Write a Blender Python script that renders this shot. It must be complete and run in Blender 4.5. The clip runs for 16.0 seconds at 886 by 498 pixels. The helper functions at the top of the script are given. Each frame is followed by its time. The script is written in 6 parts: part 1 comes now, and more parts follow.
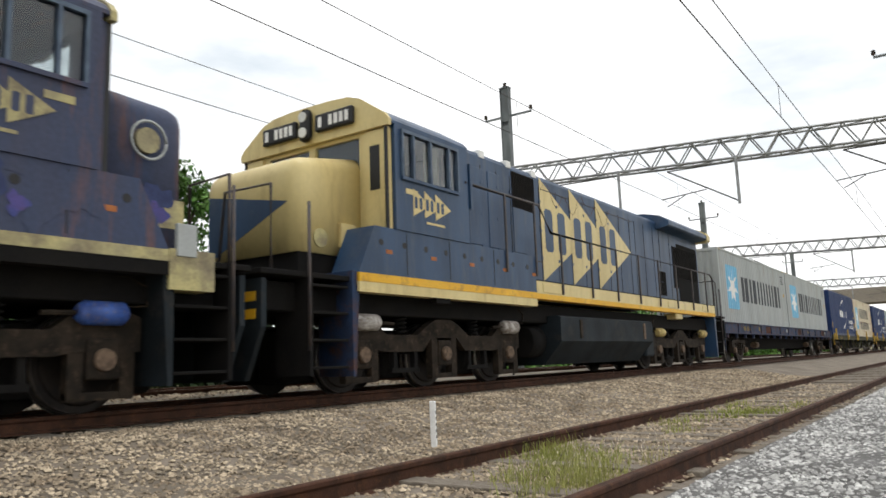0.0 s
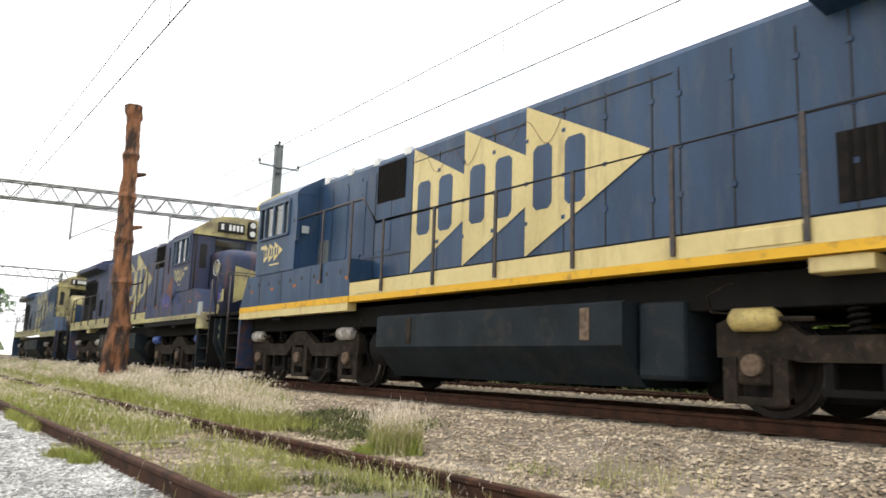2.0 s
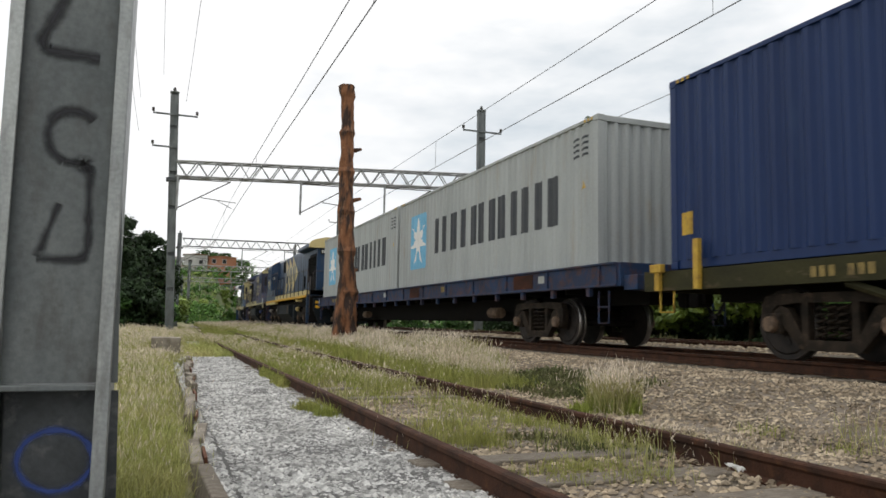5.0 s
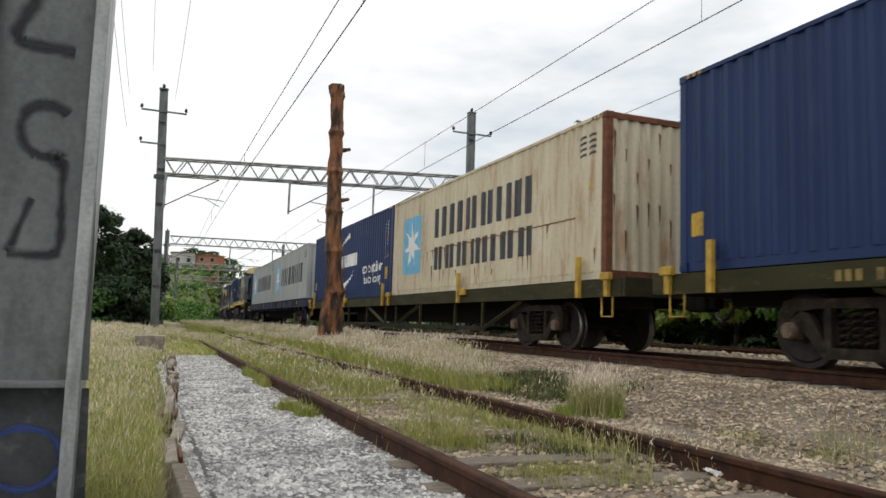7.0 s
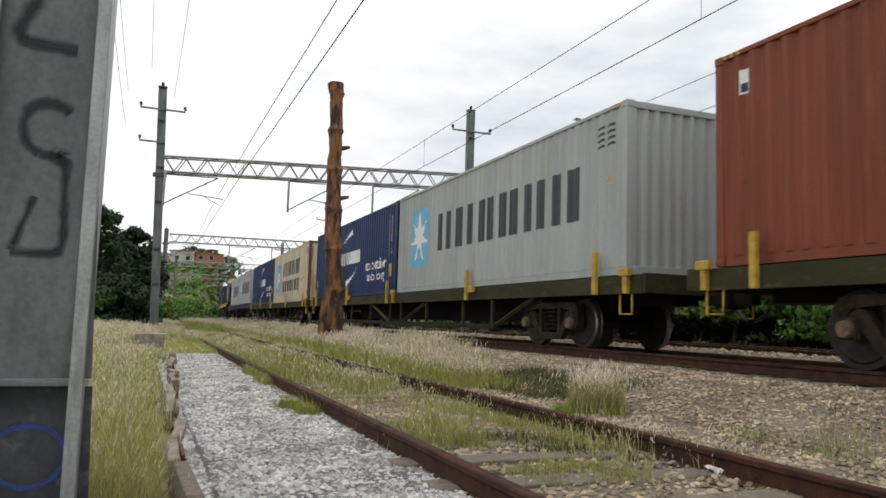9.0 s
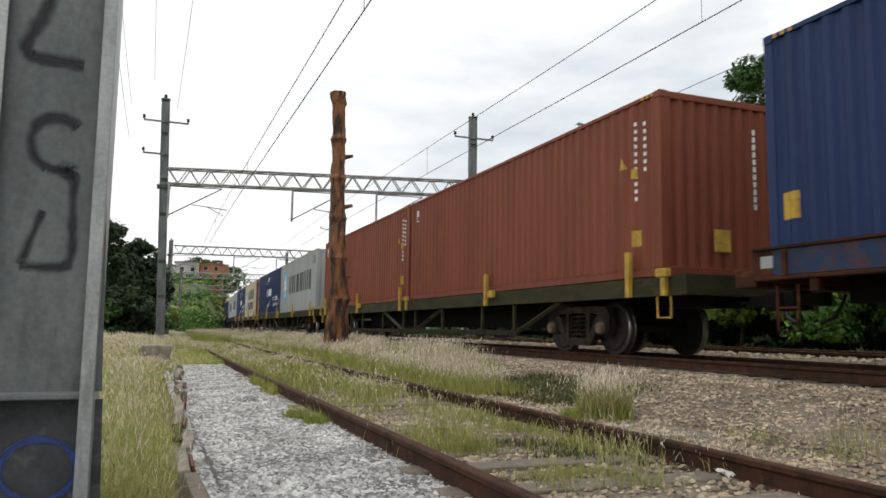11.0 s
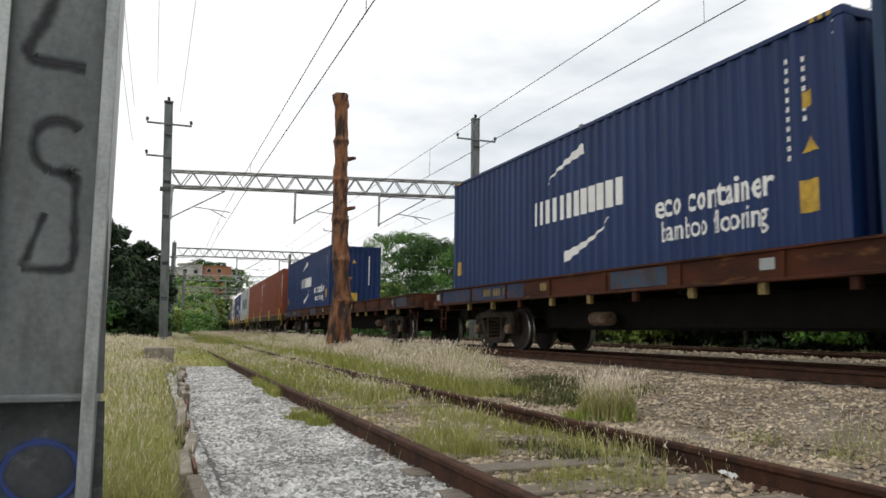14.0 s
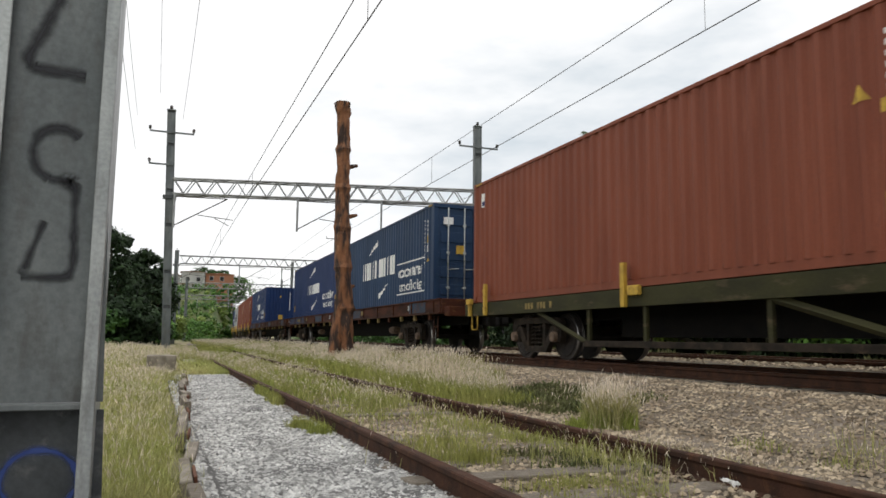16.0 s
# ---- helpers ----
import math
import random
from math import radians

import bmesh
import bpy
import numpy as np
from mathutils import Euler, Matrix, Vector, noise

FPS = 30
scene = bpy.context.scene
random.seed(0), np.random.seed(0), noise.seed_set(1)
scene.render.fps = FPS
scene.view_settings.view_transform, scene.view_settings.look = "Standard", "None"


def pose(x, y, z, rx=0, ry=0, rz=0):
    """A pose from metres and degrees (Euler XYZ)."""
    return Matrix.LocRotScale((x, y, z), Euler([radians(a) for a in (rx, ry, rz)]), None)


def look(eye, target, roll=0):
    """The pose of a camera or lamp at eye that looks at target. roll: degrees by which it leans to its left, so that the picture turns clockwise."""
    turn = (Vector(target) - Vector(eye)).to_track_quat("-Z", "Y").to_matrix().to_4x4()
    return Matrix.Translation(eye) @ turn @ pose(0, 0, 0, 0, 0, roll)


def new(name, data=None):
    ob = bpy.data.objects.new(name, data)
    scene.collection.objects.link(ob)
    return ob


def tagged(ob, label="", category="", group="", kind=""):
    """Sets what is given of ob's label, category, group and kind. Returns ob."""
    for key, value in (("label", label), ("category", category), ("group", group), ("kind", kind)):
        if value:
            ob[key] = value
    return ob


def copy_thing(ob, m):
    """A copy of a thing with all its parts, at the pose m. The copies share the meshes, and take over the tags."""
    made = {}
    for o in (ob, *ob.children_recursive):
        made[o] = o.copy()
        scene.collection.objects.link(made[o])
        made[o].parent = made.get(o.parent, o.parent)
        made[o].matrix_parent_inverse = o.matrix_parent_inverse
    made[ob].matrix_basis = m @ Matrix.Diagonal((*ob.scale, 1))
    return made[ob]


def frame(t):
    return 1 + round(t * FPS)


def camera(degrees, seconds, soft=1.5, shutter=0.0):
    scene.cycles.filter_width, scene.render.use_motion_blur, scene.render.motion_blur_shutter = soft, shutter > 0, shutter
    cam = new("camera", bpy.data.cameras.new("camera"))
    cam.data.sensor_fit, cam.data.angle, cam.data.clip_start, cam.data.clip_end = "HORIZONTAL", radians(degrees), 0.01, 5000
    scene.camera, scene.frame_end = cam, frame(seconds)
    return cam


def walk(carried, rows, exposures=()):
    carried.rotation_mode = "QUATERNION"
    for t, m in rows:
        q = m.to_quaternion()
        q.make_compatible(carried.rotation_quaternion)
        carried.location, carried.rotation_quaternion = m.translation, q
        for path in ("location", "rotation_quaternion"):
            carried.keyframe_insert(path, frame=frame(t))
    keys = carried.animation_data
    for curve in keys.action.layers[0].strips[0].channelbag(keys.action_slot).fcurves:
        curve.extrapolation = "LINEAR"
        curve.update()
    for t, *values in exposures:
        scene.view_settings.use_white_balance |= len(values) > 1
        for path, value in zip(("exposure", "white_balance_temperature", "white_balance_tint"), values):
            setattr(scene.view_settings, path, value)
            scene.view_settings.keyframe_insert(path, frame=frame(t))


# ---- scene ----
# The camera: held by hand on the gravel, 0.88 m up; swings from the coming train to the going one.
EYE_Z = 0.88
cam = camera(61.4, 16.0, soft=1.6, shutter=0.1)
# seconds, sideways sway, yaw, pitch, roll
WAY = [
    (0.0, 0.0, -145.15, 8.6, 2.02), (0.3, 0.0, -141.14, 9.67, 2.33), (0.5, 0.0, -130.76, 11.31, 2.46),
    (1.0, 0.0, -95.71, 14.62, 2.37), (1.5, 0.0, -58.56, 12.42, -0.04), (2.0, 0.0, -36.58, 9.12, -1.94),
    (2.5, 0.0, -27.66, 6.53, -1.73), (3.0, 0.0, -22.25, 6.24, -1.24), (5.5, -0.026, -20.74, 5.61, -1.09),
    (6.0, 0.001, -21.38, 5.95, -1.56), (6.5, 0.022, -21.81, 5.82, -1.76), (7.0, 0.025, -21.58, 5.77, -1.83),
    (7.5, 0.024, -21.65, 5.48, -1.78), (8.0, 0.027, -21.65, 5.37, -1.52), (8.5, 0.02, -21.7, 5.48, -1.85),
    (11.0, 0.0, -21.32, 6.13, -0.84), (11.5, 0.002, -21.46, 6.19, -0.65), (12.0, -0.004, -21.65, 6.37, -0.42),
    (12.5, -0.007, -21.68, 6.41, -0.59), (13.0, -0.001, -21.33, 6.3, -0.75), (13.5, 0.007, -21.28, 6.15, -0.93),
    (14.0, 0.005, -21.1, 6.26, -0.75), (14.5, 0.008, -21.12, 6.45, -0.9), (15.0, 0.013, -21.18, 6.53, -0.92),
    (15.5, 0.013, -21.13, 6.64, -0.72), (16.0, 0.017, -20.9, 6.83, -0.67),
]
walk(cam, [(t, pose(dx, 0, EYE_Z, 0, 0, yaw) @ pose(0, 0, 0, 90 + pitch) @ pose(0, 0, 0, 0, 0, -roll)) for t, dx, yaw, pitch, roll in WAY],
     exposures=[(0.0, 0.1), (0.5, 0.05), (1.0, 0.2), (1.5, 0.6), (2.0, 0.64), (2.5, 0.44), (3.0, 0.22), (5.5, -0.17), (11.0, -0.13), (16.0, -0.13)])

# How far the train has come (metres along the track) at each second.
RUN = [(0.0, -30.45), (0.5, -24.37), (1.0, -18.09), (1.5, -11.7), (2.0, -5.26), (2.5, 1.21), (3.0, 7.65), (5.5, 39.7), (6.0, 46.02),
       (7.0, 58.76), (8.0, 71.52), (8.5, 77.9), (11.0, 109.76), (12.0, 122.5), (13.0, 135.23), (14.0, 148.03), (15.0, 160.98), (16.0, 174.0)]


def run(t):
    return float(np.interp(t, [r[0] for r in RUN], [r[1] for r in RUN]))


# ---- world and light: a bright overcast sky ----
SUN_EL, SUN_AZ = 80, 214
world = bpy.data.worlds.new("overcast_sky")
scene.world = world
world.use_nodes = True
wn, wl = world.node_tree.nodes, world.node_tree.links
wn.clear()
w_out, w_bg = wn.new("ShaderNodeOutputWorld"), wn.new("ShaderNodeBackground")
w_sky = wn.new("ShaderNodeTexSky")
w_sky.sky_type, w_sky.sun_disc, w_sky.sun_elevation, w_sky.sun_rotation = "NISHITA", False, radians(SUN_EL), radians(SUN_AZ)
w_dim = wn.new("ShaderNodeMixRGB")
w_dim.blend_type = "MULTIPLY"
w_dim.inputs[0].default_value = 1.0
w_dim.inputs[2].default_value = (0.10, 0.10, 0.10, 1)
w_co, w_map, w_noise, w_ramp = wn.new("ShaderNodeTexCoord"), wn.new("ShaderNodeMapping"), wn.new("ShaderNodeTexNoise"), wn.new("ShaderNodeValToRGB")
w_map.inputs["Scale"].default_value = (1.3, 1.3, 4.0)
w_map.inputs["Location"].default_value = (0.35, 0.1, 0.0)
w_noise.inputs["Scale"].default_value, w_noise.inputs["Detail"].default_value, w_noise.inputs["Roughness"].default_value = 1.6, 6.0, 0.55
w_ramp.color_ramp.elements[0].position, w_ramp.color_ramp.elements[0].color = 0.30, (0.755, 0.83, 0.89, 1)
w_ramp.color_ramp.elements[1].position, w_ramp.color_ramp.elements[1].color = 0.50, (1.22, 1.22, 1.22, 1)
w_mix = wn.new("ShaderNodeMixRGB")
w_mix.inputs[0].default_value = 0.94
wl.new(w_co.outputs["Generated"], w_map.inputs["Vector"])
wl.new(w_map.outputs["Vector"], w_noise.inputs["Vector"])
wl.new(w_noise.outputs["Fac"], w_ramp.inputs["Fac"])
wl.new(w_sky.outputs["Color"], w_dim.inputs[1])
wl.new(w_dim.outputs["Color"], w_mix.inputs[1])
wl.new(w_ramp.outputs["Color"], w_mix.inputs[2])
wl.new(w_mix.outputs["Color"], w_bg.inputs["Color"])
w_bg.inputs["Strength"].default_value = 1.0
wl.new(w_bg.outputs["Background"], w_out.inputs["Surface"])
sun_data = bpy.data.lights.new("sun", "SUN")
sun_data.energy, sun_data.angle, sun_data.color = 0.9, radians(14), (1.0, 0.96, 0.9)
sun = new("sun", sun_data)
sun.matrix_world = look((0, 0, 60), (6, 9, 0))


# ---- materials ----
def material(name, base, other=None, rough=0.7, metal=0.0, scale=3.0, fine=40.0, bump=0.2, dirt=None, dirt_amount=0.35, stretch=(1, 1, 1), spread=(0.4, 0.62), jitter=0.0, ior=1.45, grainy=1.0):
    """Colour varied at two scales, with stains of another colour and fine relief."""
    m = bpy.data.materials.new(name)
    m.use_nodes = True
    n, l = m.node_tree.nodes, m.node_tree.links
    bsdf = n["Principled BSDF"]
    co, mp = n.new("ShaderNodeTexCoord"), n.new("ShaderNodeMapping")
    mp.inputs["Scale"].default_value = stretch
    l.new(co.outputs["Object"], mp.inputs["Vector"])
    big, small = n.new("ShaderNodeTexNoise"), n.new("ShaderNodeTexNoise")
    big.inputs["Scale"].default_value, big.inputs["Detail"].default_value = scale, 5.0
    small.inputs["Scale"].default_value, small.inputs["Detail"].default_value = fine, 3.0
    l.new(mp.outputs["Vector"], big.inputs["Vector"])
    l.new(co.outputs["Object"], small.inputs["Vector"])
    other = other or tuple(c * 0.8 for c in base)
    mix = n.new("ShaderNodeMixRGB")
    mix.inputs[1].default_value, mix.inputs[2].default_value = (*base, 1), (*other, 1)
    ramp = n.new("ShaderNodeMapRange")
    ramp.inputs[1].default_value, ramp.inputs[2].default_value = spread
    l.new(big.outputs["Fac"], ramp.inputs[0])
    l.new(ramp.outputs[0], mix.inputs[0])
    last = mix.outputs[0]
    if dirt:
        d_noise, d_map, d_mix = n.new("ShaderNodeTexNoise"), n.new("ShaderNodeMapRange"), n.new("ShaderNodeMixRGB")
        d_noise.inputs["Scale"].default_value, d_noise.inputs["Detail"].default_value, d_noise.inputs["Roughness"].default_value = scale * 2.3, 8.0, 0.65
        l.new(mp.outputs["Vector"], d_noise.inputs["Vector"])
        d_map.inputs[1].default_value, d_map.inputs[2].default_value = 0.66 - dirt_amount * 0.35, 0.74
        l.new(d_noise.outputs["Fac"], d_map.inputs[0])
        l.new(d_map.outputs[0], d_mix.inputs[0])
        d_mix.inputs[2].default_value = (*dirt, 1)
        l.new(last, d_mix.inputs[1])
        last = d_mix.outputs[0]
    grain = n.new("ShaderNodeHueSaturation")
    g_map = n.new("ShaderNodeMapRange")
    g_map.inputs[1].default_value, g_map.inputs[2].default_value, g_map.inputs[3].default_value, g_map.inputs[4].default_value = 0.3, 0.7, 1 - 0.14 * grainy, 1 + 0.12 * grainy
    l.new(small.outputs["Fac"], g_map.inputs[0])
    value = g_map.outputs[0]
    if jitter:
        geo, rnd, mul = n.new("ShaderNodeNewGeometry"), n.new("ShaderNodeMapRange"), n.new("ShaderNodeMath")
        rnd.inputs[3].default_value, rnd.inputs[4].default_value = 1 - jitter, 1 + jitter
        l.new(geo.outputs["Random Per Island"], rnd.inputs[0])
        mul.operation = "MULTIPLY"
        l.new(value, mul.inputs[0])
        l.new(rnd.outputs[0], mul.inputs[1])
        value = mul.outputs[0]
    l.new(value, grain.inputs["Value"])
    l.new(last, grain.inputs["Color"])
    l.new(grain.outputs[0], bsdf.inputs["Base Color"])
    bsdf.inputs["Metallic"].default_value, bsdf.inputs["IOR"].default_value = metal, ior
    r_map = n.new("ShaderNodeMapRange")
    r_map.inputs[3].default_value, r_map.inputs[4].default_value = max(0.05, rough - 0.12), min(1, rough + 0.12)
    l.new(big.outputs["Fac"], r_map.inputs[0])
    l.new(r_map.outputs[0], bsdf.inputs["Roughness"])
    if bump:
        b = n.new("ShaderNodeBump")
        b.inputs["Strength"].default_value, b.inputs["Distance"].default_value = bump, 0.01
        l.new(small.outputs["Fac"], b.inputs["Height"])
        l.new(b.outputs[0], bsdf.inputs["Normal"])
    return m


STREAK = (1, 2.2, 0.35)
M = dict(
    soil=material("soil", (0.26, 0.22, 0.12), (0.17, 0.18, 0.07), 0.95, scale=0.5, fine=14, bump=0.8, dirt=(0.28, 0.24, 0.17)),
    # Beds are darker than their loose stones: the gaps' shade is in the colour.
    ballast=material("ballast", (0.215, 0.18, 0.14), (0.15, 0.125, 0.095), 0.95, scale=1.2, fine=22, bump=1.0, dirt=(0.13, 0.10, 0.075)),
    gravel=material("gravel", (0.135, 0.131, 0.126), (0.090, 0.087, 0.082), 0.95, scale=1.5, fine=30, bump=1.0),
    stone=material("stone", (0.42, 0.345, 0.245), (0.24, 0.187, 0.128), 0.9, scale=2.5, fine=60, bump=0.3, jitter=0.5),
    stone_light=material("stone_light", (0.515, 0.51, 0.49), (0.36, 0.355, 0.34), 0.9, scale=2.5, fine=60, bump=0.3, jitter=0.6),
    rail=material("rail", (0.068, 0.029, 0.016), (0.038, 0.019, 0.012), 0.9, ior=1.35, scale=6, fine=70, bump=0.4, dirt=(0.115, 0.050, 0.022)),
    rail_top=material("rail_top", (0.30, 0.25, 0.21), (0.16, 0.10, 0.07), 0.4, 0.8, scale=8, fine=90, bump=0.1),
    sleeper=material("sleeper", (0.22, 0.19, 0.15), (0.14, 0.115, 0.09), 0.95, scale=8, fine=60, bump=0.8, stretch=(1, 6, 1), dirt=(0.09, 0.07, 0.05)),
    concrete=material("concrete", (0.33, 0.29, 0.24), (0.22, 0.19, 0.15), 0.95, scale=5, fine=60, bump=0.6, dirt=(0.12, 0.10, 0.07)),
    mast=material("mast", (0.170, 0.186, 0.184), (0.105, 0.118, 0.120), 0.5, 0.3, scale=3, fine=50, bump=0.12, dirt=(0.10, 0.10, 0.095), dirt_amount=0.45, stretch=(1, 1, 0.3)),
    # Paler copy of the mast steel; its colour holds the flange's reflected light.
    mast_sheen=material("mast_sheen", (0.42, 0.44, 0.43), (0.28, 0.30, 0.30), 0.45, 0.45, scale=6, fine=60, bump=0.12, dirt=(0.20, 0.20, 0.19), dirt_amount=0.5, stretch=(1, 1, 0.25)),
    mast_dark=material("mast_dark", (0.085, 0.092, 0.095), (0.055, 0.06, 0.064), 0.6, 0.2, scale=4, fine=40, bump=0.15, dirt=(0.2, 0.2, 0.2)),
    truss=material("truss", (0.36, 0.37, 0.37), (0.25, 0.25, 0.25), 0.6, 0.4, scale=2, fine=50, bump=0.1),
    wire=material("wire", (0.09, 0.085, 0.08), None, 0.6, 0.6, bump=0),
    insulator=material("insulator", (0.05, 0.03, 0.03), None, 0.3, bump=0),
    trunk=material("trunk", (0.24, 0.105, 0.050), (0.045, 0.028, 0.022), 0.95, scale=5, fine=30, bump=1.0, stretch=(1, 1, 0.28), dirt=(0.36, 0.19, 0.10), dirt_amount=0.3, spread=(0.44, 0.58)),
    blue_loco=material("blue_loco", (0.021, 0.058, 0.128), (0.016, 0.042, 0.092), 0.42, scale=1.2, fine=30, bump=0.05, dirt=(0.054, 0.074, 0.108), dirt_amount=0.42, stretch=(1, 1.8, 0.4), grainy=0.6),
    blue_worn=material("blue_worn", (0.032, 0.050, 0.110), (0.045, 0.052, 0.095), 0.6, scale=0.9, fine=20, bump=0.12, dirt=(0.16, 0.070, 0.048), dirt_amount=0.35, stretch=STREAK),
    cream=material("cream", (0.68, 0.555, 0.255), (0.63, 0.505, 0.225), 0.42, scale=1.1, fine=12, bump=0.03, dirt=(0.46, 0.345, 0.155), stretch=(1, 1.6, 0.3), dirt_amount=0.36, grainy=0.3),
    cream_worn=material("cream_worn", (0.50, 0.44, 0.20), (0.33, 0.29, 0.17), 0.6, scale=1.5, fine=30, bump=0.1, dirt=(0.14, 0.11, 0.08), dirt_amount=0.6),
    yellow=material("yellow", (0.78, 0.44, 0.018), (0.72, 0.39, 0.016), 0.5, scale=2, fine=30, bump=0.04, dirt=(0.35, 0.19, 0.04), grainy=0.25),
    tank=material("tank", (0.015, 0.022, 0.028), (0.010, 0.014, 0.017), 0.7, ior=1.3, scale=1.2, fine=25, bump=0.1, dirt=(0.035, 0.032, 0.028)),
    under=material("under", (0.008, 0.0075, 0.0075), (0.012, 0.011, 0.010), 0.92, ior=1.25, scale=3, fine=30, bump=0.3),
    bogie=material("bogie", (0.031, 0.023, 0.016), (0.015, 0.012, 0.009), 0.9, ior=1.3, scale=4, fine=40, bump=0.4, dirt=(0.080, 0.054, 0.036)),
    wheel=material("wheel", (0.032, 0.025, 0.021), (0.020, 0.017, 0.016), 0.7, 0.3, scale=6, fine=50, bump=0.2),
    tread=material("tread", (0.42, 0.40, 0.38), None, 0.35, 0.9, bump=0),
    cap=material("cap", (0.17, 0.115, 0.075), (0.09, 0.06, 0.04), 0.8, scale=14, fine=60, bump=0.3),
    cyl_white=material("cyl_white", (0.60, 0.58, 0.55), (0.30, 0.27, 0.24), 0.6, scale=9, fine=60, bump=0.1, dirt=(0.16, 0.12, 0.09), dirt_amount=0.7),
    cyl_yellow=material("cyl_yellow", (0.60, 0.47, 0.17), (0.42, 0.32, 0.13), 0.6, scale=9, fine=60, bump=0.1, dirt=(0.2, 0.14, 0.08)),
    cyl_blue=material("cyl_blue", (0.05, 0.12, 0.42), (0.04, 0.08, 0.28), 0.5, scale=9, bump=0.1, dirt=(0.2, 0.16, 0.12)),
    grille=material("grille", (0.013, 0.012, 0.012), (0.022, 0.018, 0.016), 0.85, ior=1.25, scale=5, fine=60, bump=0.3),
    handrail=material("handrail", (0.050, 0.048, 0.055), (0.09, 0.07, 0.06), 0.55, 0.3, scale=9, bump=0.1),
    black=material("black", (0.012, 0.012, 0.013), None, 0.5, bump=0),
    white=material("white", (0.84, 0.84, 0.82), (0.78, 0.78, 0.76), 0.55, scale=3, bump=0.03, grainy=0.4),
    lens=material("lens", (0.75, 0.75, 0.72), None, 0.15, bump=0),
    blind=material("blind", (0.30, 0.28, 0.25), (0.20, 0.19, 0.17), 0.8, scale=4, bump=0.1),
    orange=material("orange", (0.42, 0.14, 0.035), None, 0.6, scale=9, bump=0.05),
    box_grey=material("box_grey", (0.405, 0.43, 0.425), (0.35, 0.372, 0.368), 0.55, scale=0.8, fine=30, bump=0.06, dirt=(0.34, 0.315, 0.265), dirt_amount=0.28, stretch=STREAK, grainy=0.5),
    box_cream=material("box_cream", (0.65, 0.585, 0.435), (0.57, 0.50, 0.36), 0.6, scale=0.9, fine=14, bump=0.05, dirt=(0.36, 0.18, 0.08), dirt_amount=0.42, stretch=STREAK, grainy=0.4),
    box_blue=material("box_blue", (0.0058, 0.027, 0.108), (0.0050, 0.0225, 0.092), 0.5, ior=1.38, scale=0.8, fine=30, bump=0.05, dirt=(0.014, 0.038, 0.11), dirt_amount=0.2, stretch=STREAK, grainy=0.4),
    box_navy=material("box_navy", (0.012, 0.041, 0.102), (0.010, 0.033, 0.082), 0.55, ior=1.4, scale=0.8, fine=30, bump=0.05, dirt=(0.034, 0.060, 0.105), dirt_amount=0.3, stretch=STREAK, grainy=0.6),
    box_red=material("box_red", (0.220, 0.055, 0.024), (0.185, 0.046, 0.021), 0.6, ior=1.4, scale=0.8, fine=30, bump=0.05, dirt=(0.25, 0.075, 0.04), dirt_amount=0.25, stretch=STREAK, grainy=0.6),
    rust=material("rust", (0.19, 0.075, 0.035), (0.12, 0.05, 0.028), 0.9, scale=6, fine=40, bump=0.3),
    ink_dark=material("ink_dark", (0.040, 0.046, 0.055), (0.055, 0.06, 0.065), 0.6, bump=0.05),
    sky_blue=material("sky_blue", (0.20, 0.50, 0.72), (0.17, 0.45, 0.66), 0.55, bump=0.05),
    olive=material("olive", (0.040, 0.038, 0.012), (0.028, 0.027, 0.011), 0.8, ior=1.35, scale=1.5, fine=30, bump=0.2, dirt=(0.10, 0.07, 0.04), dirt_amount=0.25, stretch=(1, 0.6, 2)),
    brown=material("brown", (0.074, 0.022, 0.010), (0.034, 0.014, 0.009), 0.88, ior=1.32, scale=1.4, fine=30, bump=0.2, dirt=(0.17, 0.08, 0.025), dirt_amount=0.25, stretch=(1, 0.5, 2)),
    slate=material("slate", (0.036, 0.075, 0.125), (0.04, 0.05, 0.07), 0.8, ior=1.35, scale=2, bump=0.2, dirt=(0.11, 0.045, 0.022), dirt_amount=0.6),
    navy_sill=material("navy_sill", (0.020, 0.045, 0.105), (0.025, 0.036, 0.070), 0.75, ior=1.35, scale=2, bump=0.2, dirt=(0.11, 0.045, 0.022), dirt_amount=0.55),
    olive_pale=material("olive_pale", (0.26, 0.19, 0.06), (0.15, 0.11, 0.045), 0.8, scale=9, bump=0.05),
    post_yellow=material("post_yellow", (0.56, 0.36, 0.045), (0.42, 0.26, 0.04), 0.7, scale=5, bump=0.15, dirt=(0.18, 0.11, 0.05)),
    bark=material("bark", (0.10, 0.075, 0.05), (0.06, 0.045, 0.03), 0.95, scale=4, fine=30, bump=0.8),
    leaf_dark=material("leaf_dark", (0.050, 0.118, 0.022), (0.026, 0.066, 0.013), 0.6, ior=1.33, scale=0.7, bump=0, jitter=0.5),
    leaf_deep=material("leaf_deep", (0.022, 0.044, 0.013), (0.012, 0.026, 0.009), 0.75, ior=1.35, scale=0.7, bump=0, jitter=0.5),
    smear_rust=material("smear_rust", (0.210, 0.080, 0.045), (0.10, 0.055, 0.06), 0.8, scale=4, bump=0.05, dirt=(0.04, 0.045, 0.08)),
    leaf_mid=material("leaf_mid", (0.098, 0.205, 0.034), (0.050, 0.125, 0.022), 0.6, ior=1.33, scale=0.7, bump=0, jitter=0.5),
    leaf_light=material("leaf_light", (0.235, 0.315, 0.060), (0.140, 0.220, 0.042), 0.5, scale=0.7, bump=0, jitter=0.4),
    leaf_palm=material("leaf_palm", (0.115, 0.165, 0.085), (0.075, 0.115, 0.06), 0.5, scale=0.7, bump=0, jitter=0.3),
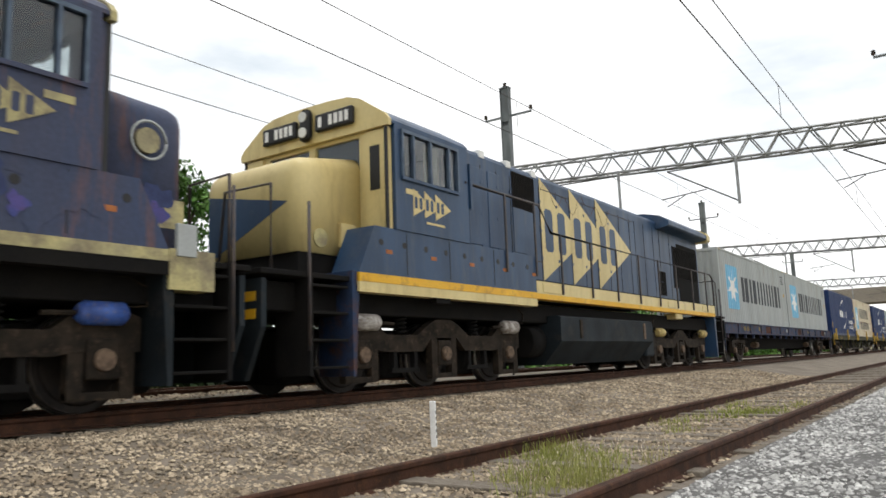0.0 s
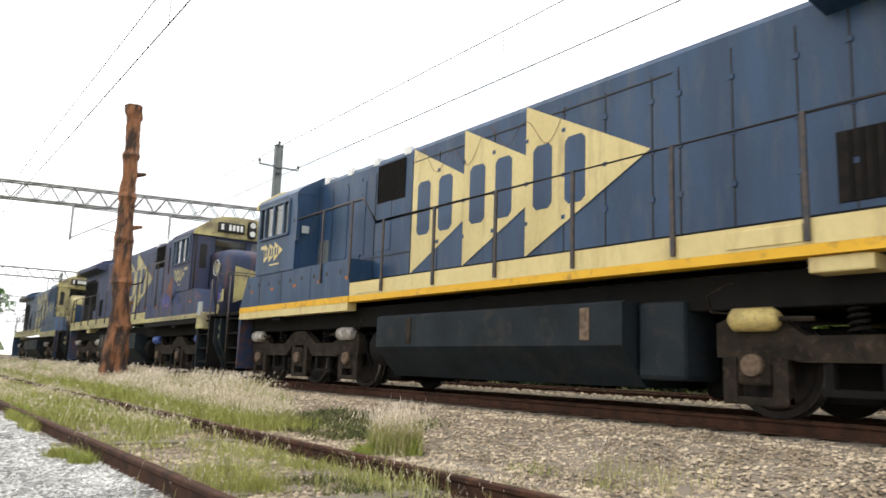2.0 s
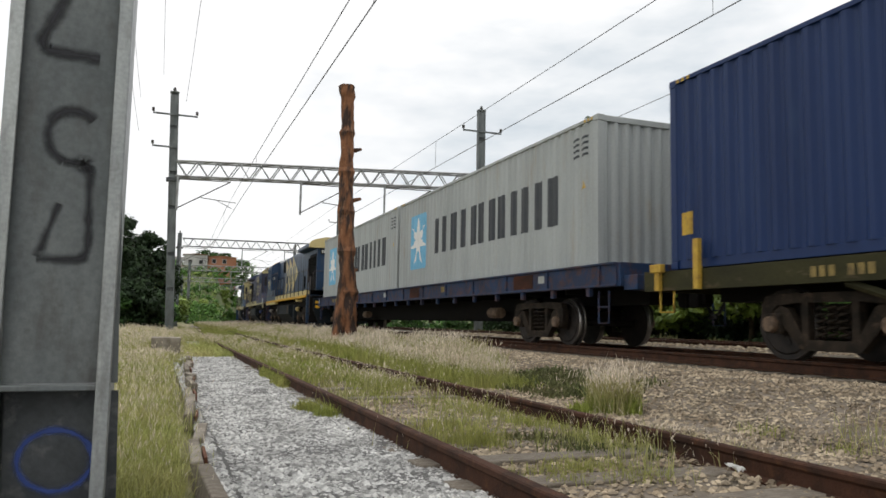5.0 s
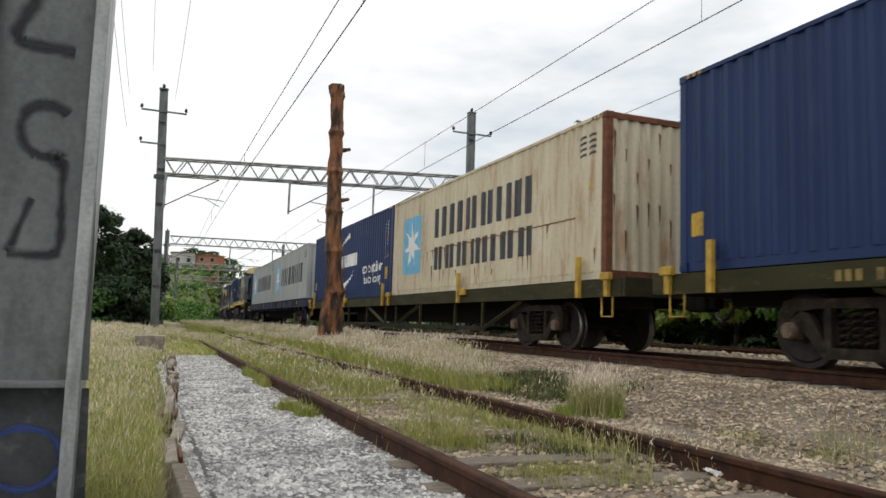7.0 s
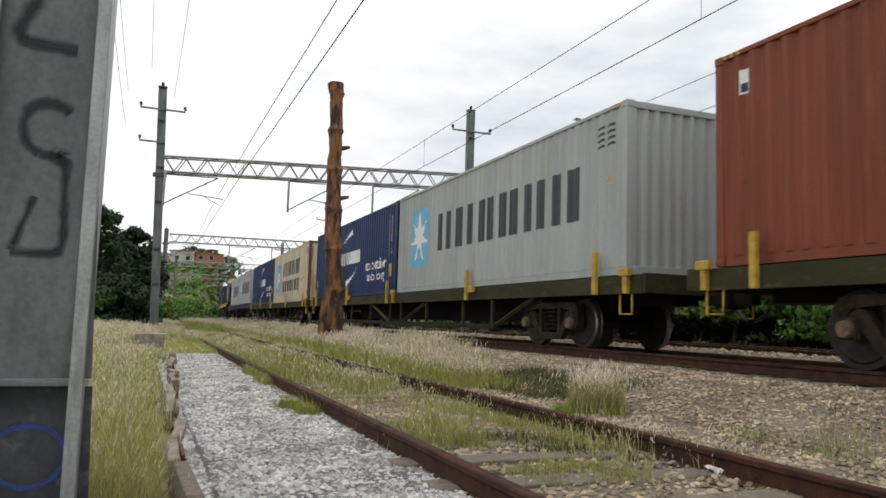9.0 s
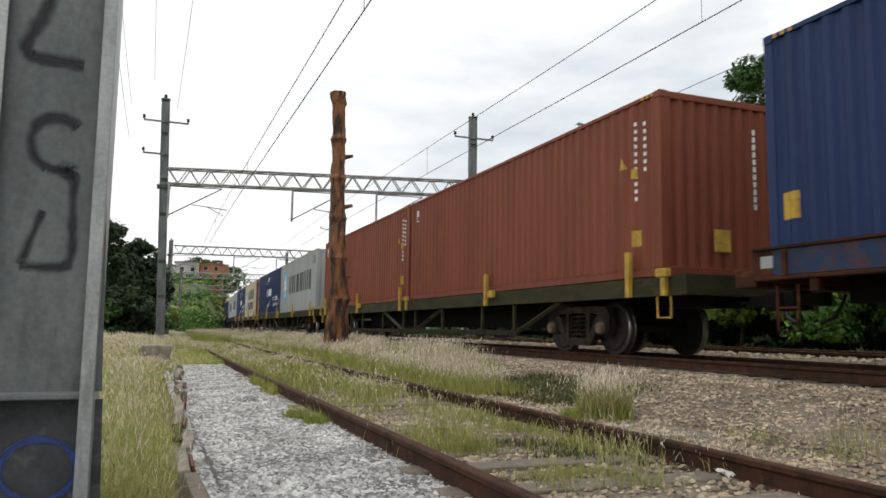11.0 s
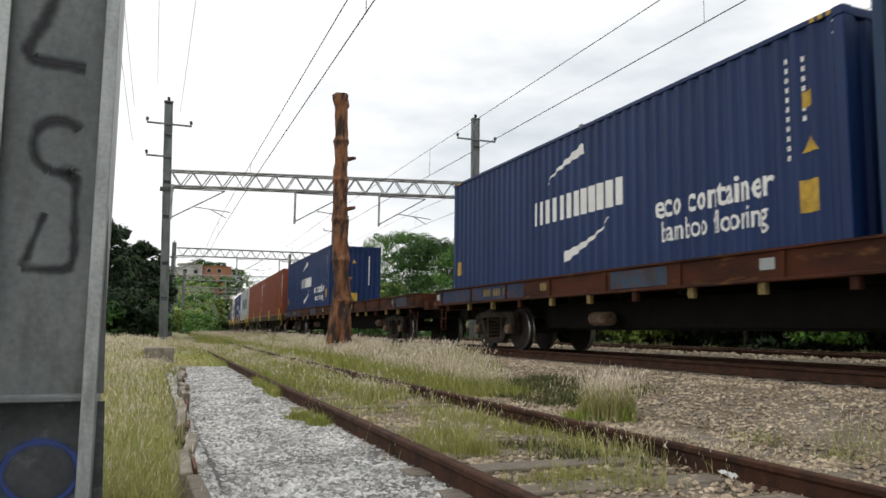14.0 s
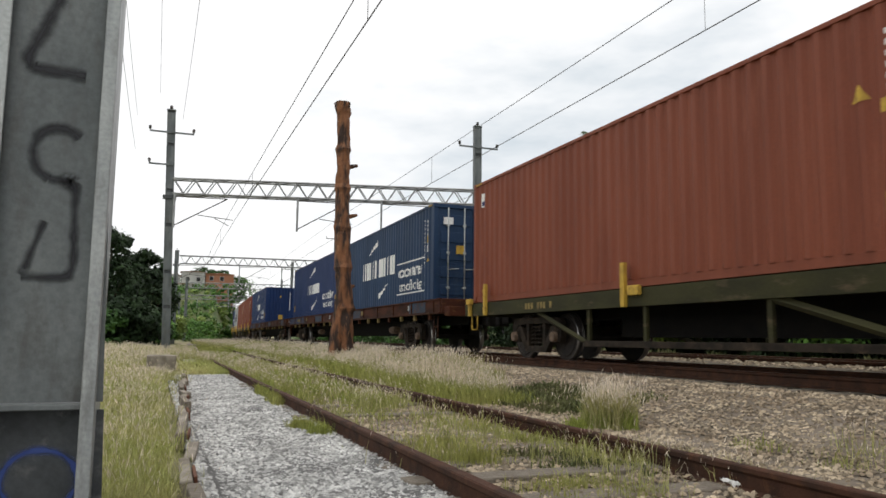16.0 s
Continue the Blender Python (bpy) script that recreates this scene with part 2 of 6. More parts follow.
    grass=material("grass", (0.25, 0.29, 0.055), (0.36, 0.34, 0.11), 0.8, scale=0.6, bump=0, jitter=0.28, spread=(0.38, 0.70)),
    meadow=material("meadow", (0.34, 0.38, 0.10), (0.50, 0.46, 0.20), 0.85, scale=0.8, bump=0, jitter=0.28, spread=(0.38, 0.66)),
    frame_blue=material("frame_blue", (0.085, 0.125, 0.185), (0.06, 0.09, 0.14), 0.45, scale=6, bump=0.05),
    straw=material("straw", (0.42, 0.39, 0.17), (0.31, 0.33, 0.10), 0.85, scale=0.6, bump=0, jitter=0.25),
    plume=material("plume", (0.78, 0.68, 0.56), (0.66, 0.56, 0.42), 0.9, scale=0.6, bump=0, jitter=0.22),
    weed=material("weed", (0.095, 0.110, 0.036), (0.14, 0.135, 0.055), 0.8, scale=0.9, bump=0, jitter=0.4),
    hill=material("hill", (0.085, 0.12, 0.036), (0.14, 0.145, 0.052), 0.95, scale=0.06, fine=2, bump=0.5, dirt=(0.07, 0.10, 0.03), dirt_amount=0.7),
    wall_white=material("wall_white", (0.55, 0.54, 0.51), (0.45, 0.44, 0.42), 0.9, scale=0.4, bump=0.05),
    wall_brick=material("wall_brick", (0.42, 0.20, 0.12), (0.36, 0.16, 0.09), 0.9, scale=0.4, bump=0.1),
    roof_tile=material("roof_tile", (0.33, 0.14, 0.08), (0.24, 0.11, 0.07), 0.9, scale=0.5, bump=0.1),
    paint_blue_dark=material("paint_blue_dark", (0.03, 0.045, 0.13), None, 0.7, scale=12, bump=0.05),
    paint_purple=material("paint_purple", (0.075, 0.060, 0.23), (0.045, 0.060, 0.22), 0.65, scale=5, bump=0.05, dirt=(0.09, 0.05, 0.05)),
)


def glass(name, tint):
    m = bpy.data.materials.new(name)
    m.use_nodes = True
    b = m.node_tree.nodes["Principled BSDF"]
    b.inputs["Base Color"].default_value = (*tint, 1)
    b.inputs["Roughness"].default_value, b.inputs["IOR"].default_value = 0.06, 1.5
    b.inputs["Transmission Weight"].default_value = 1.0
    return m


def spray(name, tint):
    """Sprayed paint that thins out across its stroke into the steel beneath."""
    m = bpy.data.materials.new(name)
    m.use_nodes = True
    n, l = m.node_tree.nodes, m.node_tree.links
    b = n["Principled BSDF"]
    b.inputs["Base Color"].default_value, b.inputs["Roughness"].default_value = (*tint, 1), 0.65
    uv, split, noise_, add, fade = n.new("ShaderNodeUVMap"), n.new("ShaderNodeSeparateXYZ"), n.new("ShaderNodeTexNoise"), n.new("ShaderNodeMath"), n.new("ShaderNodeMapRange")
    co, off = n.new("ShaderNodeTexCoord"), n.new("ShaderNodeMath")
    noise_.inputs["Scale"].default_value, noise_.inputs["Detail"].default_value = 14.0, 4.0
    l.new(co.outputs["Object"], noise_.inputs["Vector"])
    l.new(uv.outputs["UV"], split.inputs[0])
    off.operation, off.inputs[1].default_value = "ABSOLUTE", 0.0
    l.new(split.outputs["Y"], off.inputs[0])
    add.operation = "ADD"
    l.new(off.outputs[0], add.inputs[0])
    l.new(noise_.outputs["Fac"], add.inputs[1])
    fade.interpolation_type = "SMOOTHSTEP"
    fade.inputs[1].default_value, fade.inputs[2].default_value, fade.inputs[3].default_value, fade.inputs[4].default_value = 0.45, 1.30, 0.90, 0.0
    l.new(add.outputs[0], fade.inputs[0])
    l.new(fade.outputs[0], b.inputs["Alpha"])
    return m


M["paint_black"] = spray("sprayed_black", (0.016, 0.017, 0.022))
M["paint_blue"] = spray("sprayed_blue", (0.05, 0.09, 0.30))
M["glass"] = glass("glass", (0.75, 0.8, 0.8))


# ---- mesh helpers ----
def box(bm, x0, x1, y0, y1, z0, z1, bevel=0.0):
    v = [bm.verts.new((x, y, z)) for x in (x0, x1) for y in (y0, y1) for z in (z0, z1)]
    faces = [bm.faces.new([v[i] for i in q]) for q in ((0, 1, 3, 2), (4, 6, 7, 5), (0, 4, 5, 1), (2, 3, 7, 6), (0, 2, 6, 4), (1, 5, 7, 3))]
    if bevel:
        bmesh.ops.bevel(bm, geom=list({e for f in faces for e in f.edges}), offset=bevel, segments=2, affect="EDGES", profile=0.5)
    return v


def prism(bm, outline, a, b, axis="x"):
    """A closed outline pulled from a to b along an axis; the outline's two numbers are the other two axes in order."""
    def at(p, d):
        return {"x": (d, p[0], p[1]), "y": (p[0], d, p[1]), "z": (p[0], p[1], d)}[axis]
    lo, hi = [bm.verts.new(at(p, a)) for p in outline], [bm.verts.new(at(p, b)) for p in outline]
    n = len(outline)
    for i in range(n):
        bm.faces.new((lo[i], lo[(i + 1) % n], hi[(i + 1) % n], hi[i]))
    bm.faces.new(lo[::-1])
    bm.faces.new(hi)


def rod(bm, p, q, r, n=8, r2=None, caps=True):
    p, q = Vector(p), Vector(q)
    turn = (q - p).to_track_quat("Z", "Y").to_matrix()
    r2 = r if r2 is None else r2
    lo, hi = [], []
    for i in range(n):
        a = 2 * math.pi * i / n
        d = turn @ Vector((math.cos(a), math.sin(a), 0))
        lo.append(bm.verts.new(p + d * r))
        hi.append(bm.verts.new(q + d * r2))
    for i in range(n):
        f = bm.faces.new((lo[i], lo[(i + 1) % n], hi[(i + 1) % n], hi[i]))
        f.smooth = n > 6
    if caps:
        bm.faces.new(lo[::-1])
        bm.faces.new(hi)


def pipe(bm, points, r, n=6):
    """One bent tube through the points."""
    pts = [Vector(p) for p in points]
    rings = []
    for i, p in enumerate(pts):
        d = (pts[min(i + 1, len(pts) - 1)] - pts[max(i - 1, 0)]).normalized()
        turn = d.to_track_quat("Z", "Y").to_matrix()
        ring = [bm.verts.new(p + turn @ Vector((r * math.cos(2 * math.pi * k / n), r * math.sin(2 * math.pi * k / n), 0))) for k in range(n)]
        if rings:  # keep the rings from twisting
            best = min(range(n), key=lambda s: (ring[s].co - rings[-1][0].co).length)
            ring = ring[best:] + ring[:best]
        rings.append(ring)
    for a, b in zip(rings, rings[1:]):
        for k in range(n):
            bm.faces.new((a[k], a[(k + 1) % n], b[(k + 1) % n], b[k])).smooth = True
    bm.faces.new(rings[0][::-1])
    bm.faces.new(rings[-1])


def mesh_of(name, bm, mat):
    bmesh.ops.recalc_face_normals(bm, faces=bm.faces)
    me = bpy.data.meshes.new(name)
    bm.to_mesh(me)
    bm.free()
    me.materials.append(M[mat])
    return me


def part(name, bm, mat, parent=None, label="", at=None):
    ob = new(name, mesh_of(name, bm, mat) if isinstance(bm, bmesh.types.BMesh) else bm)
    if parent:
        ob.parent = parent
    if at is not None:
        ob.matrix_basis = at
    return tagged(ob, label)


def one(*args, kind=box, **kw):
    """A fresh bmesh holding one form."""
    bm = bmesh.new()
    kind(bm, *args, **kw)
    return bm


def raw(name, verts, faces, mat):
    me = bpy.data.meshes.new(name)
    me.from_pydata(verts, [], faces)
    me.materials.append(M[mat])
    me.update()
    return me


# ---- the ground ----
TRACK, TRACK_B = 8.5, 12.6
RAIL_Z = 0.48


def bend(y):
    """The main line's sideways curve, far ahead."""
    return 0.0 if y < 19 else (y - 19) ** 2 / 2580


def siding(y):
    """The middle of the siding."""
    k = min(1.0, max(0.0, (y + 4) / 7))
    k = k * k * (3 - 2 * k)
    return 2.62 - 0.20 * k + (0.0 if y < 12 else (y - 12) ** 2 * 0.0006)


def ground_z(x, y):
    x = x - bend(y)
    if x < 0.35:
        return 0.05 + (0.10 if x < -1 else 0.10 * (0.35 - x) / 1.35)
    if x < 4.2:
        return 0.0
    if x < 6.6:
        k = (x - 4.2) / 2.4
        return 0.27 * k * k * (3 - 2 * k)
    if x < 9.6:
        return 0.27
    if x < 10.4:
        return 0.27 + 0.165 * (x - 9.6) / 0.8
    if x < 15:
        return 0.435
    if x < 18:
        return 0.435 - 0.385 * (x - 15) / 3
    return 0.05


def sheet(name, xs, ys, mat, lift=0.0, rough=0.0, follow=False):
    verts, faces = [], []
    for y in ys:
        for x in xs:
            xx = x + (bend(y) if follow else 0)
            verts.append((xx, y, ground_z(xx, y) + lift + (rough * noise.noise((xx * 2.2, y * 2.2, 3.1)) if rough else 0)))
    w = len(xs)
    for j in range(len(ys) - 1):
        for i in range(w - 1):
            faces.append((j * w + i, j * w + i + 1, (j + 1) * w + i + 1, (j + 1) * w + i))
    return raw(name, verts, faces, mat)


def steps(a, b, n):
    return [a + (b - a) * i / n for i in range(n + 1)]


ground = tagged(new("ground", sheet("ground", [-2500, -600, -150, -40, -12, -5, -2, -1, 0.35, 2, 4.2, 4.6, 5.0, 5.4, 5.8, 6.2, 6.6, 9.6, 10.4, 12, 15, 16, 17, 18, 22, 40, 90, 200, 700, 2500],
                [-2500, -700, -300, -150] + steps(-90, 90, 60) + steps(96, 250, 24) + [320, 500, 900, 2500], "soil")), "dry soil with sparse grass beside the tracks", "ground", kind="structure")
gravel_bed = tagged(new("gravel_bed", sheet("gravel_bed", [-1.5, -0.8, 0.0, 0.42, 0.7, 1.0, 1.3, 1.62], steps(-34, 3.0, 60), "gravel", 0.03, 0.02)), "pale grey crushed gravel beside the siding", "gravel", kind="structure")
gravel_path = tagged(new("gravel_bed", sheet("gravel_path", [0.26, 0.42, 0.6, 0.8, 1.0, 1.2, 1.4, 1.62], steps(3.0, 17.2, 30), "gravel", 0.03, 0.02)), "pale grey crushed gravel between edging and siding", "gravel", kind="structure")
ballast_bed = tagged(new("ballast_bed", sheet("ballast_bed", [1.62, 2.2, 2.8, 3.4, 3.9, 4.2] + steps(4.4, 6.6, 9) + [7.5, 8.5, 9.6, 10.4, 11.2, 12, 13.5, 15], [-300, -200, -120] + steps(-70, 70, 130) + steps(73, 260, 40), "ballast", 0.02, 0.03, True)), "brown-grey track ballast sloping up to the main line", "ballast", kind="structure")


# ---- rails ----
def rail_profile(h):
    k = h / 0.15
    half = [(0.065, 0), (0.065, 0.012), (0.012, 0.03), (0.009, 0.10), (0.034, 0.118), (0.035, 0.142), (0.028, 0.15)]
    return [(x, z * k) for x, z in half] + [(-x, z * k) for x, z in half[::-1]]


def rail(name, line, ys, top, label):
    prof = rail_profile(0.16)
    n = len(prof)
    verts = [(line(y) + px, y, top - 0.16 + pz) for y in ys for px, pz in prof]
    faces = []
    for j in range(len(ys) - 1):
        for i in range(n):
            faces.append((j * n + i, j * n + (i + 1) % n, (j + 1) * n + (i + 1) % n, (j + 1) * n + i))
    ob = new(name, raw(name, verts, faces, "rail"))
    ob.data.materials.append(M["rail_top"])
    for p in ob.data.polygons:
        if p.index % n == 6:
            p.material_index = 1 if top > 0.3 else 0
    return tagged(ob, label, "rail", kind="structure")


far_ys = steps(-300, -80, 10) + steps(-70, 80, 60) + steps(84, 280, 49)
sid_ys = steps(-300, -40, 8) + steps(-36, 60, 96)
for side in (-1, 1):
    rail("siding_rail", lambda y: siding(y) + side * 0.835, sid_ys, 0.17, "rusty dark brown rail of the disused siding")
    rail("main_rail", lambda y: TRACK + bend(y) + side * 0.835, far_ys, RAIL_Z, "rust-brown rail of the main line with worn top")
    rail("far_rail", lambda y: TRACK_B + bend(y) + side * 0.835, far_ys, RAIL_Z + 0.075, "rust-brown rail of the second main line")


# ---- overhead line: masts, truss beams and wires ----
def insulator(parent, x, y, z):
    bm = bmesh.new()
    rod(bm, (x, y, z), (x, y, z + 0.10), 0.02, 6)
    for k in (0.06, 0.12, 0.18):
        rod(bm, (x, y, z + k), (x, y, z + k + 0.04), 0.085, 10, 0.05)
    part("insulator", bm, "insulator", parent, "dark porcelain insulator")


def mast(parent, x, y, base, top, arms, wide=0.40, lattice=True, flip=1):
    """Two channels joined by plates, slots between them."""
    w = wide / 2
    for s in (-1, 1):
        bm = bmesh.new()
        box(bm, x + s * w - s * 0.05, x + s * w, y - 0.13, y + 0.13, base, top, 0.006)
        part("channel", bm, "mast", parent)
    # Dark sheet added behind the plates, standing in for shade in the slots.
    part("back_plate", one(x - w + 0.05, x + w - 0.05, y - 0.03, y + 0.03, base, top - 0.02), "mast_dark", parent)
    z, k = base, 0
    while z < top - 0.3:
        h = 2.2 if k % 2 == 0 else 1.6
        part("web_plate", one(x - w + 0.05, x + w - 0.05, y - 0.10, y + 0.10, z + 0.06, min(z + h, top)), "mast", parent)
        z += h + 0.12
        k += 1
    part("cap", one(x - w - 0.02, x + w + 0.02, y - 0.15, y + 0.15, top, top + 0.05), "mast", parent)
    insulator(parent, x, y, top + 0.05)
    for az, lo, hi in arms:
        bm = bmesh.new()
        box(bm, x + lo, x + hi, y - 0.19, y - 0.13, az - 0.04, az + 0.04)
        part("cross_arm", bm, "mast", parent)
        for ex in (lo, hi):
            if abs(ex) > 0.4:
                insulator(parent, x + ex * 0.98, y - 0.16, az + 0.04)


def beam(parent, p, q, low, high):
    """Truss beam: four chords, posts, diagonals and lacing."""
    p, q = Vector((*p, 0)), Vector((*q, 0))
    d = q - p
    length = d.length
    d.normalize()
    side = Vector((-d.y, d.x, 0)) * 0.25
    up_lo, up_hi = Vector((0, 0, low)), Vector((0, 0, high))
    for s in (-1, 1):
        for up in (up_lo, up_hi):
            bm = bmesh.new()
            rod(bm, p + side * s + up, q + side * s + up, 0.05, 4)
            part("chord", bm, "truss", parent)
    n = int(length / 0.95)
    for s in (-1, 1):
        bm = bmesh.new()
        for i in range(n):
            a, b = p + d * (length * i / n), p + d * (length * (i + 1) / n)
            mid = (a + b) / 2
            rod(bm, a + side * s + up_hi, mid + side * s + up_lo, 0.028, 4)
            rod(bm, mid + side * s + up_lo, b + side * s + up_hi, 0.028, 4)
        tagged(part("web_lacing", bm, "truss", parent), kind="stuff")
    bm = bmesh.new()
    for i in range(n):
        a, b = p + d * (length * i / n), p + d * (length * (i + 1) / n)
        for up in (up_lo, up_hi):
            rod(bm, a + side + up, b - side + up, 0.022, 4)
            rod(bm, a - side + up, a + side + up, 0.022, 4)
    tagged(part("lacing", bm, "truss", parent), kind="stuff")


def drop_arm(parent, x, y, low):
    """A hanger under the beam with the registration arms that hold the wires."""
    bm = bmesh.new()
    rod(bm, (x - 2.3, y, low), (x - 2.3, y, low - 1.75), 0.055, 6)
    part("hanger", bm, "truss", parent)
    bm = bmesh.new()
    rod(bm, (x - 2.3, y, low - 1.65), (x + 0.2, y, low - 0.15), 0.03, 6)
    rod(bm, (x - 2.3, y, low - 0.2), (x + 0.2, y, low - 0.15), 0.025, 6)
    rod(bm, (x - 1.2, y, low - 1.05), (x + 0.5, y, low - 1.2), 0.022, 6)
    rod(bm, (x - 0.4, y, low - 1.15), (x + 0.3, y, low - 1.5), 0.018, 6)
    part("registration_arm", bm, "wire", parent)


GANTRIES = [((0.20, 39.0), (15.5, 35.6)), ((-0.38, 3.1), (15.3, 2.9)), ((0.6, -29.2), (14.8, -26.2)), ((0.6, -62), (15.6, -57.0)), ((0.6, -98), (16, -94)),
            ((1.6, 77), (17, 75.5)), ((4.0, 116), (19, 114)), ((4, 152), (23, 150)), ((9, 186), (29, 184))]
BEAM_LO, BEAM_HI, MAST_TOP = 7.85, 8.62, 12.1
for (ax, ay), (bx, by) in GANTRIES:
    near = abs(ay - 3.1) < 0.1
    g = tagged(new("overhead_gantry"), "grey steel portal gantry with lattice beam carrying overhead wires", "gantry", "overhead line gantries")
    if not near:
        tall = ay < 70  # the far portals end at their beams
        mast(g, ax, ay, ground_z(ax, ay) - 0.1, MAST_TOP if tall else BEAM_HI + 0.45, [(10.95, -1.0, 1.1), (9.3, -1.0, 0.2)] if tall else [])
        part("bracket", one(ax - 0.32, ax + 0.32, ay - 0.2, ay + 0.2, BEAM_LO - 0.25, BEAM_LO - 0.08), "mast_dark", g)
        if abs(ay - 39) < 0.1:  # this mast leans towards the field
            for o in g.children:
                for v in o.data.vertices:
                    v.co.x += 0.028 * (12.0 - v.co.z)
    mast(g, bx, by, 0.2, MAST_TOP + (1.6 if near else 0), [(MAST_TOP - 1.15, -1.1, 1.1)])
    beam(g, (ax + 0.3, ay), (bx - 0.2, by), BEAM_LO, BEAM_HI)
    for wx in (2.7, TRACK, TRACK_B):
        k = (wx + bend(ay) - ax) / (bx - ax)
        if k > 0:
            drop_arm(g, wx + bend(ay), ay + (by - ay) * min(1, k), BEAM_LO)
    if near:
        near_gantry = g

# The mast beside the camera belongs to the middle gantry: corner angles, a set-back web and a cross plate.
PX, PY = -0.377, 3.0
near_parts = len(near_gantry.children)
for s in (-1, 1):
    bm = bmesh.new()
    xo = PX + s * 0.205
    box(bm, min(xo, xo - s * 0.048), max(xo, xo - s * 0.048), PY, PY + 0.014, -0.1, 12.1, 0.004)
    box(bm, min(xo, xo - s * 0.014), max(xo, xo - s * 0.014), PY + 0.014, PY + 0.30, -0.1, 12.1, 0.004)
    part("corner_angle", bm, "mast_sheen", near_gantry, "pale grey steel corner angle, sheen in its colour, chipped")
    bm = bmesh.new()
    box(bm, min(xo, xo - s * 0.048), max(xo, xo - s * 0.048), PY + 0.30, PY + 0.314, -0.1, 12.1, 0.004)
    part("corner_angle", bm, "mast", near_gantry)
part("web_plate", one(PX - 0.19, PX + 0.19, PY + 0.05, PY + 0.062, 0.635, 12.0), "mast", near_gantry, "grey steel web plate with sprayed black paint")
# Lower plate: shade of the recess put in as a darker steel colour.
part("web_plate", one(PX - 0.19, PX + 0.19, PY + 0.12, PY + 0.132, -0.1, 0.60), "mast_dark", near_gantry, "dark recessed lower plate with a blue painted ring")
part("cross_plate", one(PX - 0.19, PX + 0.165, PY + 0.004, PY + 0.28, 0.61, 0.632, 0.004), "mast", near_gantry)
part("bracket", one(PX - 0.3, PX + 0.3, PY - 0.05, PY + 0.35, BEAM_LO - 0.25, BEAM_LO - 0.08), "mast_dark", near_gantry)
bm = bmesh.new()
box(bm, PX - 1.0, PX + 1.1, PY - 0.1, PY - 0.03, 10.9, 11.0)
part("cross_arm", bm, "mast", near_gantry)


def brush(points, r, y, mat, parent, name, label):
    """A sprayed line on the plate: thin strip, rounded at its bends."""
    for turn in range(2):
        q = [points[0]]
        for (xa, za), (xb, zb) in zip(points, points[1:]):
            q += [(xa * 0.9 + xb * 0.1, za * 0.9 + zb * 0.1), (xa * 0.1 + xb * 0.9, za * 0.1 + zb * 0.9)]
        points = q + [points[-1]]
    bm = bmesh.new()
    uv = bm.loops.layers.uv.new("UVMap")
    rows = []
    for i, (x, z) in enumerate(points):
        (xa, za), (xb, zb) = points[max(i - 1, 0)], points[min(i + 1, len(points) - 1)]
        d = Vector((xb - xa, zb - za)).normalized()
        rows.append([bm.verts.new((x - d.y * k * r * 1.75, y, z + d.x * k * r * 1.75)) for k in (-1, 0, 1)])
    for p, q in zip(rows, rows[1:]):
        for j in (0, 1):
            f = bm.faces.new((p[j], q[j], q[j + 1], p[j + 1]))
            for loop, v in zip(f.loops, (j - 1, j - 1, j, j)):
                loop[uv].uv = (0.5, v)
    return part(name, bm, mat, parent, label)


def arc(cx, cz, rx, rz, a0, a1, n=12):
    return [(cx + rx * math.cos(radians(a0 + (a1 - a0) * i / n)), cz + rz * math.sin(radians(a0 + (a1 - a0) * i / n))) for i in range(n + 1)]


GY = PY + 0.0475
brush([(-0.38, 2.16), (-0.49, 1.865), (-0.28, 1.855)], 0.026, GY, "paint_black", near_gantry, "spray_line", "faded black sprayed stroke")
brush(arc(-0.36, 1.545, 0.085, 0.10, 40, 250), 0.022, GY, "paint_black", near_gantry, "spray_line", "faded black sprayed curve")
brush([(-0.39, 1.452), (-0.315, 1.44), (-0.300, 1.41), (-0.302, 1.09), (-0.47, 1.08)], 0.018, GY, "paint_black", near_gantry, "spray_line", "faded black sprayed stroke")
brush(arc(-0.312, 1.447, 0.014, 0.016, 0, 360, 8), 0.024, GY - 0.001, "paint_black", near_gantry, "spray_dot", "black sprayed dot")
brush([(-0.468, 1.09), (-0.40, 1.29)], 0.017, GY, "paint_black", near_gantry, "spray_line", "faded black sprayed stroke")
brush(arc(-0.395, 0.35, 0.125, 0.11, 0, 360, 22), 0.015, PY + 0.1165, "paint_blue", near_gantry, "spray_ring", "blue sprayed ring")


# The mast beside the standpoint leans a little towards the field, with what is painted on it.
for o in near_gantry.children[near_parts:]:
    for v in o.data.vertices:
        v.co.x += 0.033 * (1.79 - v.co.z)


def wire(name, points, r, label):
    bm = bmesh.new()
    pipe(bm, points, r, 5)
    return tagged(part(name, bm, "wire"), label, "wire", "overhead wires")


SPANS = [-134, -98, -60, -28, 3, 37, 76, 115, 151, 185]


def overhead(x, contact, sag, gap):
    """Contact wire, messenger wire that dips between the gantries, and droppers."""
    pts_c, pts_m = [], []
    for a, b in zip(SPANS, SPANS[1:]):
        for i in range(10):
            k = i / 10
            y = a + (b - a) * k
            low = contact + float(np.interp(y, (-25, -12, 0, 12, 30), (0.22, 0.10, 0.04, 0.0, -0.05)))
            pts_c.append((x + bend(y), y, low))
            pts_m.append((x + bend(y), y, low + gap - sag * 4 * k * (1 - k)))
    wire("contact_wire", pts_c, 0.010, "thin dark overhead contact wire")
    m = wire("messenger_wire", pts_m, 0.009, "thin dark messenger wire with droppers")
    for p, c in list(zip(pts_m, pts_c))[2::4]:
        if -70 < p[1] < 90:
            part("dropper", one(p, c, 0.006, 4, kind=rod), "wire", m)


overhead(2.58, 5.31, 0.05, 0.72)
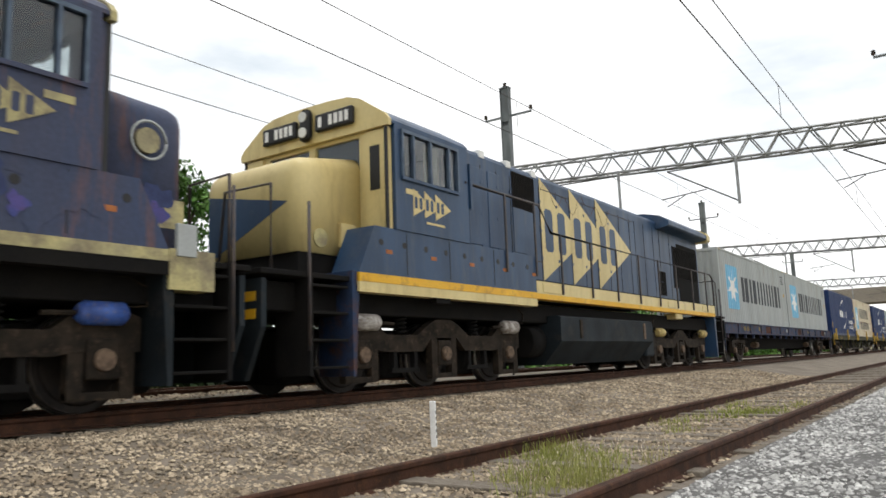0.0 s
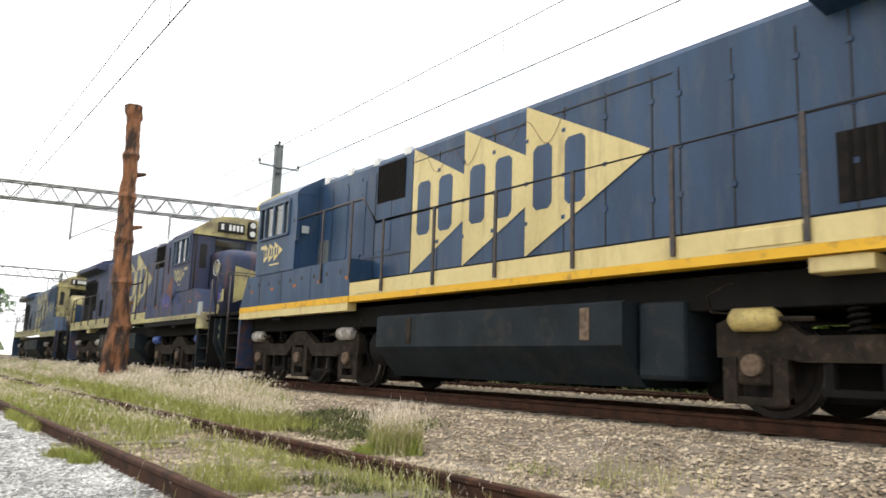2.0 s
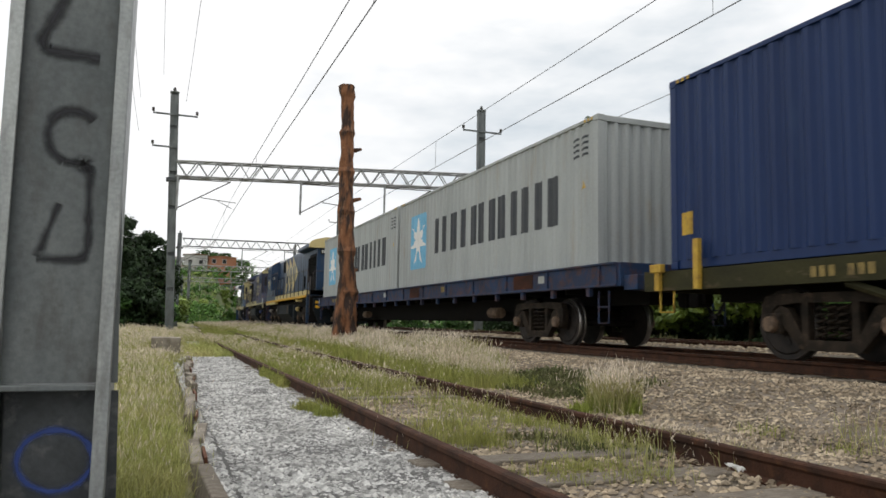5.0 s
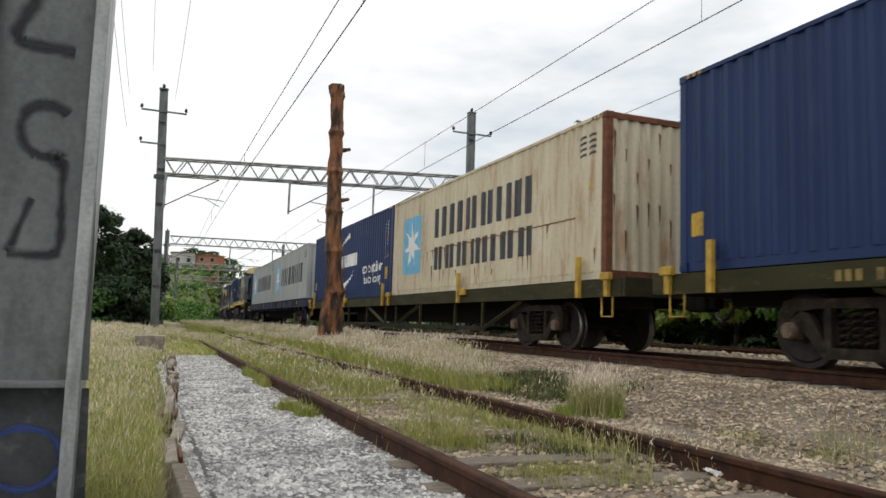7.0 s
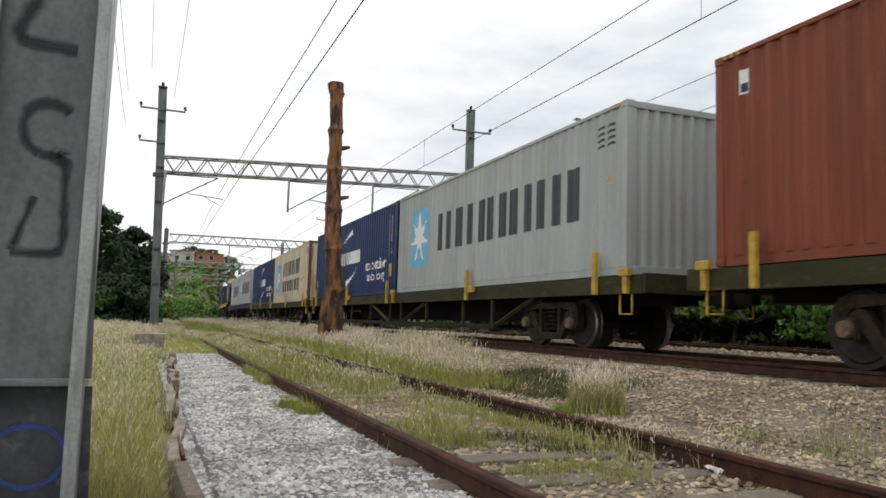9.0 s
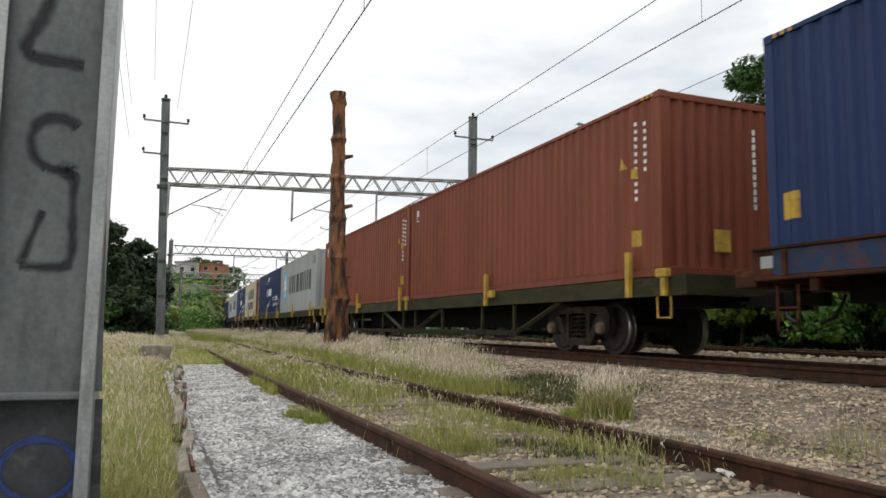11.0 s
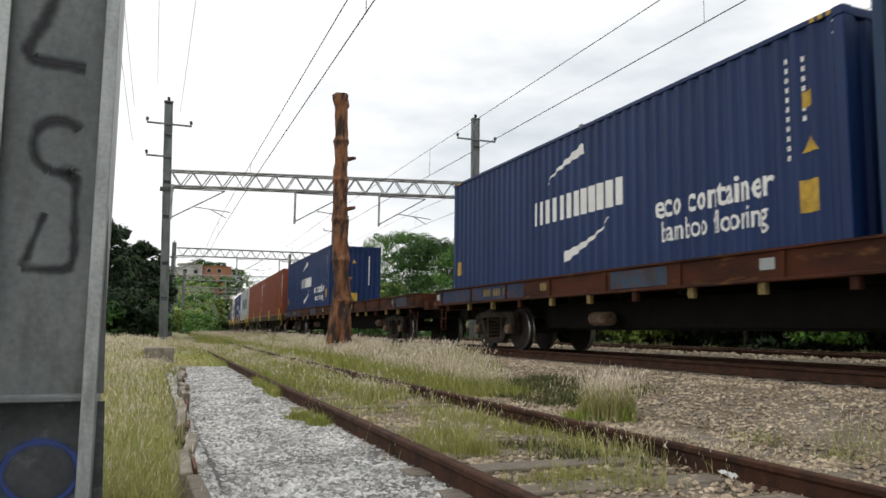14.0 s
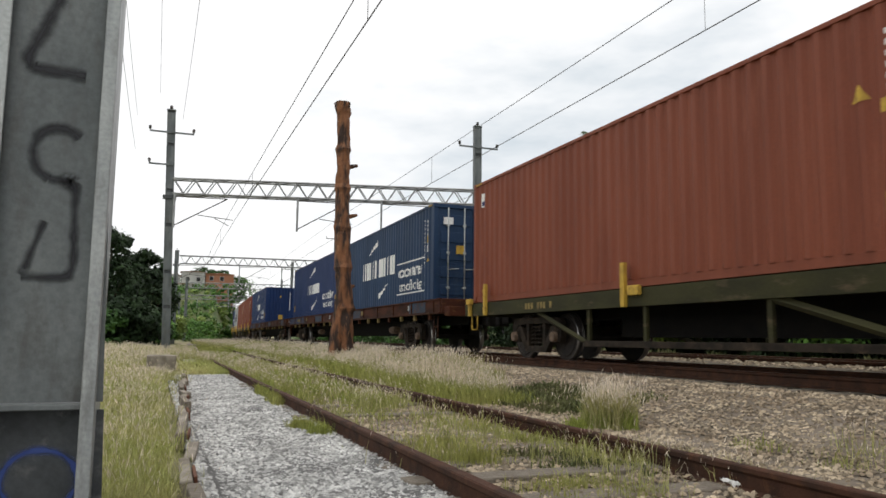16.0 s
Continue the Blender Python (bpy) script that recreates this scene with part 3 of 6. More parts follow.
overhead(TRACK, 6.14, 0.04, 0.94)
overhead(TRACK_B, 6.33, 0.06, 0.88)
for x, z in ((-1.3, 11.15), (0.72, 11.15), (-0.35, 12.35), (-1.3, 9.5)):
    wire("line_wire", [(x, y, z - 1.0 * 4 * k * (1 - k) * 0.5) for a, b in zip(SPANS[2:], SPANS[3:6]) for i in range(9) for k in [i / 8] for y in [a + (b - a) * k]], 0.008, "thin grey line wire on the mast arms")


# ---- containers ----
BOX_L, BOX_W, BOX_H, FOOT = 12.0, 2.44, 2.945, 1.265
PITCH, DEEP = 0.279, 0.036


def corrugation(a, b, pitch=PITCH):
    """Break points of the trapezoid wall from a to b: position and depth."""
    n = round((b - a) / pitch)
    p = (b - a) / n
    out = []
    for i in range(n):
        s = a + i * p
        out += [(s, 0.0), (s + p * 0.26, 0.0), (s + p * 0.50, DEEP), (s + p * 0.76, DEEP)]
    return out + [(b, 0.0)]


SIDE = corrugation(-BOX_L / 2 + 0.16, BOX_L / 2 - 0.16)
SIDE_Y, SIDE_D = [p[0] for p in SIDE], [p[1] for p in SIDE]


def painted(name, faces, mat, parent, label="", s=-1, out=0.004):
    """Paint on the side wall: flat outlines (along, up) cut at the folds and laid into them. s: -1 near side, 1 far side."""
    bm = bmesh.new()
    for f in faces:
        try:
            bm.faces.new([bm.verts.new((0, y, z + 0.09)) for y, z in f])
        except ValueError:
            pass
    bmesh.ops.remove_doubles(bm, verts=bm.verts, dist=0.0005)
    bmesh.ops.triangulate(bm, faces=bm.faces)
    lo, hi = min(v.co.y for v in bm.verts), max(v.co.y for v in bm.verts)
    for y in SIDE_Y:
        if lo < y < hi:
            bmesh.ops.bisect_plane(bm, geom=bm.verts[:] + bm.edges[:] + bm.faces[:], plane_co=(0, y, 0), plane_no=(0, 1, 0))
    for v in bm.verts:
        d = float(np.interp(v.co.y, SIDE_Y, SIDE_D))
        v.co.x = s * (BOX_W / 2 - 0.012 - d + out)
        if s == 1:
            v.co.y = -v.co.y
    return part(name, bm, mat, parent, label)


def rect(y, z, w, h):
    return [(y, z), (y - w, z), (y - w, z + h), (y, z + h)]


def blocks(y, z, h, widths, gap):
    """A row of plain blocks, rounded a little, running back along the wall from y."""
    out, k = [], 0
    for w in widths:
        c = min(w, h) * 0.05 if len(widths) == 1 else 0
        if len(widths) == 1:
            out.append([(y - c, z), (y - w + c, z), (y - w, z + c), (y - w, z + h - c), (y - w + c, z + h), (y - c, z + h), (y, z + h - c), (y, z + c)])
        elif w > 0:
            out += [rect(y - w * 0.04, z, w * 0.34, h), rect(y - w * 0.58, z, w * 0.34, h)]
        y -= abs(w) + gap
    return out


def star(y, z, r, n=7):
    pts = []
    for i in range(2 * n):
        a = math.pi / 2 + math.pi * i / n
        k = r if i % 2 == 0 else r * 0.36
        pts.append((y + k * math.cos(a), z + k * math.sin(a)))
    return [[pts[(i - 1) % (2 * n)], pts[i], pts[(i + 1) % (2 * n)], (y, z)] for i in range(0, 2 * n, 2)]


def swoosh(y0, z0, y1, z1, fat):
    n, a, b = 10, [], []
    for i in range(n + 1):
        k = i / n
        y, z = y0 + (y1 - y0) * k, z0 + (z1 - z0) * (k ** 0.6 if z1 > z0 else k ** 0.6)
        w = fat * k ** 1.2
        a.append((y, z + w))
        b.append((y - 0.02, z - w - 0.01))
    return [[a[i], a[i + 1], b[i + 1], b[i]] for i in range(n)]


def slogan(text, size, weight=0.0):
    """Outlines of built-in lettering as flat faces (along, up)."""
    cu = bpy.data.curves.new("lettering", "FONT")
    cu.body, cu.size, cu.offset, cu.resolution_u = text, size, weight, 2
    ob = new("lettering", cu)
    me = ob.evaluated_get(bpy.context.evaluated_depsgraph_get()).to_mesh()
    faces = [[(me.vertices[i].co.x, me.vertices[i].co.y) for i in p.vertices] for p in me.polygons]
    ob.evaluated_get(bpy.context.evaluated_depsgraph_get()).to_mesh_clear()
    bpy.data.objects.remove(ob)
    bpy.data.curves.remove(cu)
    return faces


def place(faces, y, z, long=1.0):
    return [[(y - a * long, z + b) for a, b in f] for f in faces]


def container(skin, label, doors_back=False, rusty=False, style="plain"):
    """A 40-foot box; its foot at z = 0, its length along y, the front at +y."""
    c = tagged(new("shipping_container"), label, "container", "containers on the train")
    hx, hy, H = BOX_W / 2, BOX_L / 2, BOX_H
    edge = "rust" if rusty else skin
    for s in (-1, 1):
        bm = bmesh.new()
        lo = [bm.verts.new((s * (hx - 0.012 - d), y * (1 if s < 0 else -1), 0.138)) for y, d in SIDE]
        hi = [bm.verts.new((s * (hx - 0.012 - d), y * (1 if s < 0 else -1), H - 0.07)) for y, d in SIDE]
        for i in range(len(lo) - 1):
            bm.faces.new((lo[i], lo[i + 1], hi[i + 1], hi[i]))
        part("side_panel", bm, skin, c, "corrugated steel side wall")
        part("top_rail", one(s * hx - (0.06 if s > 0 else 0), s * hx + (0.06 if s < 0 else 0), -hy + 0.15, hy - 0.15, H - 0.075, H - 0.01, 0.006), skin, c)
        bm = one(s * (hx - 0.034) - (0.05 if s > 0 else 0), s * (hx - 0.034) + (0.05 if s < 0 else 0), -hy + 0.15, hy - 0.15, 0.005, 0.14, 0.006)
        part("bottom_rail", bm, skin, c)
        for e in (-1, 1):
            x0, x1 = sorted((s * hx, s * (hx - 0.15)))
            y0, y1 = sorted((e * hy, e * (hy - 0.155)))
            part("corner_post", one(x0 + 0.004, x1 - 0.004, y0 + 0.004, y1 - 0.004, 0.118, H - 0.118, 0.012), edge if e < 0 else skin, c, "rust-stained corner post" if rusty and e < 0 else "")
            for z0 in (0.0, H - 0.118):
                part("corner_casting", one(x0 - 0.002, x1 + 0.002, y0 - 0.002, y1 + 0.002, z0, z0 + 0.118, 0.012), edge if e < 0 else skin, c)
    bm = bmesh.new()
    n = 44
    for i in range(n):
        y0, y1 = -hy + 0.15 + (BOX_L - 0.3) * i / n, -hy + 0.15 + (BOX_L - 0.3) * (i + 1) / n
        box(bm, -hx + 0.06, hx - 0.06, y0, y0 + (y1 - y0) * 0.6, H - 0.05, H - 0.012)
    part("roof_panel", bm, skin, c)
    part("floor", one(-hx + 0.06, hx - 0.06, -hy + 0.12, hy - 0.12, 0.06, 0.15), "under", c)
    for e in (-1, 1):
        x_in = hx - 0.15
        if e < 0 and doors_back:
            for s in (-1, 1):
                x0, x1 = sorted((s * 0.01, s * x_in))
                bm = bmesh.new()
                box(bm, x0, x1, -hy + 0.05, -hy + 0.09, 0.15, H - 0.13)
                for k in range(5):
                    zz = 0.32 + k * 0.5
                    box(bm, x0 + 0.08, x1 - 0.08, -hy + 0.03, -hy + 0.055, zz, zz + 0.30, 0.01)
                door = part("door_leaf", bm, skin, c, "ribbed steel door leaf")
                for k in (0.25, 0.72):
                    xb = s * x_in * k
                    part("locking_bar", one((xb, -hy + 0.015, 0.1), (xb, -hy + 0.015, H - 0.1), 0.019, 8, kind=rod), "box_grey", door, "pale steel locking bar")
                    part("handle", one((xb, -hy + 0.0, 1.05), (xb + 0.32, -hy + 0.0, 1.08), 0.013, 6, kind=rod), "box_grey", door)
                    for zz in (0.5, 1.5, 2.3):
                        part("bar_bracket", one(xb - 0.05, xb + 0.05, -hy + 0.0, -hy + 0.05, zz, zz + 0.06, 0.006), "box_grey", door)
            part("notice", one(-x_in + 0.55, -x_in + 0.8, -hy + 0.012, -hy + 0.022, 1.5, 1.75), "post_yellow", c, "yellow notice")
            part("notice", one(-x_in + 0.15, -x_in + 0.45, -hy + 0.012, -hy + 0.022, 2.35, 2.55), "white", c, "white label")
        else:
            prof = corrugation(-x_in, x_in, 0.25)
            bm = bmesh.new()
            lo = [bm.verts.new((x, e * (hy - 0.02 - d * 1.3), 0.15)) for x, d in prof]
            hi = [bm.verts.new((x, e * (hy - 0.02 - d * 1.3), H - 0.12)) for x, d in prof]
            for i in range(len(lo) - 1):
                bm.faces.new((lo[i], lo[i + 1], hi[i + 1], hi[i]))
            part("end_panel", bm, skin, c, "corrugated end wall")
            if rusty and e < 0:
                ribs = round(2 * x_in / 0.25)
                wide = 2 * x_in / ribs
                rust_rng = random.Random(23)
                for k in range(ribs):
                    xr = -x_in + (k + 0.13) * wide
                    for top, drop in ((rust_rng.uniform(1.9, 2.7), rust_rng.uniform(0.2, 0.7)), (rust_rng.uniform(0.7, 1.6), rust_rng.uniform(0.3, 0.6))):
                        bm = bmesh.new()
                        wd = rust_rng.uniform(0.014, 0.03)
                        prism(bm, [(xr - wd, top), (xr + wd, top - 0.05), (xr + wd * 0.6, top - drop * 0.6), (xr - wd * 0.2, top - drop)], -hy + 0.014, -hy + 0.020, "y")
                        part("rust_run", bm, "rust", c, "rust run on the end wall")
            if e < 0 and style in ("swoosh", "plain_red"):
                part("notice", one(-0.2, 0.12, -hy + 0.008, -hy + 0.016, 0.42, 0.78), "post_yellow", c, "yellow notice")
                if style == "swoosh":
                    bm = bmesh.new()
                    prism(bm, [(-0.15, 2.15), (0.03, 2.15), (-0.06, 2.33)], -hy + 0.008, -hy + 0.016, "y")
                    part("notice", bm, "post_yellow", c, "yellow triangle")
                bm = bmesh.new()
                for k in range(11):
                    box(bm, 0.63, 0.685, -hy + 0.008, -hy + 0.016, 2.40 - k * 0.125, 2.49 - k * 0.125)
                part("marking", bm, "white", c, "column of small white marks")
        part("header", one(-x_in, x_in, *sorted((e * (hy - 0.10), e * (hy - 0.006))), H - 0.125, H - 0.012, 0.008), edge if e < 0 else skin, c)
        part("sill", one(-x_in, x_in, *sorted((e * (hy - 0.10), e * (hy - 0.006))), 0.01, 0.155, 0.008), edge if e < 0 else skin, c)
    for e in (1, -1):  # hazard strips at the top corners
        for k in range(3):
            bm = one(-hx - 0.003, -hx + 0.01, e * (hy - 0.20 - k * 0.12) - 0.03, e * (hy - 0.20 - k * 0.12) + 0.03, H - 0.07, H - 0.015)
            part("hazard_strip", bm, "post_yellow" if not rusty else "rust", c, "yellow hazard strip")
    # markings near the tail end of the near wall
    for s in (-1,):
        yb = -5.30 if style == "plain_red" else -5.08
        bars = [rect(yb - j * 0.26, 2.42 - k * 0.125 - j * 0.05, 0.045, 0.065) for j in (0, 1) for k in range(11 if j == 0 else 7)]
        if style in ("swoosh", "swoosh_wide"):
            for b in bars:
                painted("marking", [b], "white", c, "small white mark", s)
            painted("notice", [rect(-hy + 0.66, 1.78, 0.16, 0.2)], "post_yellow", c, "yellow notice", s, 0.006)
            painted("notice", [[(-hy + 0.68, 1.22), (-hy + 0.42, 1.22), (-hy + 0.55, 1.42)]], "post_yellow", c, "yellow triangle", s, 0.006)
            if style == "swoosh":
                painted("notice", [rect(-hy + 0.72, 0.48, 0.28, 0.40)], "post_yellow", c, "yellow notice", s, 0.006)
            else:
                painted("notice", [rect(-hy + 0.66, 1.50, 0.16, 0.2)], "white", c, "small white label", s, 0.006)
            painted("notice", [rect(hy - 0.22, 0.42, 0.26, 0.34)], "post_yellow", c, "yellow notice", s, 0.006)
        elif style == "plain_red":
            for b in bars:
                painted("marking", [b], "white", c, "small white mark", s)
            for r4 in (rect(-hy + 0.78, 1.55, 0.14, 0.16), rect(-hy + 0.78, 0.42, 0.26, 0.26)):
                painted("notice", [r4], "post_yellow", c, "yellow notice", s, 0.006)
            painted("emblem", [rect(5.55, 2.22, 0.16, 0.34)], "white", c, "small white emblem plate", s)
            painted("emblem_bar", [rect(5.53, 2.25, 0.12, 0.12)], "paint_blue_dark", c, "small dark blue emblem shape", s, 0.007)
            painted("notice", [[(-hy + 1.17, 1.75), (-hy + 0.92, 1.75), (-hy + 1.045, 1.95)]], "post_yellow", c, "yellow triangle", s, 0.006)
        elif style in ("star", "star_cream"):
            for k in range(8):
                painted("marking", [rect(yb - (k % 2) * 0.3, 2.5 - (k // 2) * 0.11, 0.24, 0.05)], "ink_dark", c, "small dark mark", s)
            painted("notice", [[(-hy + 0.62, 1.55), (-hy + 0.42, 1.55), (-hy + 0.52, 1.72)]], "post_yellow", c, "yellow triangle", s, 0.006)
    if style == "star":
        painted("emblem_field", [blocks(4.93, 0.62, 1.68, [1.58], 0)[0]], "sky_blue", c, "sky-blue emblem panel")
        painted("emblem_star", star(4.14, 1.46, 0.76), "white", c, "white seven-pointed star", -1, 0.007)
        for f in blocks(2.75, 0.97, 1.0, [1.15, 1.25, 0.94, 1.0, 1.0, 1.15], 0.17):
            painted("name_block", [f], "ink_dark", c, "dark name shape")
    if style == "star_cream":
        painted("emblem_field", [blocks(5.0, 0.50, 1.72, [1.55], 0)[0]], "sky_blue", c, "faded sky-blue emblem panel")
        painted("emblem_star", star(4.22, 1.36, 0.72), "white", c, "white seven-pointed star", -1, 0.007)
        for f in blocks(2.45, 1.40, 0.80, [0.98, 1.0, 0.78, 0.82, 0.78, 0.9], 0.11):
            painted("name_block", [f], "ink_dark", c, "dark name shape")
        for f in blocks(2.4, 0.52, 0.62, [0.74, 0.66, 0.8, 0.62, 0.82, 0.8, 0.74], 0.10):
            painted("name_block", [f], "ink_dark", c, "dark name shape")
        for k in range(46):
            yk = random.uniform(-5.6, 3.3)
            hk = random.uniform(0.10, 0.45)
            painted("rust_run", [[(yk, 1.07), (yk - 0.035, 1.07), (yk - 0.018, 1.07 - hk)] if k % 2 else [(yk, 0.20 + hk), (yk - 0.03, 0.20 + hk), (yk - 0.02, 0.2), (yk - 0.012, 0.2)]], "rust", c, "rust run", -1, 0.005)
        painted("rust_line", [rect(2.6, 1.06, 7.6, 0.025)], "rust", c, "thin rust line along a scrape", -1, 0.008)
    if style in ("swoosh", "swoosh_wide"):
        big = style == "swoosh_wide"
        if big:
            y, z, h, widths = 2.17, 1.12, 0.64, [0.58, 0.70, 0.62, -0.22, 0.60, 0.64, 0.72]
            low, lead, tail = (-2.52, 0.92, 2.45), (-2.62, 0.48, 2.22), ((1.31, 1.92, 0.02, 2.39), (-1.29, 0.95, -0.11, 0.44))
        else:
            y, z, h, widths = 1.60, 1.18, 0.48, [0.44, 0.52, 0.48, 0.46, 0.50, 0.58]
            low, lead, tail = (-2.45, 0.80, 2.40), (-2.55, 0.42, 2.20), ((1.02, 1.97, -0.32, 2.42), (-1.13, 1.02, 0.36, 0.44))
        for f in blocks(y, z, h, widths, 0.05):
            painted("name_block", [f], "white", c, "white name shape")
        for k in tail:
            painted("emblem_curve", swoosh(*k, 0.10), "white", c, "white curved brush stroke")
        for words, (yy, zz, wide), size, weight in (("eco container", low, 0.54, 0.010), ("bamboo flooring", lead, 0.46, 0.004)):
            flat = slogan(words, size, weight)
            span = max(q[0] for f in flat for q in f)
            flat.sort(key=lambda f: min(q[0] for q in f))
            reach, cut, widest = 0.0, 0.0, 0.0  # the widest gap parts the two words
            for f in flat:
                a = min(q[0] for q in f)
                if a - reach > widest and reach > 0:
                    widest, cut = a - reach, (a + reach) / 2
                reach = max(reach, max(q[0] for q in f))
            first, second = words.split()
            painted("lettering", place([f for f in flat if f[0][0] < cut], yy, zz, wide / span), "white", c, "white lettering: " + first)
            painted("lettering", place([f for f in flat if f[0][0] >= cut], yy, zz, wide / span), "white", c, "white lettering: " + second)
        if big:
            painted("frame_line", [rect(-2.36, 0.37, 2.80, 0.04), rect(-2.36, 1.35, 2.80, 0.04), rect(-2.36, 0.41, 0.04, 0.94), rect(-5.12, 0.41, 0.04, 0.94)], "white", c, "white frame round the lettering", -1, 0.005)
    return c


# ---- wagons ----
def wheelset(parent, y, r, gauge=0.80):
    bm = bmesh.new()
    rod(bm, (-gauge - 0.18, 0, 0), (gauge + 0.18, 0, 0), 0.075, 10)
    for s in (-1, 1):
        rod(bm, (s * (gauge - 0.065), 0, 0), (s * (gauge + 0.045), 0, 0), r, 32)
        rod(bm, (s * (gauge - 0.095), 0, 0), (s * (gauge - 0.065), 0, 0), r + 0.026, 32)
        rod(bm, (s * (gauge + 0.045), 0, 0), (s * (gauge + 0.056), 0, 0), r * 0.86, 24, r * 0.80)
        rod(bm, (s * (gauge + 0.045), 0, 0), (s * (gauge + 0.09), 0, 0), 0.15, 12)
        for k in range(4):
            a = k * math.pi / 2
            rod(bm, (s * (gauge + 0.05), math.cos(a) * r * 0.5, math.sin(a) * r * 0.5), (s * (gauge + 0.063), math.cos(a) * r * 0.5, math.sin(a) * r * 0.5), 0.05, 8)
    w = part("wheelset", bm, "wheel", parent, "steel wheels on an axle", pose(0, y, r))
    w.data.materials.append(M["tread"])
    for p in w.data.polygons:  # the running surface is polished by the rail
        if abs(p.normal.x) < 0.1 and math.hypot(p.center.y, p.center.z) > r * 0.97:
            p.material_index = 1
    WHEELS.append((w, y, r))
    return w


WHEELS = []


def freight_bogie(wagon, y):
    b = part("bogie", one(-0.9, 0.9, -0.18, 0.18, 0.42, 0.72, 0.03), "bogie", wagon, "rusty cast freight bogie")
    b.matrix_basis = pose(0, y, 0)
    for s in (-1, 1):
        x0, x1 = sorted((s * 0.94, s * 1.07))
        bm = bmesh.new()
        prism(bm, [(-1.04, 0.40), (-1.06, 0.70), (-0.98, 0.82), (-0.80, 0.85), (0.80, 0.85), (0.98, 0.82), (1.06, 0.70), (1.04, 0.40), (0.93, 0.56), (0.80, 0.70), (0.46, 0.73), (-0.46, 0.73), (-0.80, 0.70), (-0.93, 0.56)], x0, x1)
        part("side_frame", bm, "bogie", b)
        bm = bmesh.new()
        prism(bm, [(-0.86, 0.62), (-0.74, 0.70), (-0.62, 0.66), (-0.36, 0.27), (0.36, 0.27), (0.62, 0.66), (0.74, 0.70), (0.86, 0.62), (0.42, 0.14), (-0.42, 0.14)], x0 + 0.004, x1 - 0.004)
        part("tension_member", bm, "bogie", b)
        for k in (-0.36, 0.36):
            part("column", one(x0 + 0.008, x1 - 0.008, k - 0.05, k + 0.05, 0.25, 0.735), "bogie", b)
        for k in (-0.16, 0.0, 0.16):
            coil = bmesh.new()
            pipe(coil, [(s * 1.0 + 0.06 * math.cos(j), k + 0.06 * math.sin(j), 0.29 + j * 0.0130) for j in range(32)], 0.018, 4)
            part("spring", coil, "bogie", b)
        for k in (-0.86, 0.86):
            part("axle_box", one(x0 - 0.02, x1 + 0.02, k - 0.15, k + 0.15, 0.34, 0.60, 0.03), "bogie", b)
            part("axle_cap", one((s * 1.06, k, 0.46), (s * 1.17, k, 0.46), 0.115, 14, 0.095, kind=rod), "cap", b, "rust-brown axle end cap")
    for k in (-0.86, 0.86):
        wheelset(b, k, 0.46)
    return b


def coupler(thing, y, sgn, z=0.90):
    bm = bmesh.new()
    box(bm, -0.09, 0.09, min(y, y + sgn * 0.5), max(y, y + sgn * 0.5), z - 0.09, z + 0.09, 0.02)
    box(bm, -0.17, 0.15, min(y + sgn * 0.38, y + sgn * 0.62), max(y + sgn * 0.38, y + sgn * 0.62), z - 0.15, z + 0.15, 0.05)
    part("coupler", bm, "under", thing, "dark cast coupler")


def wagon(length, kind, label, bars_at=()):
    """A flat container wagon; rail top at z = 0, length along y."""
    w = tagged(new("container_wagon"), label, "wagon", "container wagons of the train")
    h = length / 2
    deck = 1.245
    skin = {"truss": "olive", "box": "brown", "blue": "navy_sill"}[kind]
    for s in (-1, 1):
        if kind == "truss":
            bm = bmesh.new()
            x0, x1 = s * 1.28, s * 1.16
            prism(bm, [(x0, 0.95), (x0, deck), (x1, deck), (x1, deck - 0.03), (s * 1.255, deck - 0.03), (s * 1.255, 0.98), (x1, 0.98), (x1, 0.95)], -h, h, "y")
            part("side_sill", bm, skin, w, "olive green side sill with faded paint")
            part("truss_chord", one(s * 1.20 - 0.04, s * 1.20 + 0.04, -h + 5.4, h - 5.4, 0.285, 0.39, 0.006), "bogie", w, "dark lower truss bar")
            for y in (7.04, 5.37, 2.77, 0.55, -0.55, -2.77, -5.37, -7.04):
                part("truss_post", one(s * 1.20 - 0.03, s * 1.20 + 0.03, y - 0.04, y + 0.04, 0.392, 0.946), "olive", w)
            for ya, yb, r in ((8.97, 7.16, 0.05), (-8.97, -7.16, 0.05), (2.70, 0.62, 0.06), (-2.70, -0.62, 0.06)):
                part("truss_diagonal", one((s * 1.20, ya, 0.945), (s * 1.20, yb, 0.36), r, 4, kind=rod), "olive", w)
            for y in (h - 1.25, h - 6.8, 0.62, -h + 6.8, -h + 1.25, h - 0.35, -h + 0.35, -0.05):
                tall = 0.06 if abs(y) < 0.1 or abs(y) > h - 0.5 else 0.43
                part("stake_post", one(*sorted((s * 1.285, s * 1.36)), y - 0.055, y + 0.055, 0.945, deck + tall, 0.008), "post_yellow", w, "yellow side post")
                if 5 < abs(y) < 7:
                    part("lock_block", one(*sorted((s * 1.29, s * 1.37)), y - 0.45, y - 0.15, deck - 0.12, deck + 0.04, 0.015), "post_yellow", w, "yellow container lock")
                elif tall < 0.1:
                    part("lock_block", one(*sorted((s * 1.29, s * 1.39)), y - 0.13, y + 0.13, deck - 0.02, deck + 0.11, 0.015), "post_yellow", w, "yellow container lock")
        else:
            bm = bmesh.new()
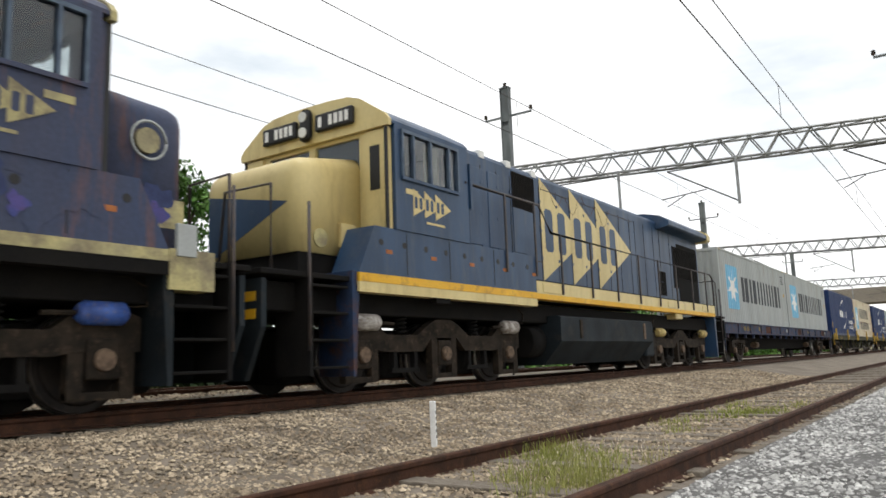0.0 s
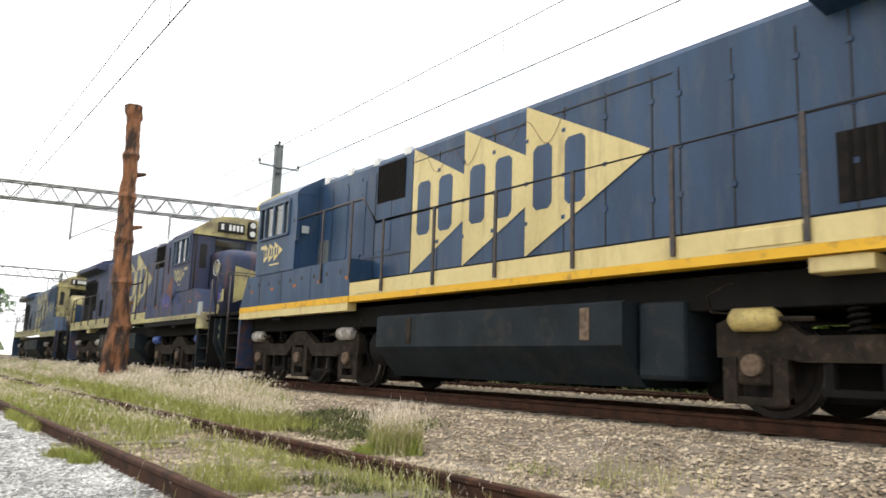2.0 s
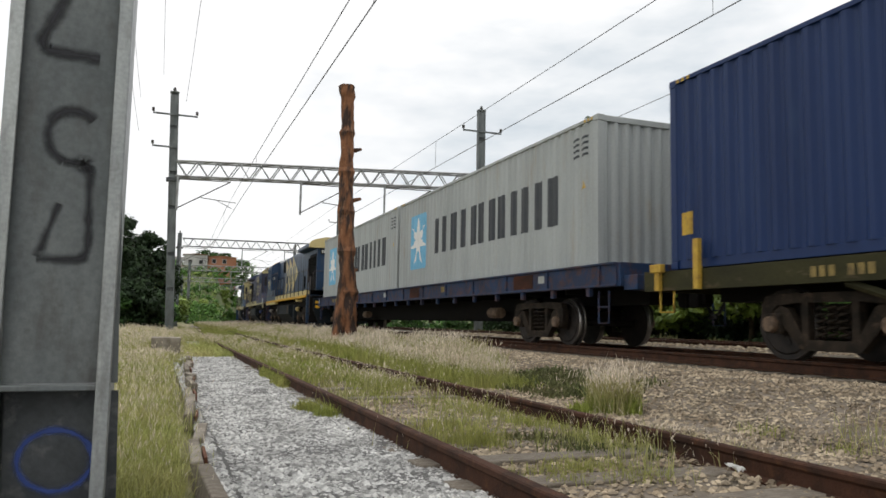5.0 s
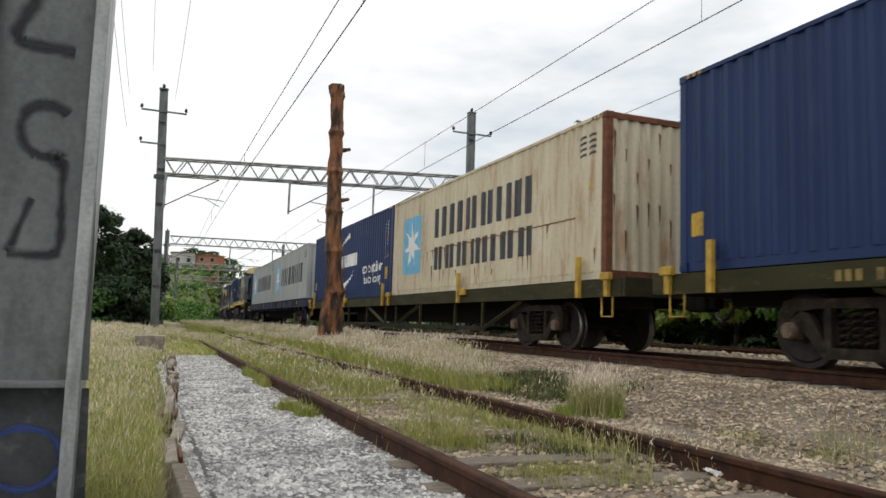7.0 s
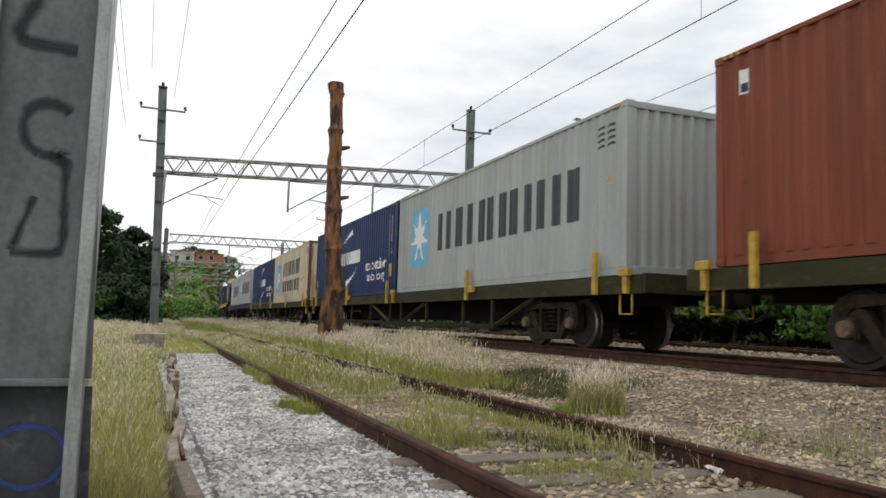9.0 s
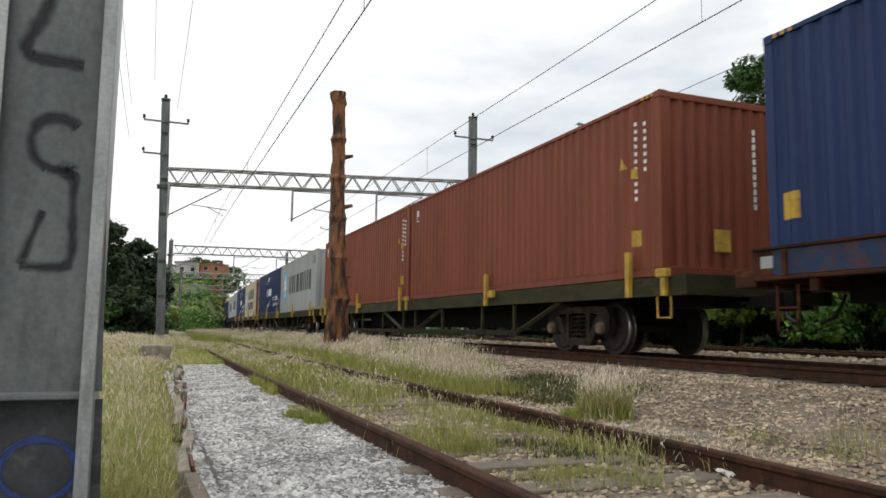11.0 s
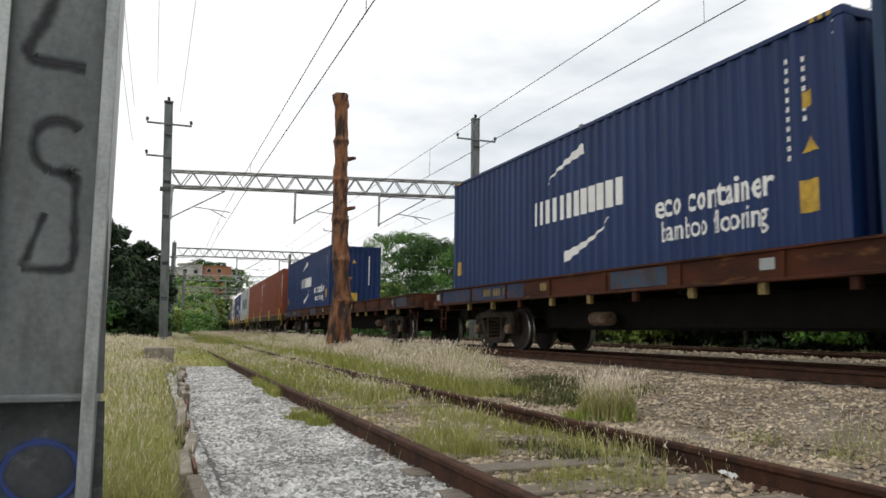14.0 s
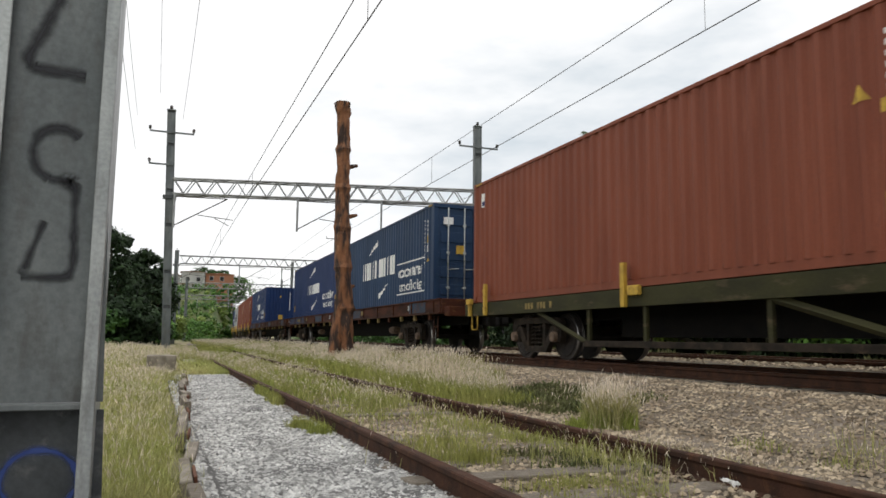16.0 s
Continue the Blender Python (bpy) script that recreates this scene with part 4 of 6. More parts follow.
            prism(bm, [(s * 1.34, 1.07), (s * 1.34, 1.10), (s * 1.30, 1.11), (s * 1.30, 1.44), (s * 1.34, 1.45), (s * 1.34, 1.48), (s * 1.265, 1.48), (s * 1.265, 1.10), (s * 1.12, 1.10), (s * 1.12, 1.07)], -h, h, "y")
            part("side_sill", bm, skin, w, "rust-brown side sill, scuffed" if kind == "box" else "blue side sill with rust patches")
            for i, y in enumerate(steps(-h + 0.9, h - 0.9, 18)):
                part("lashing_bracket", one(*sorted((s * 1.22, s * 1.30)), y - 0.06, y + 0.06, 0.91, 1.068, 0.01), "olive_pale" if kind == "box" and i % 3 else skin, w)
            for i, y in enumerate(steps(-h + 1.2, h - 8.0, 9)):
                if i % 4 == (0 if kind == "box" else 1):
                    part("paint_patch", one(*sorted((s * 1.301, s * 1.306)), y, y + (0.9 if i % 4 else 1.5), 1.13, 1.42), "slate" if kind == "box" else "brown", w, "repainted patch")
            for y in (h - 7.0, -h + 6.3):
                part("brake_cylinder", one((s * 0.75, y, 0.66), (s * 0.75, y - 0.55, 0.66), 0.13, 14, kind=rod), "cap", w, "rusty brake cylinder")
            if kind == "box":
                part("paint_patch", one(*sorted((s * 1.301, s * 1.305)), h - 5.2, h - 0.3, 1.125, 1.43), "navy_sill", w, "repainted blue end of the sill")
            for i, y in enumerate(steps(-h + 0.5, h - 0.5, 13)):
                part("side_rib", one(*sorted((s * 1.30, s * 1.335)), y - 0.03, y + 0.03, 1.112, 1.438), skin, w)
                if i % 3 == 1:
                    part("scuff", one(*sorted((s * 1.3005, s * 1.304)), y + 0.15, y + 0.40, 1.22, 1.37), "box_grey" if i % 2 else "olive_pale", w, "pale scuffed plate")
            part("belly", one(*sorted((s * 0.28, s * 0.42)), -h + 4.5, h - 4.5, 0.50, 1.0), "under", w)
        for e in (-1, 1):
            st = bmesh.new()
            low = 0.62 if kind == "truss" else 0.44
            pipe(st, [(s * 1.24, e * (h - 0.62), 1.0), (s * 1.24, e * (h - 0.62), low), (s * 1.24, e * (h - 0.30), low), (s * 1.24, e * (h - 0.30), 1.0)], 0.02)
            if kind != "truss":
                rod(st, (s * 1.24, e * (h - 0.62), 0.72), (s * 1.24, e * (h - 0.30), 0.72), 0.018, 6)
            part("step", st, "post_yellow" if kind == "truss" else skin, w)
        for sy, wdt in bars_at:
            xs = sorted((s * (1.284 if kind == "truss" else 1.308), s * (1.288 if kind == "truss" else 1.312)))
            for k in range(9):
                if k not in (3, 8 - 1):
                    part("number_bar", one(*xs, sy - k * 0.13 - 0.085, sy - k * 0.13, *((1.02, 1.15) if kind == "truss" else (1.20, 1.36))), "olive_pale", w, "pale number bar")
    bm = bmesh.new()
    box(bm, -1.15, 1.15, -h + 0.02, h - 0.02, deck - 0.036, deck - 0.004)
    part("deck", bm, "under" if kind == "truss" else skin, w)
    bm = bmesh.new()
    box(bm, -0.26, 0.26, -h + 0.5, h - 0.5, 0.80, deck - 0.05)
    # Near-black lower box stands for the deep beam and the shade around it.
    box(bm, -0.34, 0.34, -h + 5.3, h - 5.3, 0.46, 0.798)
    part("centre_beam", bm, "under", w, "dark centre beam, deepened to hold the shade under the deck")
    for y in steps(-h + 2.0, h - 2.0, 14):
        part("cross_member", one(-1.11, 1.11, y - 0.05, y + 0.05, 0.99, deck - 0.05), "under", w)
    for e in (-1, 1):
        part("end_beam", one(-1.27, 1.27, *sorted((e * h, e * (h + 0.08))), 0.95 if kind == "truss" else 1.07, deck + 0.02 if kind == "truss" else 1.475, 0.01), skin, w)
        if kind != "truss":
            part("end_platform", one(-1.2, 1.2, *sorted((e * (h + 0.082), e * (h + 0.46))), 1.0, 1.25, 0.012), skin, w, "low end platform")
        coupler(w, e * (h + 0.05), e, 0.88)
        freight_bogie(w, e * (h - 3.25))
        hose = bmesh.new()
        pipe(hose, [(0.4, e * (h + 0.1), 0.95), (0.42, e * (h + 0.3), 0.65), (0.36, e * (h + 0.5), 0.55)], 0.03)
        part("brake_hose", hose, "black", w)
    return w


# ---- locomotives ----
def loco_bogie(loco, axles, cyl_mat):
    mid = axles[1]
    b = part("bogie", one(-0.95, 0.95, -1.3, 1.3, 0.55, 0.85, 0.03), "under", loco, "dark three-axle bogie")
    b.matrix_basis = pose(0, mid, 0)
    ax = [a - mid for a in axles]
    for s in (-1, 1):
        x0, x1 = sorted((s * 1.12, s * 1.26))
        a, c = min(ax) , max(ax)
        ends = [(a - 0.42, 0.62), (a - 0.42, 0.98), (a - 0.15, 1.08), (a + 0.25, 1.06), (a + 0.55, 0.84), (-0.75, 0.84), (-0.42, 1.02), (-0.22, 1.10), (0.22, 1.10), (0.42, 1.02), (0.75, 0.84), (c - 0.55, 0.84), (c - 0.25, 1.06), (c + 0.15, 1.08), (c + 0.42, 0.98), (c + 0.42, 0.62)]
        low = [(c + 0.30, 0.62), (c - 0.30, 0.62), (c - 0.50, 0.58), (0.62, 0.58), (0.36, 0.80), (-0.36, 0.80), (-0.62, 0.58), (a + 0.50, 0.58), (a + 0.30, 0.62), (a - 0.30, 0.62)]
        bm = bmesh.new()
        prism(bm, ends + low, x0, x1)
        part("side_frame", bm, "bogie", b, "dusty cast side frame")
        for k in ax:
            bm = bmesh.new()
            for e in (-1, 1):
                prism(bm, [(k + e * 0.20, 0.16), (k + e * 0.36, 0.16), (k + e * 0.36, 0.80), (k + e * 0.20, 0.80)], x0 + 0.01, x1 - 0.01)
            box(bm, x0 + 0.02, x1 - 0.02, k - 0.36, k + 0.36, 0.14, 0.22)
            part("pedestal", bm, "bogie", b)
            part("axle_box", one(x0 - 0.01, x1 + 0.03 if s > 0 else x1 + 0.01, k - 0.185, k + 0.185, 0.34, 0.76, 0.03), "bogie", b)
            part("axle_cap", one((s * 1.26, k, 0.54), (s * 1.33, k, 0.54), 0.125, 16, 0.11, kind=rod), "cap", b, "rust-brown axle cap")
        for k in (a * 0.5, c * 0.5):
            bm = bmesh.new()
            box(bm, x0 + 0.02, x1 - 0.03, k - 0.34, k + 0.34, 0.26, 0.33)
            box(bm, x0 + 0.02, x1 - 0.03, k - 0.30, k - 0.22, 0.33, 0.60)
            box(bm, x0 + 0.02, x1 - 0.03, k + 0.22, k + 0.30, 0.33, 0.60)
            part("brake_rigging", bm, "under", b)
            coil = bmesh.new()
            pipe(coil, [(s * 1.14 + 0.09 * math.cos(j * 0.9), k + 0.09 * math.sin(j * 0.9), 0.86 + j * 0.0095) for j in range(36)], 0.02, 4)
            part("spring", coil, "under", b)
        for k, e in ((a - 0.01, 1), (c - 0.05, -1)):
            bm = bmesh.new()
            rod(bm, (s * 1.30, k - 0.20, 1.01), (s * 1.30, k + 0.22, 1.01), 0.125, 16)
            rod(bm, (s * 1.30, k + 0.22, 1.01), (s * 1.30, k + 0.27, 1.01), 0.125, 16, 0.07)
            rod(bm, (s * 1.30, k - 0.27, 1.01), (s * 1.30, k - 0.20, 1.01), 0.07, 16, 0.125)
            cyl = part("brake_cylinder", bm, cyl_mat, b, "stained brake cylinder")
            part("push_rod", one((s * 1.30, k + e * 0.27, 1.01), (s * 1.30, k + e * 0.62, 1.0), 0.028, 6, kind=rod), "bogie", cyl)
            hose = bmesh.new()
            pipe(hose, [(s * 1.30, k - e * 0.25, 1.08), (s * 1.31, k - e * 0.50, 1.10), (s * 1.31, k - e * 0.55, 1.28), (s * 1.29, k - e * 0.3, 1.40), (s * 1.27, k + e * 0.8, 1.38)], 0.014, 5)
            part("air_hose", hose, "bogie", cyl)
        # Near-black boxes added between the wheels to close the view and shade it.
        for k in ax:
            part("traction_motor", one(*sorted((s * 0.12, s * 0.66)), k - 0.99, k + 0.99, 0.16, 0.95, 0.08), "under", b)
        part("sand_pipe", one((s * 1.18, a - 0.45, 1.0), (s * 1.0, a - 0.62, 0.10), 0.022, 6, kind=rod), "under", b)
    for k in ax:
        wheelset(b, k, 0.52)
    return b


def arrow_marks(loco, s, y, z, w, h, mat, ink, x, big):
    """Three overlapping arrowheads pointing aft with plain blocks in them."""
    for i in range(3):
        y0 = y - i * w * 0.284
        tip = y0 - w * 0.431
        bm = bmesh.new()
        mid = y - w / 2
        sg = 1 if s < 0 else -1
        bm.faces.new([bm.verts.new((s * (x + 0.004 * i), mid + sg * (yy - mid), zz)) for yy, zz in ((y0, z), (tip, z + h / 2), (y0, z + h))])
        arrow = part("arrow_mark", bm, mat, loco, "cream arrowhead emblem")
        xx = s * (x + 0.004 * i + 0.003)
        c = y0 - w * 0.128
        bw, bh = w * 0.195, h * 0.42
        zz = z + h / 2
        for lo, hi in ((0.5, 0.12), (-0.12, -0.5)):
            bm = bmesh.new()
            k = bw * 0.07
            ya, yb = c + bw * lo, c + bw * hi
            pts = [(ya - k, zz - bh / 2), (yb + k, zz - bh / 2), (yb, zz - bh / 2 + k), (yb, zz + bh / 2 - k), (yb + k, zz + bh / 2), (ya - k, zz + bh / 2), (ya, zz + bh / 2 - k), (ya, zz - bh / 2 + k)]
            bm.faces.new([bm.verts.new((xx, mid + sg * (q - mid), r_)) for q, r_ in pts])
            part("emblem_bar", bm, ink, arrow, "blue emblem bar")


def locomotive(label, skin, trim, stripe, cyl_mat, sprayed=False):
    """Front at +y, rail top at z = 0."""
    L = tagged(new("locomotive"), label, "locomotive", "locomotives of the train")
    fe = 10.0 if sprayed else 10.5  # front end
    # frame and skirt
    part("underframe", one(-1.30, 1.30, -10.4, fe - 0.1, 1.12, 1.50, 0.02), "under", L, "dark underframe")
    for s in (-1, 1):
        def sx(a, b):
            return sorted((s * a, s * b))
        part("sill_band", one(*sx(1.45, 1.64), 3.62, 8.86, 1.41, 1.556), "under" if sprayed else trim, L, "sill band")
        part("sill_stripe", one(*sx(1.45, 1.645), 3.62, 8.86, 1.558, 1.682), stripe, L, "yellow stripe along the sill")
        part("sill_band", one(*sx(1.42, 1.63), -8.9, 3.60, 1.672, 1.92), trim, L, "cream sill band, stained")
        part("sill_stripe", one(*sx(1.42, 1.634), -8.9, 3.60, 1.565, 1.67), stripe, L, "yellow stripe along the sill")
        bm = bmesh.new()
        prism(bm, [(3.62, 1.684), (8.86, 1.684), (8.50, 2.39), (3.62, 2.39)], *sx(1.10, 1.635))
        skirt = part("side_box", bm, skin, L, "blue side box with round holes")
        for i in range(9):
            y = 8.36 - i * 0.55
            part("hole", one((s * 1.630, y, 2.16), (s * 1.6385, y, 2.16), 0.05, 12, kind=rod), "black", skirt)
        for i in range(5):
            part("reflector", one(*sx(1.633, 1.640), 8.25 - i * 1.12 - 0.14, 8.25 - i * 1.12, 2.0, 2.06), "orange", skirt, "orange reflector strip")
        for y in (7.75, 6.6, 5.2):
            part("seam", one(*sx(1.632, 1.639), y - 0.008, y + 0.008, 1.72, 2.36), "black", skirt)
        # sloped fuel tank
        part("walkway", one(*sx(1.10, 1.60), -8.9, 3.6, 1.921, 1.95), "under", L)
        # toolbox plates on the sill
        for y in (2.95, -4.6, -7.9):
            bm = one(*sx(1.625, 1.645), y - 0.40, y + 0.40, 1.70, 1.88, 0.006)
            part("hinged_plate", bm, trim, L)
        part("drain", one(*sx(1.5, 1.62), 6.6, 7.0, 1.33, 1.41), "under", L)
        part("jacking_pad", one(*sx(1.2, 1.58), -5.6, -5.0, 1.40, 1.56, 0.02), trim, L)
        # stairs front and rear
        for e, yy in ((1, 8.9), (-1, -8.95)):
            for k in range(4):
                z = 0.36 + k * 0.36
                part("step", one(*sx(0.95 + 0.02 * k, 1.56), *sorted((yy + e * 0.10, yy + e * 0.80)), z, z + 0.035, 0.006), "under", L, "open steel step")
            bm = bmesh.new()
            prism(bm, [(yy, 0.25), (yy + e * 0.06, 0.25), (yy + e * 0.06, 1.7), (yy - e * 0.10, 1.7)], *sx(0.95, 1.60))
            part("stair_side", bm, skin if e < 0 else "tank" if sprayed else "navy_sill", L)
            part("stair_side", one(*sx(0.95, 1.58), *sorted((yy + e * 0.80, yy + e * 0.86)), 0.28, 1.62), "under", L)
            part("grab_rail", one((s * 1.58, yy + e * 0.86, 0.6), (s * 1.58, yy + e * 0.86, 2.55), 0.022, 8, kind=rod), "handrail", L)
    bm = bmesh.new()
    prism(bm, [(-1.61, 0.74), (-1.61, 1.24), (-1.55, 1.27), (1.55, 1.27), (1.61, 1.24), (1.61, 0.74), (1.18, 0.26), (-1.18, 0.26)], -2.8, 2.6, "y")
    tank = part("fuel_tank", bm, "tank", L, "dark slate fuel tank with slanted lower side")
    for s in (-1, 1):
        part("gauge", one(*sorted((s * 1.60, s * 1.63)), 1.55, 1.68, 0.80, 1.20, 0.01), "bogie", tank)
        part("gauge", one(*sorted((s * 1.60, s * 1.63)), -2.3, -2.15, 0.80, 1.20, 0.01), "cap", tank)
        bm = bmesh.new()
        rod(bm, (s * 1.0, 2.72, 0.75), (s * 1.0, 3.28, 0.75), 0.33, 18)
        part("air_reservoir", bm, "under", L)
        part("battery_box", one(*sorted((s * 0.7, s * 1.40)), -3.5, -2.86, 0.35, 1.25, 0.06), "tank", L)
    # cab
    roof = [(-1.66, 4.08), (-1.58, 4.17), (-1.08, 4.48), (-0.85, 4.55), (-0.4, 4.58), (0.4, 4.58), (0.85, 4.55), (1.08, 4.48), (1.58, 4.17), (1.66, 4.08)]
    bm = bmesh.new()
    prism(bm, roof + [(1.66, 4.035), (-1.66, 4.035)], 5.98, 8.10, "y")
    part("cab_roof", bm, skin, L)
    win_y0, win_y1, win_z0, win_z1 = 6.36, 7.84, 3.23, 3.93
    for s in (-1, 1):
        def sx(a, b):
            return sorted((s * a, s * b))
        for a, b, c, d in ((6.0, 8.02, 2.39, win_z0), (6.0, win_y0, win_z0, win_z1), (win_y1, 8.02, win_z0, win_z1), (6.0, 8.02, win_z1, 4.034)):
            part("cab_wall", one(*sx(1.60, 1.66), a, b, c, d), skin, L)
        win = part("cab_window", one(*sx(1.63, 1.70), win_y0 - 0.04, win_y1 + 0.04, win_z0 - 0.05, win_z0), skin, L, "sliding cab window with metal frame")
        for a, b, c, d in ((win_y0 - 0.04, win_y1 + 0.04, win_z1, win_z1 + 0.05), (win_y0 - 0.04, win_y0, win_z0, win_z1), (win_y1, win_y1 + 0.04, win_z0, win_z1), (6.58, 6.62, win_z0, win_z1), (7.10, 7.14, win_z0, win_z1), (7.56, 7.60, win_z0, win_z1)):
            part("frame_bar", one(*sx(1.63, 1.70), a, b, c, d), "frame_blue", win)
        part("pane", one(*sx(1.645, 1.652), win_y0, win_y1, win_z0, win_z1), "glass", win).visible_shadow = False
        part("blind", one(*sx(1.50, 1.51), 6.68, 7.08, win_z0, win_z1), "blind", win, "grey blind behind the glass")
        arrow_marks(L, s, 7.59, 2.65, 1.02, 0.44, trim, skin, 1.664, False)
        part("small_lettering", one(*sx(1.662, 1.666), 6.75, 7.25, 2.565, 2.60), trim, L, "tiny pale bar of lettering")
        bm = one(*sx(1.662, 1.667), 8.02 - 0.55, 8.02 - 0.25, 2.98, 3.06)
        part("chipped_paint", bm, trim, L)
        part("locker_panel", one(*sx(1.142, 1.165), 5.42, 5.86, 2.47, 3.02, 0.01), "mast", L, "grey locker panel behind the cab")
        part("side_mirror", one(*sx(1.42, 1.58), 5.84, 5.87, 3.16, 3.32, 0.01), "box_grey", L, "small pale mirror behind the cab")
        # cover by the cab's rear
        part("wind_deflector", one(*sx(1.62, 1.69), 5.90, 5.97, 3.0, 3.8), skin, L)
    part("cab_back", one(-1.60, 1.60, 5.98, 6.04, 2.39, 4.03), skin, L)
    part("cab_floor", one(-1.60, 1.60, 6.05, 8.0, 2.30, 2.388), "under", L)
    # cab front with its windows and the number boards
    for a, b, c, d in ((-1.60, 1.60, 2.39, 3.20), (-1.60, -1.02, 3.20, 3.98), (1.02, 1.60, 3.20, 3.98), (-0.07, 0.07, 3.20, 3.98), (-1.02, -0.07, 3.92, 3.98), (0.07, 1.02, 3.92, 3.98)):
        part("cab_front", one(a, b, 8.03, 8.10, c, d), skin if sprayed else trim, L, "painted cab front")
    part("windscreen", one(-1.02, 1.02, 8.05, 8.058, 3.20, 3.92), "glass", L, "cab front windows").visible_shadow = False
    bm = bmesh.new()
    prism(bm, [(-1.67, 3.985), (-1.67, 4.09), (-1.59, 4.19), (-1.10, 4.52), (-0.85, 4.60), (-0.4, 4.63), (0.4, 4.63), (0.85, 4.60), (1.10, 4.52), (1.59, 4.19), (1.67, 4.09), (1.67, 3.985)], 8.102, 8.18, "y")
    part("brow", bm, trim, L, "cream brow over the windscreen")
    for s in (-1, 1):
        nb = part("number_board", one(*sorted((s * 0.22, s * 1.02)), 8.182, 8.27, 4.13, 4.42, 0.03), "black", L, "black number board")
        for k in range(6):
            if k != 4:
                x = s * 0.62 - 0.33 + k * 0.115
                part("number_bar", one(x, x + 0.075, 8.271, 8.276, 4.19, 4.36), "white", nb, "white number bar")
    hl = part("headlight", one(-0.13, 0.13, 8.182, 8.32, 4.02, 4.56, 0.09), "black", L, "black twin headlight housing")
    for z in (4.16, 4.42):
        part("lamp_glass", one((0, 8.31, z), (0, 8.335, z), 0.085, 16, kind=rod), "lens", hl)
    # cab door on the nose side, with oval glass
    for s in (-1, 1):
        dr = part("cab_door", one(*sorted((s * 1.15, s * 1.56)), 8.102, 8.135, 2.0, 3.96, 0.01), skin if sprayed else trim, L, "cab door with oval window")
        part("pane", one(*sorted((s * 1.26, s * 1.46)), 8.136, 8.142, 3.02, 3.72, 0.003), "black", dr)
        part("door_seal", one(*sorted((s * 1.562, s * 1.60)), 8.102, 8.16, 1.95, 3.98, 0.008), "black", dr)
    # nose
    bm = bmesh.new()
    nf = 9.45
    nw, nb_z = (1.12, 1.60) if sprayed else (1.03, 2.0)  # half width, foot
    box(bm, -nw, nw, 8.11, nf, nb_z, 3.40)
    bmesh.ops.bevel(bm, geom=[e for e in bm.edges if (max(v.co.y for v in e.verts) > 9 and min(v.co.z for v in e.verts) > nb_z - 0.01 and not all(v.co.z < nb_z + 0.1 for v in e.verts)) or (all(v.co.z > 3.3 for v in e.verts) and min(v.co.y for v in e.verts) < 9 < max(v.co.y for v in e.verts))], offset=0.24, segments=6, affect="EDGES", profile=0.5)
    for f in bm.faces:
        f.smooth = True
    for v in bm.verts:
        if v.co.z > 2.6:
            v.co.z -= max(0.0, v.co.y - 8.1) * (0.05 if sprayed else 0.17) - (0.16 if sprayed else 0.20)
    nose = part("nose", bm, skin if sprayed else trim, L, "short nose with rounded edges")
    bm = bmesh.new()
    prism(bm, [(0.87, 3.02), (0.87, 2.0), (-0.85, 2.72)], nf + 0.001, nf + 0.006, "y")
    part("nose_flash", bm, trim if sprayed else "blue_loco", nose, "slanting flash on the nose")
    for s in (-1, 1):
        part("ring", one((s * (nw + 0.001), 9.0, nb_z + 0.22), (s * (nw + 0.02), 9.0, nb_z + 0.22), 0.14, 14, kind=rod), "cream_worn", nose)
        part("hatch", one(*sorted((s * (nw + 0.001), s * (nw + 0.07))), 8.30, 8.62, nb_z + 0.12, nb_z + 0.48, 0.01), trim, nose)
    if not sprayed:
        # Dark box added so that no light shows through below the nose.
        part("nose_base", one(-0.98, 0.98, 8.12, 9.38, 1.622, 1.998), "under", L, "dark filler box closing the gap under the nose")
    part("front_platform", one(-1.55, 1.55, 8.9, fe + 0.05, 1.55, 1.62, 0.01), "under", L)
    # long hood
    hood = [(-1.14, 1.95), (-1.14, 4.28), (-1.10, 4.36), (-0.95, 4.42), (0.95, 4.42), (1.10, 4.36), (1.14, 4.28), (1.14, 1.95)]
    bm = bmesh.new()
    prism(bm, hood, -9.08, 5.975, "y")
    h = part("hood", bm, skin, L, "long engine hood with door seams")
    for s in (-1, 1):
        def sx(a, b):
            return sorted((s * a, s * b))
        for y in (5.35, 4.75, 4.15, 3.62, 2.36, 1.55, 0.85, 0.1, -0.65, -1.4, -2.15, -2.9, -3.3, -4.0, -4.75, -5.3, -6.2):
            part("door_seam", one(*sx(1.135, 1.147), y - 0.010, y + 0.010, 2.0, 4.12), "black", h)
            for z in (2.5, 3.1, 3.75):
                part("hinge", one(*sx(1.14, 1.158), y - 0.035, y + 0.035, z, z + 0.06), skin, h)
        part("rib", one(*sx(1.135, 1.150), -3.2, 2.3, 4.06, 4.08), "black", h)
        part("rib", one(*sx(1.135, 1.150), 2.35, 5.95, 2.44, 2.46), "black", h)
        for y in (5.2, 4.5, 3.55):
            part("door_panel", one(*sx(1.13, 1.152), y - 0.52, y, 2.55, 4.05, 0.008), skin, h)
        # White blocks stand in for the bright sky seen through the notches.
        for y in (5.68, 4.67, 3.65, 2.56):
            part("roof_notch", one(*sx(0.80, 1.15), y - 0.10, y + 0.10, 4.28, 4.425, 0.01), "white", h, "white block standing for sky in a roof edge notch")
        vent = part("air_intake", one(*sx(1.12, 1.155), 2.60, 3.55, 3.48, 4.24, 0.006), "grille", h, "dark louvred air intake")
        for k in range(14):
            part("louvre", one(*sx(1.155, 1.168), 2.62 + k * 0.067, 2.645 + k * 0.067, 3.50, 4.22), "under", vent)
